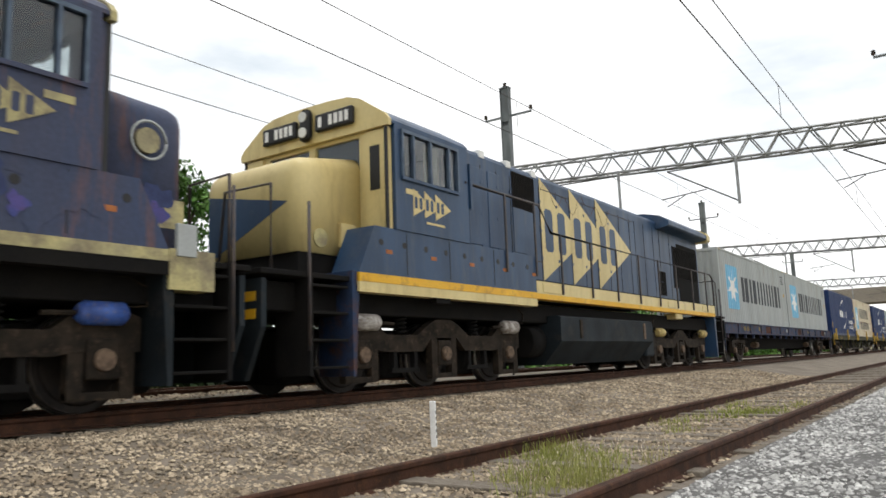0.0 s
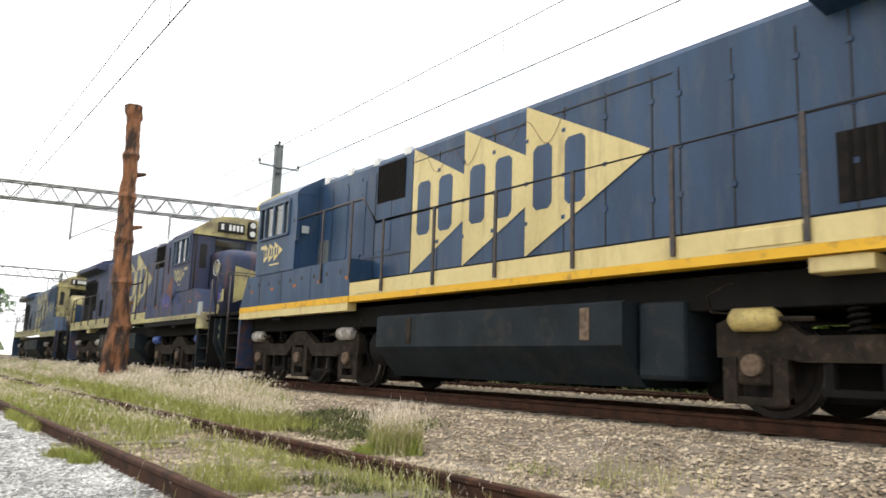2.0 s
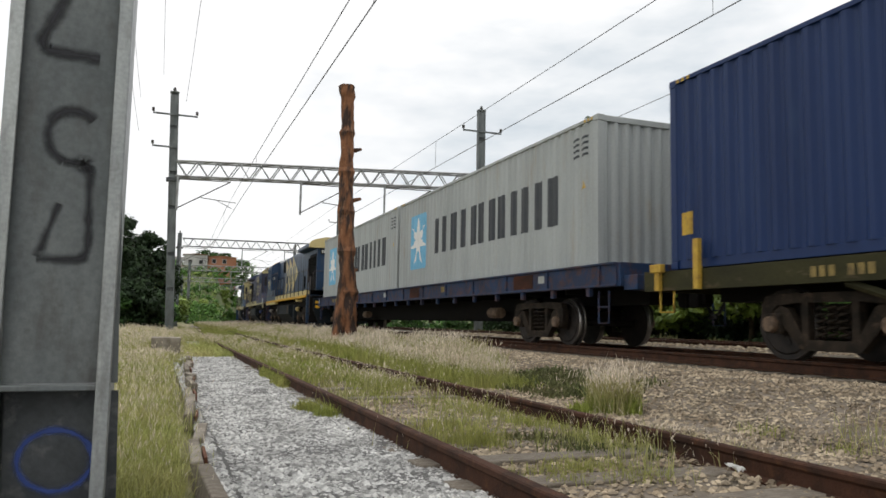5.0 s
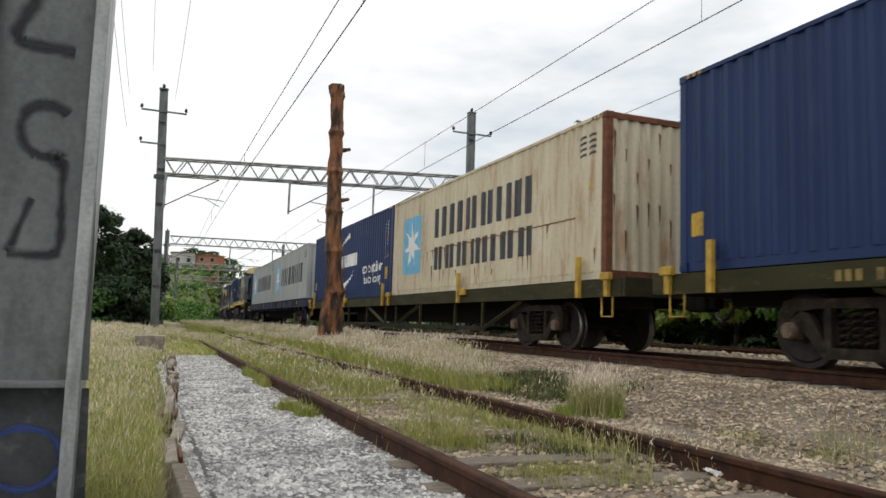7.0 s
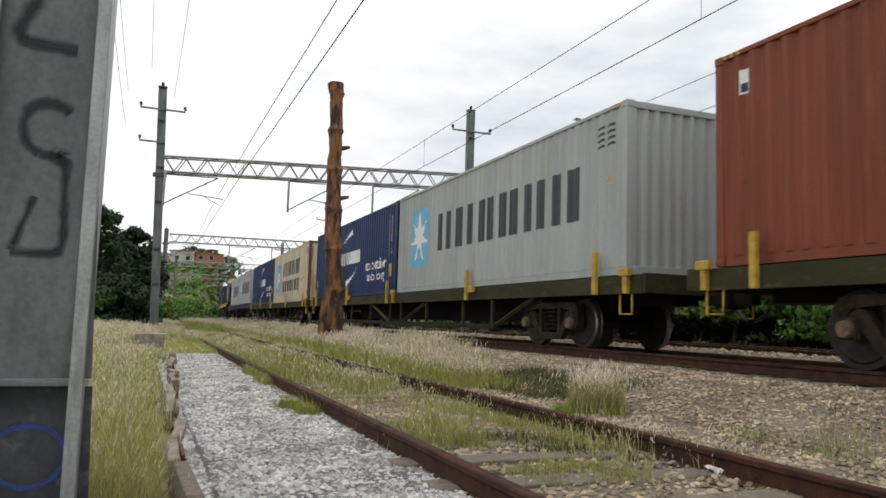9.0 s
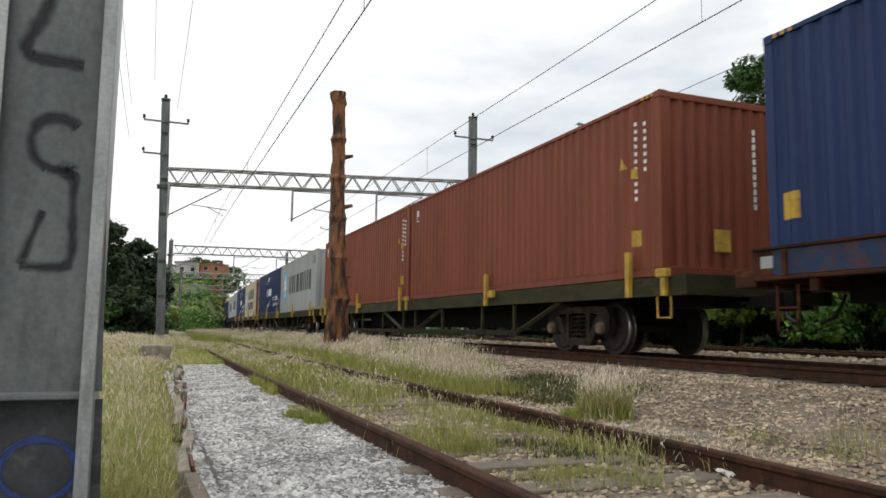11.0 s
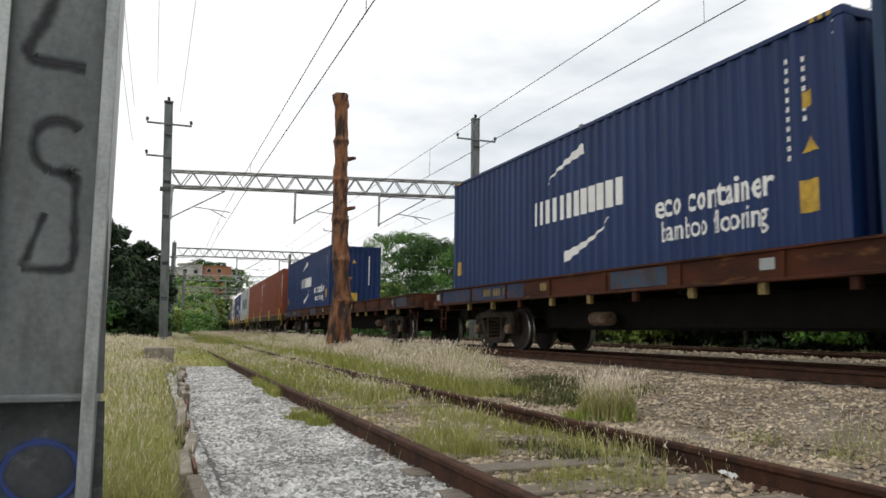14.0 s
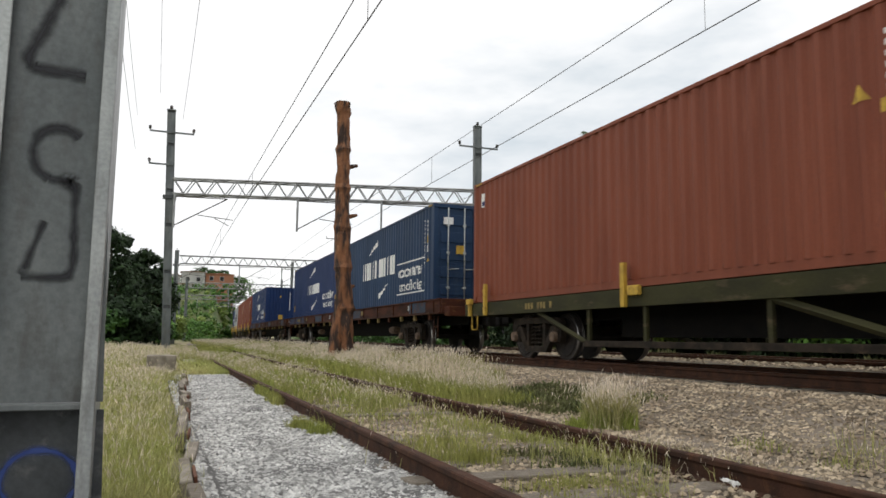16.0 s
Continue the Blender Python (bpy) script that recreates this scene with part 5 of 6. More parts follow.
        for a, b, c, d in ((-6.93, -8.92, 2.74, 3.74), (-6.43, -6.82, 2.42, 3.74), (-5.12, -5.64, 2.13, 2.85)):
            g = part("radiator_grille", one(*sx(1.12, 1.156), b, a, c, d, 0.006), "grille", h, "dark radiator grille")
            n = int((a - b) / 0.11)
            for k in range(n):
                part("louvre", one(*sx(1.156, 1.168), b + 0.03 + k * 0.11, b + 0.07 + k * 0.11, c + 0.02, d - 0.02), "under", g)
        part("soot_panel", one(*sx(1.136, 1.146), -8.95, -6.88, 1.98, 3.86), "under", h, "sooty dark panel")
        arrow_marks(L, s, 2.33, 2.04, 5.22, 2.28, trim, skin, 1.148, True)
        # radiator wing
        bm = bmesh.new()
        prism(bm, [(s * 1.10, 4.02), (s * 1.10, 4.10), (s * 1.50, 4.16), (s * 1.55, 4.20), (s * 1.55, 4.32), (s * 1.30, 4.50), (s * 0.8, 4.62), (0, 4.64), (0, 4.02)], -9.12, -5.08, "y")
        part("radiator_wing", bm, skin, L, "overhanging radiator roof wing")
        # walkway railing
        for pts in ([(s * 1.66, 6.1, 3.45), (s * 1.62, 5.9, 3.46), (s * 1.60, 3.30, 3.49), (s * 1.60, 2.80, 2.97), (s * 1.58, -8.8, 2.97), (s * 1.58, -9.05, 2.86), (s * 1.58, -9.10, 2.3), (s * 1.58, -9.02, 1.62)],):
            bm = bmesh.new()
            pipe(bm, pts, 0.028, 8)
            hr = part("handrail", bm, "handrail", L, "dark steel handrail")
        for y, lo, hi in ((4.75, 2.0, 3.46), (3.60, 2.0, 3.48), (2.47, 1.70, 2.97), (0.95, 1.70, 2.97), (-0.55, 1.70, 2.97), (-2.05, 1.70, 2.97), (-3.55, 1.70, 2.97), (-5.05, 1.70, 2.97), (-6.55, 1.70, 2.97), (-8.0, 1.70, 2.97)):
            part("stanchion", one(*sx(1.635, 1.67) if lo < 1.9 else sx(1.64, 1.67), y - 0.028, y + 0.028, lo, hi, 0.006), "handrail", hr)
    # hood end: emblem flash, number board, lights
    bm = bmesh.new()
    bm.faces.new([bm.verts.new((x, -9.085, z)) for x, z in ((-0.85, 2.02), (0.2, 2.62), (1.1, 3.35), (1.1, 2.02))])
    part("end_flash", bm, trim, L, "cream slanting flash on the hood end")
    for k in range(3):
        bm = bmesh.new()
        bm.faces.new([bm.verts.new((0.15 + k * 0.26 + dx, -9.087 - 0.002 * k, 3.42 + dz)) for dx, dz in ((0, -0.20), (0.34, 0), (0, 0.20))])
        part("arrow_mark", bm, trim, L, "small cream arrowhead on the hood end")
    for k in range(4):
        part("end_step", one((-0.62, -9.16, 2.25 + k * 0.32), (-0.22, -9.16, 2.25 + k * 0.32), 0.014, 6, kind=rod), "handrail", L)
    bm = bmesh.new()
    prism(bm, [(1.50, 4.10), (1.57, 4.14), (1.57, 4.32), (1.50, 4.42), (1.31, 4.525), (0.81, 4.645), (0, 4.67), (-0.81, 4.645), (-1.31, 4.525), (-1.50, 4.42), (-1.57, 4.32), (-1.57, 4.14), (-1.50, 4.10)], -9.30, -8.98, "y")
    part("end_brow", bm, trim, L, "cream brow on the hood end")
    for s in (-1, 1):
        nb = part("number_board", one(*sorted((s * 0.22, s * 0.98)), -9.20, -9.084, 3.78, 4.04, 0.03), "black", L, "black number board")
        for k in range(6):
            if k != 4:
                x = s * 0.60 - 0.32 + k * 0.11
                part("number_bar", one(x, x + 0.07, -9.208, -9.201, 3.84, 3.98), "white", nb, "white number bar")
        bm = bmesh.new()
        pipe(bm, [(s * 1.45, -9.9, 1.62), (s * 1.45, -9.9, 2.75), (s * 1.40, -9.95, 2.85), (s * 0.6, -10.0, 2.85), (s * 0.55, -10.0, 1.62)], 0.022, 8)
        part("end_rail", bm, "handrail", L)
        bm = bmesh.new()
        pipe(bm, [(s * 1.45, fe - 0.2, 1.62), (s * 1.45, fe - 0.2, 2.72), (s * 0.62, fe - 0.15, 2.72), (s * 0.55, fe - 0.1, 1.62)], 0.022, 8)
        part("end_rail", bm, "handrail", L)
    hl = part("headlight", one(-0.13, 0.13, -9.22, -9.084, 3.70, 4.10, 0.05), "black", L)
    for z in (3.80, 4.0):
        part("lamp_glass", one((0, -9.24, z), (0, -9.215, z), 0.08, 16, kind=rod), "lens", hl)
    part("rear_platform", one(-1.55, 1.55, -10.4, -8.9, 1.55, 1.62, 0.01), "under", L)
    for e in (-1, 1):
        end = fe if e > 0 else 10.5
        bm = bmesh.new()
        prism(bm, [(-1.5, 1.50), (1.5, 1.50), (1.5, 0.9), (1.2, 0.25), (-1.2, 0.25), (-1.5, 0.9)], e * (end - 0.08), e * end, "y")
        pl = part("pilot", bm, "tank", L, "dark blue pilot plate")
        for k in (0, 1):
            part("hazard_band", one(-1.4, 1.4, *sorted((e * (end + 0.001), e * (end + 0.01))), 1.22 - k * 0.22, 1.34 - k * 0.22), stripe, pl)
        coupler(L, e * (end - 0.05), e, 0.90)
        bm = bmesh.new()
        for x in (-0.75, 0.8):
            pipe(bm, [(x, e * end, 1.35), (x * 1.02, e * (end + 0.25), 1.30), (x * 0.95, e * (end + 0.35), 0.95), (x * 0.8, e * (end + 0.2), 0.7)], 0.03)
        part("air_hose", bm, "black", L)
    if not sprayed:  # thin sprayed scribble over the emblem
        for s in (-1, 1):
            sg = 1 if s < 0 else -1
            line = bmesh.new()
            pipe(line, [(s * 1.168, (2.3 - 0.075 * k), 3.95 + 0.20 * math.sin(k * 0.52) + 0.10 * math.sin(k * 0.23 + 1)) for k in range(52)], 0.004, 4)
            part("scribble", line, "rust", L, "thin reddish sprayed scribble")
    loco_bogie(L, (4.20, 6.30, 8.38), cyl_mat[0])
    loco_bogie(L, (-8.34, -6.27, -4.23), cyl_mat[1])
    if sprayed:
        ring = bmesh.new()
        pipe(ring, [(1.20, 8.88 + 0.22 * math.cos(k * math.pi / 10), 2.98 + 0.22 * math.sin(k * math.pi / 10)) for k in range(21)], 0.016, 6)
        bw = part("brake_wheel", ring, "box_grey", L, "pale hand-brake wheel on the nose side")
        part("hub", one((1.12, 8.88, 2.98), (1.19, 8.88, 2.98), 0.15, 14, kind=rod), "cream_worn", bw, "cream hub plate")
        part("name_plate", one(1.122, 1.13, 9.0, 9.4, 2.02, 2.36), "cream_worn", L, "cream painted patch")
        part("panel", one(1.60, 1.66, 8.95, 9.2, 1.62, 1.98, 0.01), "box_grey", L, "pale grey panel")
        part("sill_band", one(1.30, 1.64, 8.87, 9.45, 1.26, 1.70), "cream_worn", L, "cream sill end")
        rng = random.Random(7)
        for i in range(26):
            s = 1
            y, z = rng.uniform(3.8, 9.3), rng.uniform(1.9, 2.6)
            bm = bmesh.new()
            n, r = 30, rng.uniform(0.10, 0.34)
            ph = [rng.uniform(0, 6.28) for q in range(4)]
            rad = [r * (1 + 0.28 * math.sin(3 * 6.283 * k / n + ph[0]) + 0.12 * math.sin(7 * 6.283 * k / n + ph[1]) + 0.06 * math.sin(12 * 6.283 * k / n + ph[2])) for k in range(n)]
            xx = 1.665 + 0.0006 * i if y < 7.9 and z > 2.42 else (1.640 + 0.0003 * i if z < 2.36 and y < 8.8 else 1.125 + 0.0004 * i)
            if xx < 1.2 and y < 8.3:
                bm.free()
                continue
            bm.faces.new([bm.verts.new((s * xx, y + 0.8 * rad[k] * math.cos(2 * math.pi * k / n), z + 0.9 * rad[k] * math.sin(2 * math.pi * k / n))) for k in range(n)])
            part("sprayed_patch", bm, rng.choice(["paint_purple", "blue_worn", "paint_blue_dark", "smear_rust"]), L, "smeared spray paint")
    return L


# ---- the train, front to back: middle of each car along the track when the run is zero ----
CARS = []


def car(thing, middle, spread, turned=False, lift=0.0, follow=None):
    CARS.append((thing, middle, spread, turned, lift, follow))


loco_mid = locomotive("blue locomotive with cream cab, arrow emblems and yellow stripe", "blue_loco", "cream", "yellow", ("cyl_white", "cyl_yellow"))
loco_dirty = locomotive("grimy blue locomotive covered in smeared spray paint", "blue_worn", "cream_worn", "cream_worn", ("cyl_blue", "cyl_white"), True)
loco_lead = locomotive("dull blue leading locomotive with cream emblems", "blue_loco", "cream_worn", "cream_worn", ("cyl_white", "cyl_white"))
car(loco_mid, 13.8, 6.3)
car(loco_dirty, 34.55, 6.3, True)
car(loco_lead, 56.6, 6.3, True)

kinds = [("blue", 25.6, -9.75, "blue and brown flat container wagon with rust patches"),
         ("truss", 25.2, -35.95, "olive flat container wagon with yellow posts and trussed underframe"),
         ("truss", 25.2, -62.0, "olive flat container wagon with yellow posts and trussed underframe"),
         ("truss", 25.2, -88.3, "olive flat container wagon with yellow posts and trussed underframe"),
         ("box", 25.3, -114.98, "rust-brown flat container wagon, half empty"),
         ("box", 26.2, -142.0, "rust-brown flat container wagon with faded blue patches"),
         ("truss", 25.2, -169.4, "olive flat container wagon with yellow posts and trussed underframe")]
made = {}
for kind, length, mid, label in kinds:
    if (kind, length) in made:
        w = copy_thing(made[kind, length], pose(0, 0, 0))
        for o in w.children_recursive:
            if o.name.startswith("wheelset"):
                WHEELS.append((o, o.location.y, o.location.z))
    else:
        w = made[kind, length] = wagon(length, kind, label, ((length / 2 - 3.2, 1.2),))
    tagged(w, label)
    car(w, mid, length / 2 - 3.25)

grey = container("box_grey", "pale grey container with sky-blue star emblem and dark name shapes", style="star")
sea = container("box_cream", "rust-streaked cream container with star emblem and dark name shapes", style="star_cream", rusty=True)
blue = container("box_blue", "dark blue corrugated container with white name shapes and slogan", style="swoosh")
navy = container("box_navy", "faded navy container with white framed slogan and ribbed doors", True, style="swoosh_wide")
red = container("box_red", "plain brown-red corrugated container with small white marks", style="plain_red")
spots = [(grey, -3.62, 0), (grey, -15.86, 0), (blue, -29.88, 1), (sea, -42.0, 1), (blue, -55.88, 2), (grey, -68.1, 2), (red, -82.15, 3), (red, -94.38, 3),
         (blue, -108.5, 4), (blue, -135.95, 5), (navy, -148.3, 5), (red, -163.1, 6), (red, -175.3, 6)]
used = set()
for c, mid, wag in spots:
    b = c if c not in used else copy_thing(c, pose(0, 0, 0))
    used.add(c)
    car(b, mid, kinds[wag][1] / 2 - 3.25, lift=FOOT + (0.0 if kinds[wag][0] == "truss" else 0.04), follow=kinds[wag][2])


def car_pose(t, middle, spread, turned, lift, follow):
    """A car's pose on the curving track; a container follows its wagon."""
    base = middle if follow is None else follow
    s = run(t)
    f, r = base + s + spread, base + s - spread
    xf, xr = TRACK + bend(f), TRACK + bend(r)
    yaw = -math.degrees(math.atan2(xf - xr, 2 * spread))
    m = pose((xf + xr) / 2, base + s, RAIL_Z, 0, 0, yaw)
    if follow is not None:
        m = m @ pose(0, middle - follow, lift)
    return m @ pose(0, 0, 0, 0, 0, 180) if turned else m


def motions():
    """The train rolls past; its wheels turn."""
    times = [0.5 * k for k in range(33)]
    for thing, *way in CARS:
        walk(thing, [(t, car_pose(t, *way)) for t in times])
    frames = range(0, 481)
    gone = [math.degrees(run(k / FPS)) for k in frames]
    turned = {loco_dirty, loco_lead}
    for w, y, r in WHEELS:
        sign = 1 if w.parent and w.parent.parent in turned else -1
        walk(w, [(k / FPS, pose(0, y, r, sign * (gone[k] / r % 360))) for k in frames])


# ---- sleepers of the siding, worn grey wood between the stones ----
sleeper_mesh = mesh_of("sleeper", one(-0.98, 1.25, -0.11, 0.11, -0.12, 0.0, 0.012), "sleeper")
rng = random.Random(3)
for i in range(96):
    y = -36 + i * 0.62
    part("sleeper", sleeper_mesh, "sleeper", ballast_bed, "", pose(siding(y) + rng.uniform(-0.05, 0.05), y + rng.uniform(-0.05, 0.05), 0.040 + rng.uniform(-0.012, 0.012), rng.uniform(-0.6, 0.6), rng.uniform(-0.5, 0.5), rng.uniform(-2, 2)))


main_sleeper = mesh_of("sleeper", one(-1.32, 1.32, -0.12, 0.12, -0.16, 0.0, 0.012), "sleeper")
for i in range(118):
    part("sleeper", main_sleeper, "sleeper", ballast_bed, "", pose(TRACK, -26 + i * 0.6, RAIL_Z - 0.163, 0, 0, rng.uniform(-0.6, 0.6)))


# ---- loose stones ----
def stones(name, xs, ys, count, size, mat, label, seed, skip=None):
    """Many small angular stones lying on the bed, thickest near the standpoint."""
    r = np.random.default_rng(seed)
    n = count * 3
    x, y = r.uniform(*xs, n), r.uniform(*ys, n)
    d = np.hypot(x, y)
    keep = r.random(n) < np.clip(6.0 / np.maximum(d, 2.0), 0.10, 1.0)
    if skip is not None:
        keep &= ~skip(x, y)
    x, y, d = x[keep][:count], y[keep][:count], d[keep][:count]
    n = len(x)
    base = np.array([(1, 0, 0), (0, 1, 0), (-1, 0, 0), (0, -1, 0), (0, 0, 0.8), (0, 0, -0.7), (0.7, 0.7, 0.45), (-0.7, -0.6, 0.5)], float)
    v = base[None] * (1 + r.uniform(-0.35, 0.35, (n, 8, 3)))
    a = r.uniform(0, 2 * np.pi, n)
    ca, sa = np.cos(a), np.sin(a)
    s = r.uniform(*size, n) * (1 + np.clip(d - 8, 0, 20) * 0.03)
    vx = (v[..., 0] * ca[:, None] - v[..., 1] * sa[:, None]) * s[:, None]
    vy = (v[..., 0] * sa[:, None] + v[..., 1] * ca[:, None]) * s[:, None] * r.uniform(0.6, 1.0, n)[:, None]
    vz = v[..., 2] * s[:, None] * r.uniform(0.65, 1.1, n)[:, None]
    z = np.array([ground_z(px, py) + 0.022 for px, py in zip(x, y)])
    verts = np.stack([vx + x[:, None], vy + y[:, None], vz + (z + s * 0.25)[:, None]], -1).reshape(-1, 3)
    f = np.array([(0, 6, 4), (6, 1, 4), (1, 2, 4), (2, 7, 4), (7, 3, 4), (3, 0, 4), (0, 1, 6), (2, 3, 7)])
    faces = (f[None] + (np.arange(n) * 8)[:, None, None]).reshape(-1, 3)
    me = bpy.data.meshes.new(name)
    me.from_pydata(verts.tolist(), [], faces.tolist())
    me.materials.append(M[mat])
    return tagged(new(name, me), label, "stones", kind="stuff")


stones("ballast_stones", (3.4, 7.5), (-26, 24), 76000, (0.011, 0.027), "stone", "brown-grey broken stones on the main line's slope", 1)
stones("siding_stones", (1.7, 3.4), (-20, 22), 22000, (0.011, 0.027), "stone", "brown-grey stones between the siding's rails", 2)
stones("gravel_stones", (0.28, 1.60), (2.9, 17.2), 40000, (0.010, 0.023), "stone_light", "pale grey gravel stones", 3)
stones("gravel_stones", (-1.4, 1.60), (-24, 2.9), 40000, (0.011, 0.025), "stone_light", "pale grey gravel stones", 4)
stones("ballast_stones", (9.4, 13.6), (-14, 30), 9000, (0.022, 0.045), "stone", "brown-grey stones between the main lines", 5)


# ---- old edging along the gravel, a concrete block, a marker stake, a scrap of paper ----
for i in range(14):
    y = 3.6 + i * 0.92
    x = 0.22 + (y - 4) * 0.030
    bm = bmesh.new()
    box(bm, -0.035, 0.035, -0.38, 0.38, 0.0, 0.13 - 0.02 * (i % 3), 0.010)
    for v in bm.verts:
        v.co += Vector(noise.noise_vector(v.co * 6 + Vector((i, 0, 0)))) * 0.018
    e = tagged(part("edging_block", bm, "concrete" if i % 3 else "sleeper"), "broken weathered edging block beside the gravel", "edging", "edging blocks")
    e.matrix_basis = pose(x + rng.uniform(-0.03, 0.03), y, 0.03, rng.uniform(-2, 2), rng.uniform(-9, 9), rng.uniform(-5, 5))
    if i % 2:
        part("rusty_plate", one(0.04, 0.06, -0.25, 0.15, 0.0, 0.10, 0.006), "rust", e, "rusty iron strip")
bm = one(-0.32, 0.32, -0.28, 0.28, 0.0, 0.36, 0.02)
for v in bm.verts:
    v.co += Vector(noise.noise_vector(v.co * 5)) * 0.015
tagged(part("concrete_block", bm, "concrete", None, "", pose(0.19, 18.8, 0.06)), "weathered concrete block in the grass", "concrete block")
stake = tagged(part("marker_stake", one(-0.028, 0.028, -0.028, 0.028, -0.1, 0.47, 0.006), "white", None, "", pose(4.55, -6.26, 0.02, 1, 1, 20)), "short white marker stake in the ballast", "marker post")
bm = bmesh.new()
for k in range(5):
    box(bm, -0.031, -0.0285, -0.012, 0.012, 0.10 + k * 0.06, 0.13 + k * 0.06)
part("mark_bars", bm, "ink_dark", stake, "small dark marks")
bm = bmesh.new()
g = [[bm.verts.new((i * 0.03 - 0.06, j * 0.03 - 0.05, 0.03 * abs(noise.noise((i * 0.7, j * 0.9, 2))) + (0.02 if (i + j) % 2 else 0))) for i in range(5)] for j in range(4)]
for j in range(3):
    for i in range(4):
        bm.faces.new((g[j][i], g[j][i + 1], g[j + 1][i + 1], g[j + 1][i]))
bmesh.ops.solidify(bm, geom=bm.faces[:], thickness=0.003)
tagged(part("paper_scrap", bm, "white", None, "", pose(3.06, 3.44, 0.09, 16, 8, 30)), "crumpled white scrap of paper on the stones", "litter")


# ---- the dead trunk beside the main line ----
def dead_trunk():
    t = tagged(new("dead_tree_trunk"), "bare broken brown tree trunk standing beside the track", "tree trunk")
    t.matrix_basis = pose(5.14, 21.3, 0.0)
    def column(name, path, label):
        bm = bmesh.new()
        rings = []
        for z, x, y, rad in path:
            ring = []
            for k in range(14):
                a = 2 * math.pi * k / 14
                rr = rad * (1 + 0.22 * noise.noise((math.cos(a) * 1.6, math.sin(a) * 1.6, z * 2.3)) + 0.10 * noise.noise((math.cos(a) * 5, math.sin(a) * 5, z * 9)))
                ring.append(bm.verts.new((x + rr * math.cos(a), y + rr * math.sin(a), z)))
            rings.append(ring)
        for a, b in zip(rings, rings[1:]):
            for k in range(14):
                bm.faces.new((a[k], a[(k + 1) % 14], b[(k + 1) % 14], b[k]))
        bm.faces.new(rings[0][::-1])
        bm.faces.new(rings[-1])
        return part(name, bm, "trunk", t, label)
    column("trunk", [(0.02 + 7.82 * k / 60, 0.03 * math.sin(k * 0.15) - 0.0044 * k, 0, 0.265 - 0.0014 * k + (0.035 if k % 9 == 4 else 0) + (0.05 if k > 58 else 0)) for k in range(61)], "cracked bark-stripped trunk")
    column("side_stem", [(0.02 + 3.6 * k / 30, -0.34 + 0.008 * k, -0.08, 0.20 - 0.0045 * k) for k in range(31)], "rotten second stem leaning on the trunk")
    for z, a, l in ((2.3, 0.4, 0.18), (3.5, 3.3, 0.16), (4.4, 0.2, 0.2), (5.4, 3.0, 0.2), (5.9, 0.3, 0.16), (6.7, 2.9, 0.18), (7.5, 3.2, 0.22), (1.6, 3.1, 0.2)):
        part("branch_stub", one((0, 0, z), (math.cos(a) * (0.2 + l * 0.45), math.sin(a) * 0.25, z + 0.08), 0.075, 7, 0.045, kind=rod), "trunk", t)
    return t


dead_trunk()


# ---- grass ----
def grass(name, patches, mat, label, seed, plume=None, width=0.0040, droop=0.35, head=1.0):
    """Bent blades in patches: x range, y range, count, height range, lean. plume: material of the seed heads."""
    r = np.random.default_rng(seed)
    V, F, PV, PF = [], [], [], []
    patches = [(a, b, int(c * 1.9), d, e) for a, b, c, d, e in patches]
    nv = pv = 0
    for (x0, x1), (y0, y1), count, (h0, h1), clump in patches:
        if clump:
            cx, cy = r.uniform(x0, x1, clump), r.uniform(y0, y1, clump)
            k = r.integers(0, clump, count)
            x, y = cx[k] + r.normal(0, 0.11 * min(1.0, (x1 - x0) / 0.7), count), cy[k] + r.normal(0, 0.17 * min(1.0, (y1 - y0) / 1.5), count)
        else:
            x, y = r.uniform(x0, x1, count), r.uniform(y0, y1, count)
        a, lean = r.uniform(0, 2 * np.pi, count), np.abs(r.normal(0, droop, count)) + 0.08
        h = r.uniform(h0, h1, count) * r.uniform(0.6, 1.0, count)
        h = np.where((x > -0.45) & (x < 0.65) & (y > 15.2) & (y < 19.4), h * 0.3, h)  # short before the block
        dist = np.hypot(x, y)
        w = width * np.clip(dist / 8.0, 0.6, 3.2)
        z = np.array([ground_z(px, py) for px, py in zip(x, y)])
        dx, dy = np.cos(a) * lean * h, np.sin(a) * lean * h
        b = r.uniform(0, np.pi, count)
        sx, sy = np.cos(b) * w, np.sin(b) * w
        p = np.empty((count, 5, 3))
        p[:, 0] = np.stack([x - sx, y - sy, z], -1)
        p[:, 1] = np.stack([x + sx, y + sy, z], -1)
        p[:, 2] = np.stack([x + dx * 0.35 + sx * 0.8, y + dy * 0.35 + sy * 0.8, z + h * 0.6], -1)
        p[:, 3] = np.stack([x + dx * 0.35 - sx * 0.8, y + dy * 0.35 - sy * 0.8, z + h * 0.6], -1)
        p[:, 4] = np.stack([x + dx, y + dy, z + h * (1 - 0.25 * lean)], -1)
        V.append(p.reshape(-1, 3))
        i = nv + np.arange(count) * 5
        F += [tuple(q) for q in np.stack([i, i + 1, i + 2, i + 3], -1).tolist()] + [tuple(q) for q in np.stack([i + 3, i + 2, i + 4], -1).tolist()]
        nv += count * 5
        if plume:
            m = r.random(count) < 0.8
            c = int(m.sum())
            top = p[m, 4]
            l, wp = r.uniform(0.05, 0.11, c) * np.clip(h[m] / 0.45, 0.4, 1.3) * head, w[m] * r.uniform(0.45, 1.15, c) * head
            ux, uy = np.cos(b[m]), np.sin(b[m])
            q = np.empty((c, 4, 3))
            tilt = r.normal(0, 0.35, (c, 2))
            q[:, 0] = top
            q[:, 1] = top + np.stack([ux * wp + tilt[:, 0] * l * 0.4, uy * wp + tilt[:, 1] * l * 0.4, l * 0.45], -1)
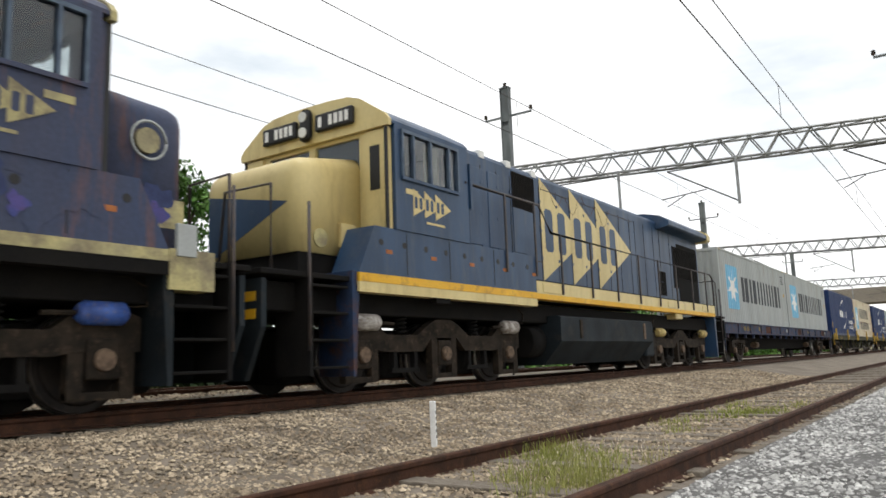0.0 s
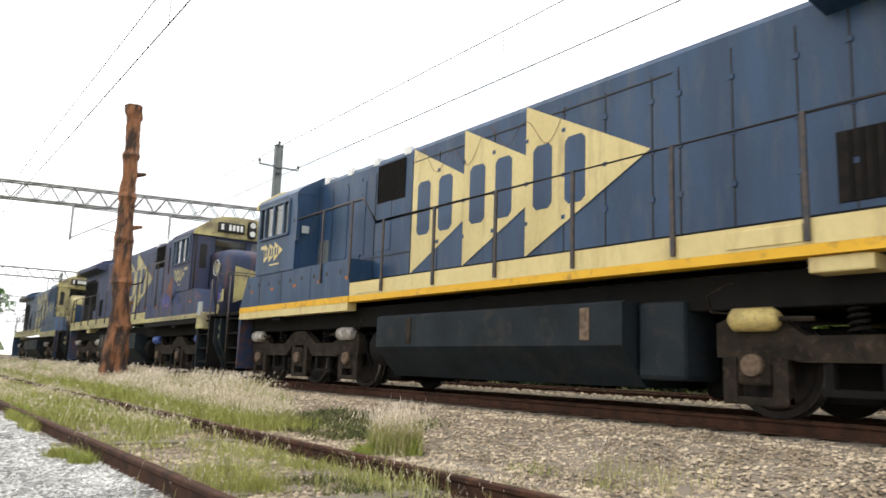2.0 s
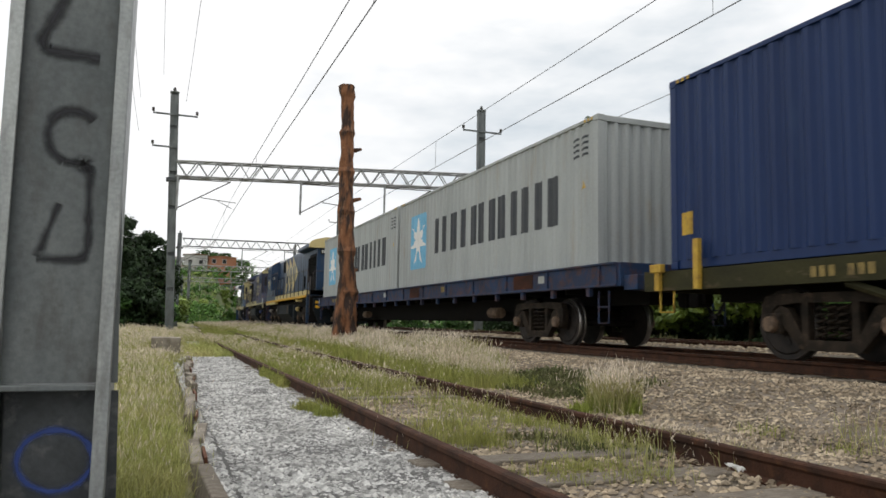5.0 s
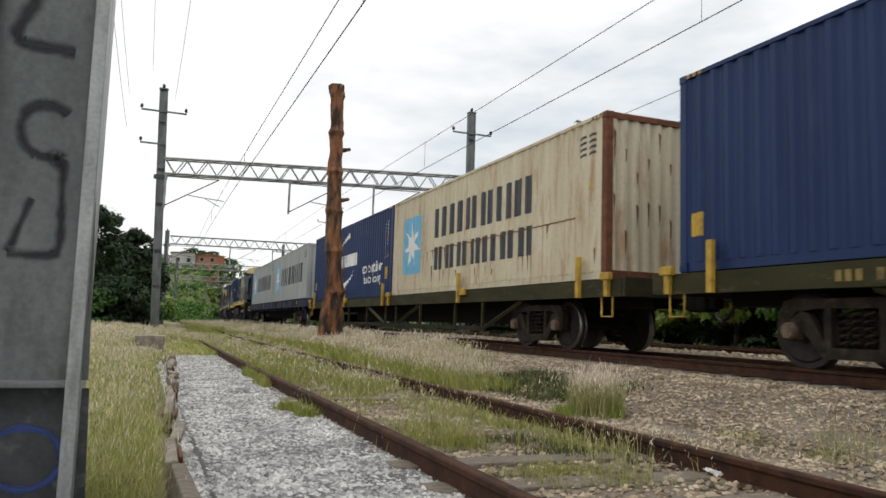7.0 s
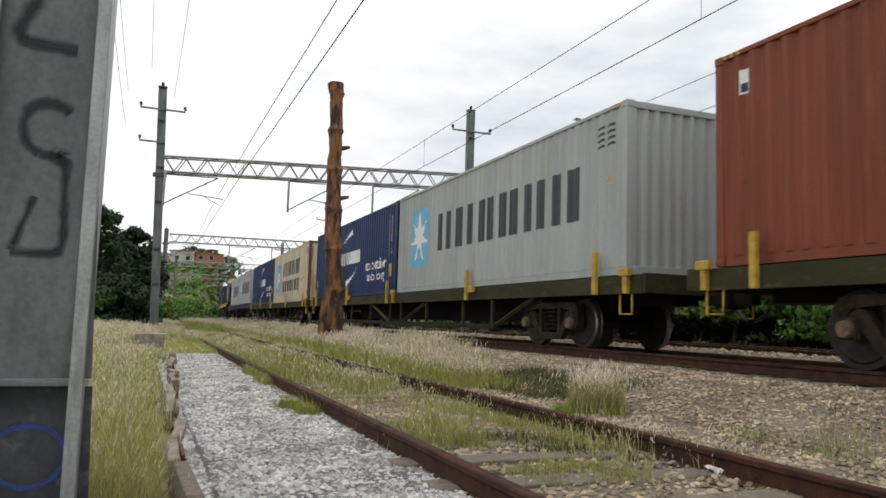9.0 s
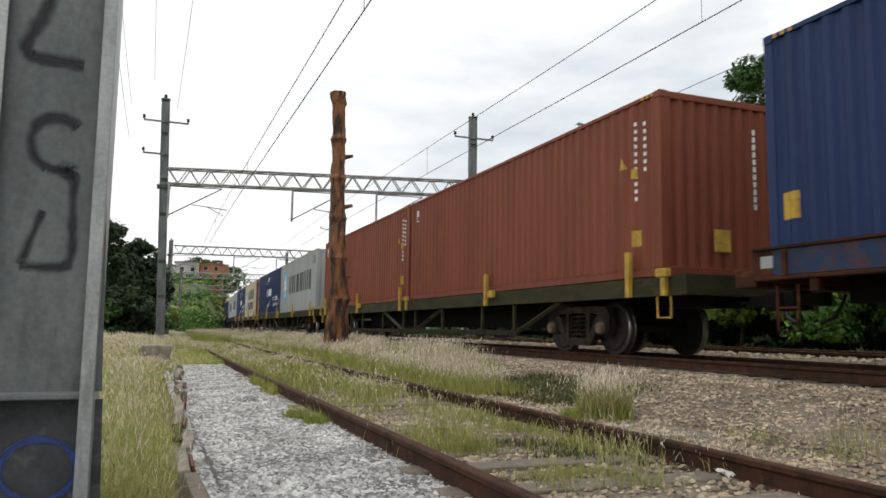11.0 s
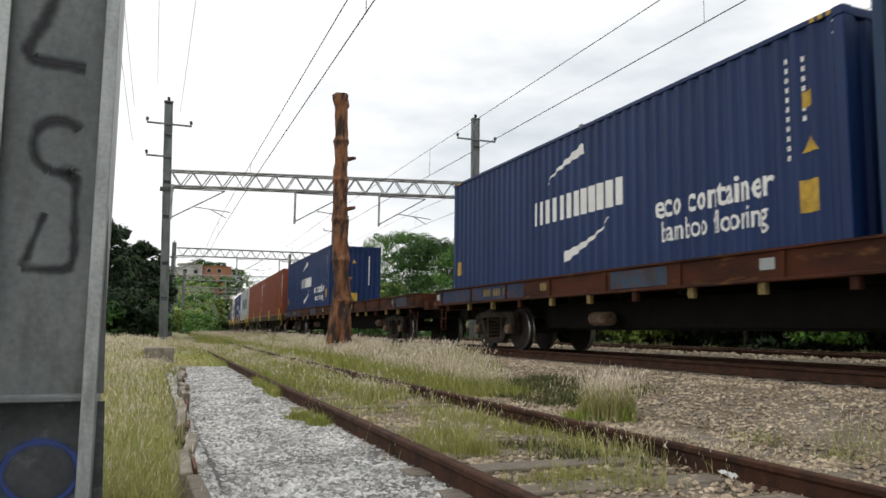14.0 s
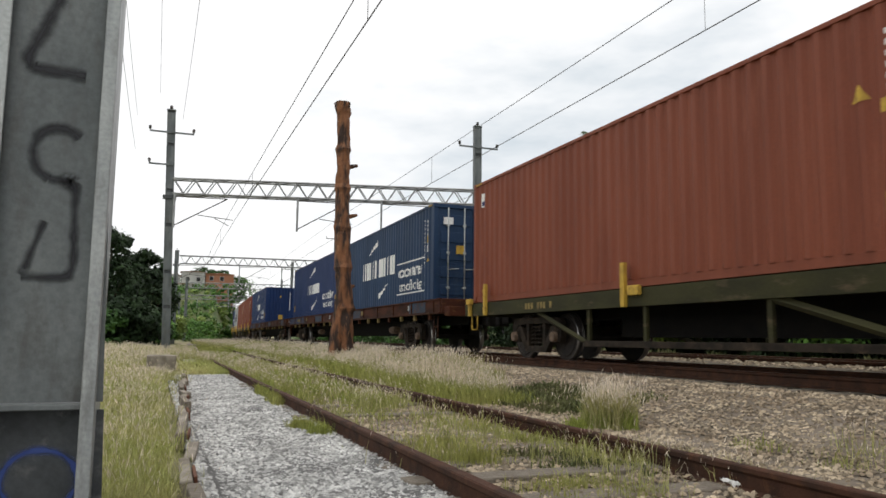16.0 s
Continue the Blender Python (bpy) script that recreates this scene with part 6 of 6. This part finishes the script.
            q[:, 2] = top + np.stack([tilt[:, 0] * l, tilt[:, 1] * l, l], -1)
            q[:, 3] = top + np.stack([-ux * wp + tilt[:, 0] * l * 0.4, -uy * wp + tilt[:, 1] * l * 0.4, l * 0.45], -1)
            PV.append(q.reshape(-1, 3))
            j = pv + np.arange(c) * 4
            PF += [tuple(t) for t in np.stack([j, j + 1, j + 2, j + 3], -1).tolist()]
            pv += c * 4
    ob = tagged(new(name, raw(name, np.concatenate(V).tolist(), F, mat)), label, "grass", kind="stuff")
    if plume:
        part("seed_heads", raw("seed_heads", np.concatenate(PV).tolist(), PF, plume), plume, ob, "pale pinkish seed heads")
    return ob


grass("field_grass", [((0.3, 1.75), (17.1, 23), 4200, (0.10, 0.24), 0), ((-1.6, 0.14), (3.5, 14), 34000, (0.06, 0.20), 0), ((-1.6, 0.12), (3.6, 14), 6000, (0.12, 0.28), 220), ((-4, 0.35), (14, 26), 12000, (0.1, 0.28), 0), ((-9, 0.8), (26, 48), 9000, (0.12, 0.32), 0)], "meadow", "yellow-green grass of the field beside the gravel", 11, width=0.0030, droop=0.75)
grass("field_straw", [((-1.6, 0.08), (3.6, 14), 6000, (0.12, 0.30), 420), ((-4, 0.5), (14, 26), 7500, (0.16, 0.36), 300), ((-9, 1.6), (22, 50), 13000, (0.2, 0.42), 300)], "straw", "dry straw-coloured seeding grass of the field", 12, "plume", width=0.0028, droop=0.6, head=1.25)
grass("verge_grass", [((3.9, 4.5), (9.0, 11), 4200, (0.12, 0.30), 50), ((3.8, 5.2), (11, 14), 5600, (0.16, 0.34), 80), ((3.9, 6.0), (14, 24), 11000, (0.18, 0.36), 190), ((3.8, 6.6), (24, 45), 8000, (0.2, 0.4), 200), ((3.7, 6.6 ), (45, 80), 3500, (0.3, 0.5), 0)], "grass", "green grass on the verge between siding and main line", 13)
grass("verge_plumes", [((4.1, 4.6), (9.4, 11), 1700, (0.26, 0.42), 30), ((4.1, 5.3), (11, 14), 3800, (0.28, 0.46), 70), ((4.4, 6.2), (14, 24), 7600, (0.30, 0.48), 150), ((4.0, 6.6), (24, 45), 6000, (0.30, 0.48), 160), ((3.6, 6.6), (45, 85), 3500, (0.4, 0.6), 0)], "straw", "pale seeding grass on the verge", 14, "plume")
grass("grass_clump", [((4.12, 4.38), (6.2, 6.6), 1300, (0.16, 0.34), 14)], "grass", "green clump on the ballast slope", 15)
grass("grass_clump", [((4.12, 4.42), (6.2, 6.65), 800, (0.34, 0.54), 14), ((4.5, 4.9), (3.2, 4.2), 50, (0.2, 0.38), 6)], "straw", "pale feathery clump on the ballast slope", 16, "plume")
grass("weed_tufts", [((3.8, 4.1), (6.3, 6.6), 300, (0.10, 0.2), 5), ((4.4, 5.0), (3.5, 5.0), 150, (0.05, 0.15), 7), ((1.25, 1.5), (6.6, 7.2), 450, (0.10, 0.2), 6), ((1.45, 1.6), (9.5, 11.5), 600, (0.12, 0.25), 9),
                   ((2.0, 2.7), (3.5, 4.1), 420, (0.06, 0.16), 7), ((1.8, 2.3), (4.7, 5.6), 420, (0.10, 0.26), 6), ((1.75, 3.1), (5.6, 9), 950, (0.06, 0.2), 18), ((2.9, 3.2), (4.4, 6.0), 500, (0.06, 0.18), 10),
                   ((1.75, 3.2), (9, 16), 3400, (0.08, 0.24), 60), ((1.6, 3.9), (16, 30), 3600, (0.08, 0.22), 90), ((0.9, 4.2), (30, 60), 4200, (0.1, 0.28), 0),
                   ((2.3, 3.2), (-6.5, -4.6), 600, (0.08, 0.26), 10), ((2.2, 3.2), (-13, -8), 420, (0.08, 0.2), 10), ((2.0, 2.5), (-5.2, -4.0), 240, (0.06, 0.2), 6)], "grass", "green and yellow tufts growing between the siding's rails", 17)
grass("dry_tufts", [((1.7, 3.2), (3.6, 9), 420, (0.14, 0.34), 24), ((1.75, 3.4), (9, 18), 1500, (0.14, 0.3), 50), ((1.6, 4.0), (18, 34), 2000, (0.14, 0.28), 70), ((2.2, 3.0), (-6, -4.2), 160, (0.1, 0.3), 6), ((3.2, 3.5), (3.4, 5.2), 160, (0.12, 0.26), 8)], "straw", "dry seeding tufts between the siding's rails", 18, "plume")
grass("low_weeds", [((4.3, 5.6), (7.6, 10.2), 4200, (0.03, 0.13), 60), ((2.5, 3.2), (4.3, 5.2), 500, (0.03, 0.12), 8)], "weed", "low dark green weeds creeping over the ballast", 19, width=0.012)
grass("far_verge", [((15.2, 19.5), (-20, 40), 12000, (0.08, 0.30), 260)], "weed", "rough green verge behind the main lines", 20, width=0.014)


# ---- trees ----
def leaves(centres, radii, count, size, seed):
    """Folded leaves set thickly on the shells of many clumps."""
    r = np.random.default_rng(seed)
    k = r.integers(0, len(centres), count)
    d = r.normal(0, 1, (count, 3))
    d /= np.linalg.norm(d, axis=1)[:, None]
    rad = radii[k] * np.cbrt(r.uniform(0.25, 1.0, count))
    c = centres[k] + d * rad[:, None] * np.array((1, 1, 0.8))
    face = d + np.array((0, 0, 0.55)) + r.normal(0, 0.42, (count, 3))
    face /= np.linalg.norm(face, axis=1)[:, None]
    u = r.normal(0, 1, (count, 3))
    u[:, 2] -= 0.6
    u -= (u * face).sum(1)[:, None] * face
    u /= np.maximum(np.linalg.norm(u, axis=1), 1e-6)[:, None]
    w = np.cross(u, face)
    w /= np.maximum(np.linalg.norm(w, axis=1), 1e-6)[:, None]
    s = r.uniform(0.7, 1.3, count)[:, None] * size
    n = np.cross(u, w)
    p = np.stack([c - u * s * 0.5, c + w * s * 0.28 + n * s * 0.06, c + u * s * 0.5, c - w * s * 0.28 + n * s * 0.06], 1).reshape(-1, 3)
    i = np.arange(count) * 4
    f = np.concatenate([np.stack([i, i + 1, i + 2], -1), np.stack([i, i + 2, i + 3], -1)])
    return p.tolist(), f.tolist()


def tree(x, y, height, radius, mat, seed, label, count=5200, size=0.30, low=0.25):
    r = random.Random(seed)
    t = tagged(new("tree"), label, "tree", "trees beside the railway")
    t.matrix_basis = pose(x, y, ground_z(x, y))
    bm = bmesh.new()
    fork = height * max(0.18, low)
    rod(bm, (0, 0, -0.2), (0.1, 0.05, fork), 0.05 * height * 0.45, 9, 0.03 * height * 0.45)
    cs, rs = [], []
    n = 120
    for k in range(n):
        a, q = r.uniform(0, 2 * math.pi), math.sqrt(r.random())
        z = low * height + (1 - low) * height * r.random() ** 0.85
        k2 = (z / height - low) / (1 - low)
        wide = radius * r.uniform(0.85, 1.12) * (0.55 + 0.75 * math.sin(math.pi * min(1, 0.18 + 0.80 * k2))) * q
        rr = r.choice((r.uniform(0.08, 0.14), r.uniform(0.14, 0.27))) * radius + 0.22
        cs.append((math.cos(a) * wide, math.sin(a) * wide, min(z, height - rr * 0.7)))
        rs.append(rr)
        if k % 7 == 0:
            rod(bm, (0.1, 0.05, fork * r.uniform(0.7, 1.0)), cs[-1], 0.07, 5, 0.02)
    part("trunk", bm, "bark", t, "brown trunk with limbs")
    v, f = leaves(np.array(cs), np.array(rs), count, size, seed)
    part("crown", raw("crown", v, f, mat), mat, t, "leafy uneven crown")
    return t


DARK, MID, BRIGHT = "leafy dark green tree behind the tracks", "leafy mid-green tree behind the tracks", "bushy bright green tree behind the tracks"
for k, (x, y, h, r, m, lab, low) in enumerate([
        (23.6, 21.0, 11.9, 3.9, "leaf_dark", DARK, 0.12), (23.8, 15.0, 11.4, 4.2, "leaf_dark", DARK, 0.12), (21.0, 11.5, 9.0, 3.6, "leaf_dark", DARK, 0.1), (24.5, 8.0, 9.0, 3.8, "leaf_dark", DARK, 0.1),
        (23.0, 27.0, 9.8, 2.3, "leaf_dark", DARK, 0.08), (19.3, 20.6, 5.5, 2.0, "leaf_light", BRIGHT, 0.08), (20.5, 5.0, 8.4, 3.4, "leaf_mid", MID, 0.08), (21.5, -1.0, 7.4, 3.2, "leaf_mid", MID, 0.06),
        (21.0, -7.0, 7.2, 3.0, "leaf_dark", DARK, 0.06), (21.5, -13.5, 7.3, 2.7, "leaf_mid", MID, 0.06), (21.0, 30.6, 8.0, 2.4, "leaf_mid", MID, 0.06), (21.5, 34.6, 8.6, 3.0, "leaf_dark", DARK, 0.06),
        (22.5, 40.5, 9.5, 3.4, "leaf_mid", MID, 0.06), (24.5, 46.0, 7.2, 3.2, "leaf_dark", DARK, 0.06), (27.0, 84.0, 12.4, 4.6, "leaf_mid", MID, 0.05), (26.0, 72.0, 10.4, 3.8, "leaf_dark", DARK, 0.05), (28.5, 64.0, 9.2, 3.8, "leaf_mid", MID, 0.05), (24.0, 79.0, 6.0, 2.6, "leaf_light", BRIGHT, 0.05), (27.0, 54.0, 7.6, 3.6, "leaf_mid", MID, 0.06), (19.0, 16.0, 3.6, 1.8, "leaf_mid", MID, 0.05), (19.2, 9.0, 3.4, 1.8, "leaf_light", BRIGHT, 0.05), (18.8, 25.2, 3.2, 1.7, "leaf_light", BRIGHT, 0.05)]):
    tree(x, y, h, r, m, 40 + k, lab, 26000 if h > 6 else 9000, 0.30 if m == "leaf_light" else 0.20)
LEFT = "dense dark green tree beyond the grass field"
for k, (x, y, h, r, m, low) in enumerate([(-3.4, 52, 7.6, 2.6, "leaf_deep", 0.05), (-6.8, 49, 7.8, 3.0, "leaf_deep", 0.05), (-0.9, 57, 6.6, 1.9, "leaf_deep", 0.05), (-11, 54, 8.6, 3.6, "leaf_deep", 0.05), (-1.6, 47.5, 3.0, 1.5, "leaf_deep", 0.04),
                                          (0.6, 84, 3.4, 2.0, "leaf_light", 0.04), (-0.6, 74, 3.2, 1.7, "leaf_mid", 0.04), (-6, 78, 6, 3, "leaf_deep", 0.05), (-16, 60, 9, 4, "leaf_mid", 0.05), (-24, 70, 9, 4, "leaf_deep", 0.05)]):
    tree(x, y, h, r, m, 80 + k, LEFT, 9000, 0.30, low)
BEHIND = "distant green tree beside the line"
for k, (x, y, h, r, m) in enumerate([(22, -110, 8, 4, "leaf_dark"), (27, -100, 7, 4, "leaf_mid"), (20, -128, 9, 4, "leaf_dark"), (-4, -140, 9, 4, "leaf_mid"), (30, -120, 9, 4, "leaf_dark"), (24, -60, 5, 3, "leaf_mid"), (23, -35, 4.5, 2.8, "leaf_dark"), (24, -80, 5, 3, "leaf_mid")]):
    tree(x, y, h, r, m, 120 + k, BEHIND, 2200, 0.5, 0.05)


def palm(x, y, top):
    t = tagged(new("palm_tree"), "tall palm with drooping feathery fronds behind the trees", "palm")
    t.matrix_basis = pose(x, y, 0.05)
    bm = bmesh.new()
    for k in range(12):
        rod(bm, (0.02 * k, 0, top * k / 12), (0.02 * (k + 1), 0, top * (k + 1) / 12), 0.14, 9, 0.125)
    part("trunk", bm, "bark", t, "slender ringed trunk")
    r = random.Random(5)
    for k in range(14):
        a, rise, length = k * 2.4, r.uniform(-0.25, 1.0), r.uniform(2.5, 3.5)
        bm = bmesh.new()
        pts = []
        for i in range(15):
            q = i / 14
            out = length * q * (1.0 - 0.35 * max(0.0, rise))
            pts.append(Vector((math.cos(a) * out, math.sin(a) * out, top + rise * 2.9 * q - (1.0 + 0.35 * rise) * q * q)))
        pipe(bm, pts, 0.018, 4)
        side = Vector((-math.sin(a), math.cos(a), 0))
        for i in range(2, 15):
            for s in (-1, 1):
                for j in range(3):
                    b0 = pts[i].lerp(pts[i - 1], j * 0.33)
                    d = (pts[i] - pts[i - 1]).normalized()
                    tip = b0 + side * s * 0.36 * (1.15 - i / 15) + d * 0.26 - Vector((0, 0, 0.50 * (1.2 - i / 18)))
                    bm.faces.new([bm.verts.new(b0 - d * 0.04), bm.verts.new(b0 + d * 0.04), bm.verts.new(tip)])
        part("frond", bm, "leaf_palm", t)


palm(23.4, 34.8, 10.8)


# ---- the hill with houses, and the overpass far behind ----
def hill_z(x, y):
    k = max(0.0, min(1.0, (y - 118 - 0.15 * abs(x - 10)) / 90))
    return 0.2 + 15.5 * k * k * (3 - 2 * k) * (0.75 + 0.35 * noise.noise((x * 0.018, y * 0.014, 1.0))) + 0.5 * noise.noise((x * 0.11, y * 0.11, 4.0))


xs, ys = steps(-165, -1, 44), steps(112, 300, 34)
verts = [(x + 5.5 + bend(y), y, hill_z(x + 5.5 + bend(y), y) * min(1.0, 0.06 - x / 5) - 0.3) for y in ys for x in xs]
w = len(xs)
tagged(new("hill", raw("hill", verts, [(j * w + i, j * w + i + 1, (j + 1) * w + i + 1, (j + 1) * w + i) for j in range(len(ys) - 1) for i in range(w - 1)], "hill")), "green and dry grassy hillside", "hill", kind="structure")
xs = steps(16, 200, 40)
verts = [(x + bend(y), y, hill_z(x + bend(y), y) * 0.8 * min(1.0, (x - 16) / 14) - 0.3) for y in ys for x in xs]
w = len(xs)
tagged(new("hill", raw("hill", verts, [(j * w + i, j * w + i + 1, (j + 1) * w + i + 1, (j + 1) * w + i) for j in range(len(ys) - 1) for i in range(w - 1)], "hill")), "green wooded hillside", "hill", kind="structure")


def house(x, y, z, wide, deep, high, wall, label, roof="roof_tile", pitch=0.06):
    hs = tagged(new("house"), label, "house", "houses on the hill")
    hs.matrix_basis = pose(x, y, z)
    part("wall", one(-wide / 2, wide / 2, -deep / 2, deep / 2, -7.0, high), wall, hs)
    bm = bmesh.new()
    prism(bm, [(-wide / 2 - 0.4, high + 0.004), (wide / 2 + 0.4, high + 0.004), (0, high + wide * pitch)], -deep / 2 - 0.4, deep / 2 + 0.4, "y")
    part("roof", bm, roof, hs)
    for i in range(int(wide / 2.6)):
        for lv in range(max(1, int(high / 3))):
            xx = -wide / 2 + 1.4 + i * 2.6
            wd = part("window", one(xx - 0.55, xx + 0.55, -deep / 2 - 0.06, -deep / 2 - 0.004, 0.9 + lv * 3, 2.1 + lv * 3), "wall_white", hs)
            part("pane", one(xx - 0.45, xx + 0.45, -deep / 2 - 0.07, -deep / 2 - 0.061, 1.0 + lv * 3, 2.0 + lv * 3), "black", wd)


for x, y, z, wd, hg, wall, lab in ((15.1, 206, 14.2, 7.0, 2.7, "wall_brick", "orange-brick house on the hillside"), (8.4, 203, 13.6, 5.6, 3.4, "wall_white", "white house on the hillside beside the brick one"), (2.6, 207, 13.4, 5.4, 3.0, "wall_white", "white house on the hillside"),
                                   (18.6, 228, 15.4, 5, 1.8, "wall_white", "white house half hidden by trees"), (5.4, 190, 10.6, 4.4, 2.4, "wall_white", "small white house low on the slope")):
    house(x, y, z, wd, 6, hg, wall, lab, "wall_brick" if wall == "wall_brick" else "roof_tile", 0.03)
for k, (x, y, h, r, m) in enumerate([(12.0, 216, 8.5, 3.6, "leaf_dark"), (16, 222, 8.4, 3.6, "leaf_dark"), (8, 216, 6.0, 3, "leaf_mid"), (21, 236, 8.0, 4, "leaf_dark"), (24, 242, 8, 4, "leaf_mid"), (0, 170, 6, 3.4, "leaf_mid"), (-8, 165, 7, 4, "leaf_dark"), (-14, 180, 7, 4, "leaf_mid"), (54, 190, 9, 4, "leaf_mid"), (56, 215, 10, 5, "leaf_dark"), (-2, 136, 4.5, 2.6, "leaf_mid")]):
    t = tree(x, y, h, r, m, 160 + k, "tree on the distant hillside", 1800, 0.6, 0.05)
    off = x - bend(y)
    t.location.z = 11.2 if 210 < y < 245 and x < 30 else hill_z(x, y) * (min(1.0, 0.06 + (5.5 - off) / 5) if off < 4.5 else 0.0 if off < 16 else 0.8 * min(1.0, (off - 16) / 14)) - 0.3
op = tagged(new("overpass"), "dark concrete road overpass far down the line", "bridge")
part("deck", one(-40, 70, -158, -150, 8.6, 10.2), "concrete", op)
part("parapet", one(-40, 70, -150.4, -150, 10.204, 11.2), "concrete", op)
for x in (-14, 18, 34, 50):
    part("pier", one(x - 0.6, x + 0.6, -157, -151, -0.2, 8.596), "concrete", op)


def undergrowth(name, xs, ys, high, clumps, count, size, mat, label, seed):
    """Dense bushes along the fence line, as one mass of leaves."""
    r = np.random.default_rng(seed)
    c = np.stack([r.uniform(*xs, clumps), r.uniform(*ys, clumps), r.uniform(0.0, 1.0, clumps) ** 1.3 * high], -1)
    c[:, 0] += np.array([bend(y) for y in c[:, 1]])
    v, f = leaves(c, r.uniform(0.4, 0.85, clumps), count, size, seed)
    return tagged(new(name, raw(name, v, f, mat)), label, "bushes", kind="stuff")


# Shade behind the wagons is put into these bushes by the darkest leaf colour.
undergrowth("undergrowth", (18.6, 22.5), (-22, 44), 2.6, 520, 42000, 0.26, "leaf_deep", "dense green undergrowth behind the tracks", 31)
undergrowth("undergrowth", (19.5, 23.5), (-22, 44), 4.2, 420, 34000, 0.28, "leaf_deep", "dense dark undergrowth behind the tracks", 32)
# Leaf mass added at the back to block sky between the crowns.
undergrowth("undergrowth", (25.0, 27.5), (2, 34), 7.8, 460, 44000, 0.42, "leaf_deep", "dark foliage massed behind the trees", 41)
undergrowth("undergrowth", (19.5, 24), (-150, -22), 2.4, 500, 20000, 0.42, "leaf_mid", "green scrub along the line", 33)
undergrowth("undergrowth", (19.5, 26), (44, 150), 3.4, 520, 22000, 0.42, "leaf_dark", "green scrub along the curve", 34)
undergrowth("undergrowth", (-12, -1.8), (44, 56), 2.2, 200, 13000, 0.30, "leaf_dark", "green bushes at the field's end", 35)
undergrowth("undergrowth", (-11, -2.2), (60, 112), 1.5, 330, 14000, 0.42, "leaf_mid", "green bushes beside the curve", 36)
undergrowth("undergrowth", (0.2, 4.4), (112, 285), 3.0, 480, 18000, 0.42, "leaf_mid", "green bushes at the foot of the hill", 37)


def hillside(xs, ys, high, clumps, count, size, mat, label, seed):
    """Scrub scattered over the slope."""
    r = np.random.default_rng(seed)
    c = []
    for i in range(clumps):
        x, y = r.uniform(*xs), r.uniform(*ys)
        off = x - bend(y)
        if off < 4.2:
            c.append((x, y, hill_z(x, y) * min(1.0, 0.06 + (5.5 - off) / 5) - 0.3 + r.uniform(0, high)))
    v, f = leaves(np.array(c), r.uniform(0.5, 1.3, len(c)), count, size, seed)
    return tagged(new("undergrowth", raw("undergrowth", v, f, mat)), label, "bushes", kind="stuff")


hillside((-16, 18), (122, 196), 1.2, 260, 12000, 0.55, "leaf_mid", "scattered green scrub on the hillside", 38)
hillside((-10, 22), (125, 196), 0.8, 160, 6000, 0.5, "leaf_light", "pale green scrub on the hillside", 39)
undergrowth("undergrowth", (-16, 6.3), (195, 201), 14.0, 520, 32000, 0.55, "leaf_mid", "trees and bushes below the hillside houses", 40)
undergrowth("undergrowth", (-8, 5.0), (186, 192), 9.0, 200, 12000, 0.55, "leaf_light", "pale green bushes lower on the slope", 42)


motions()
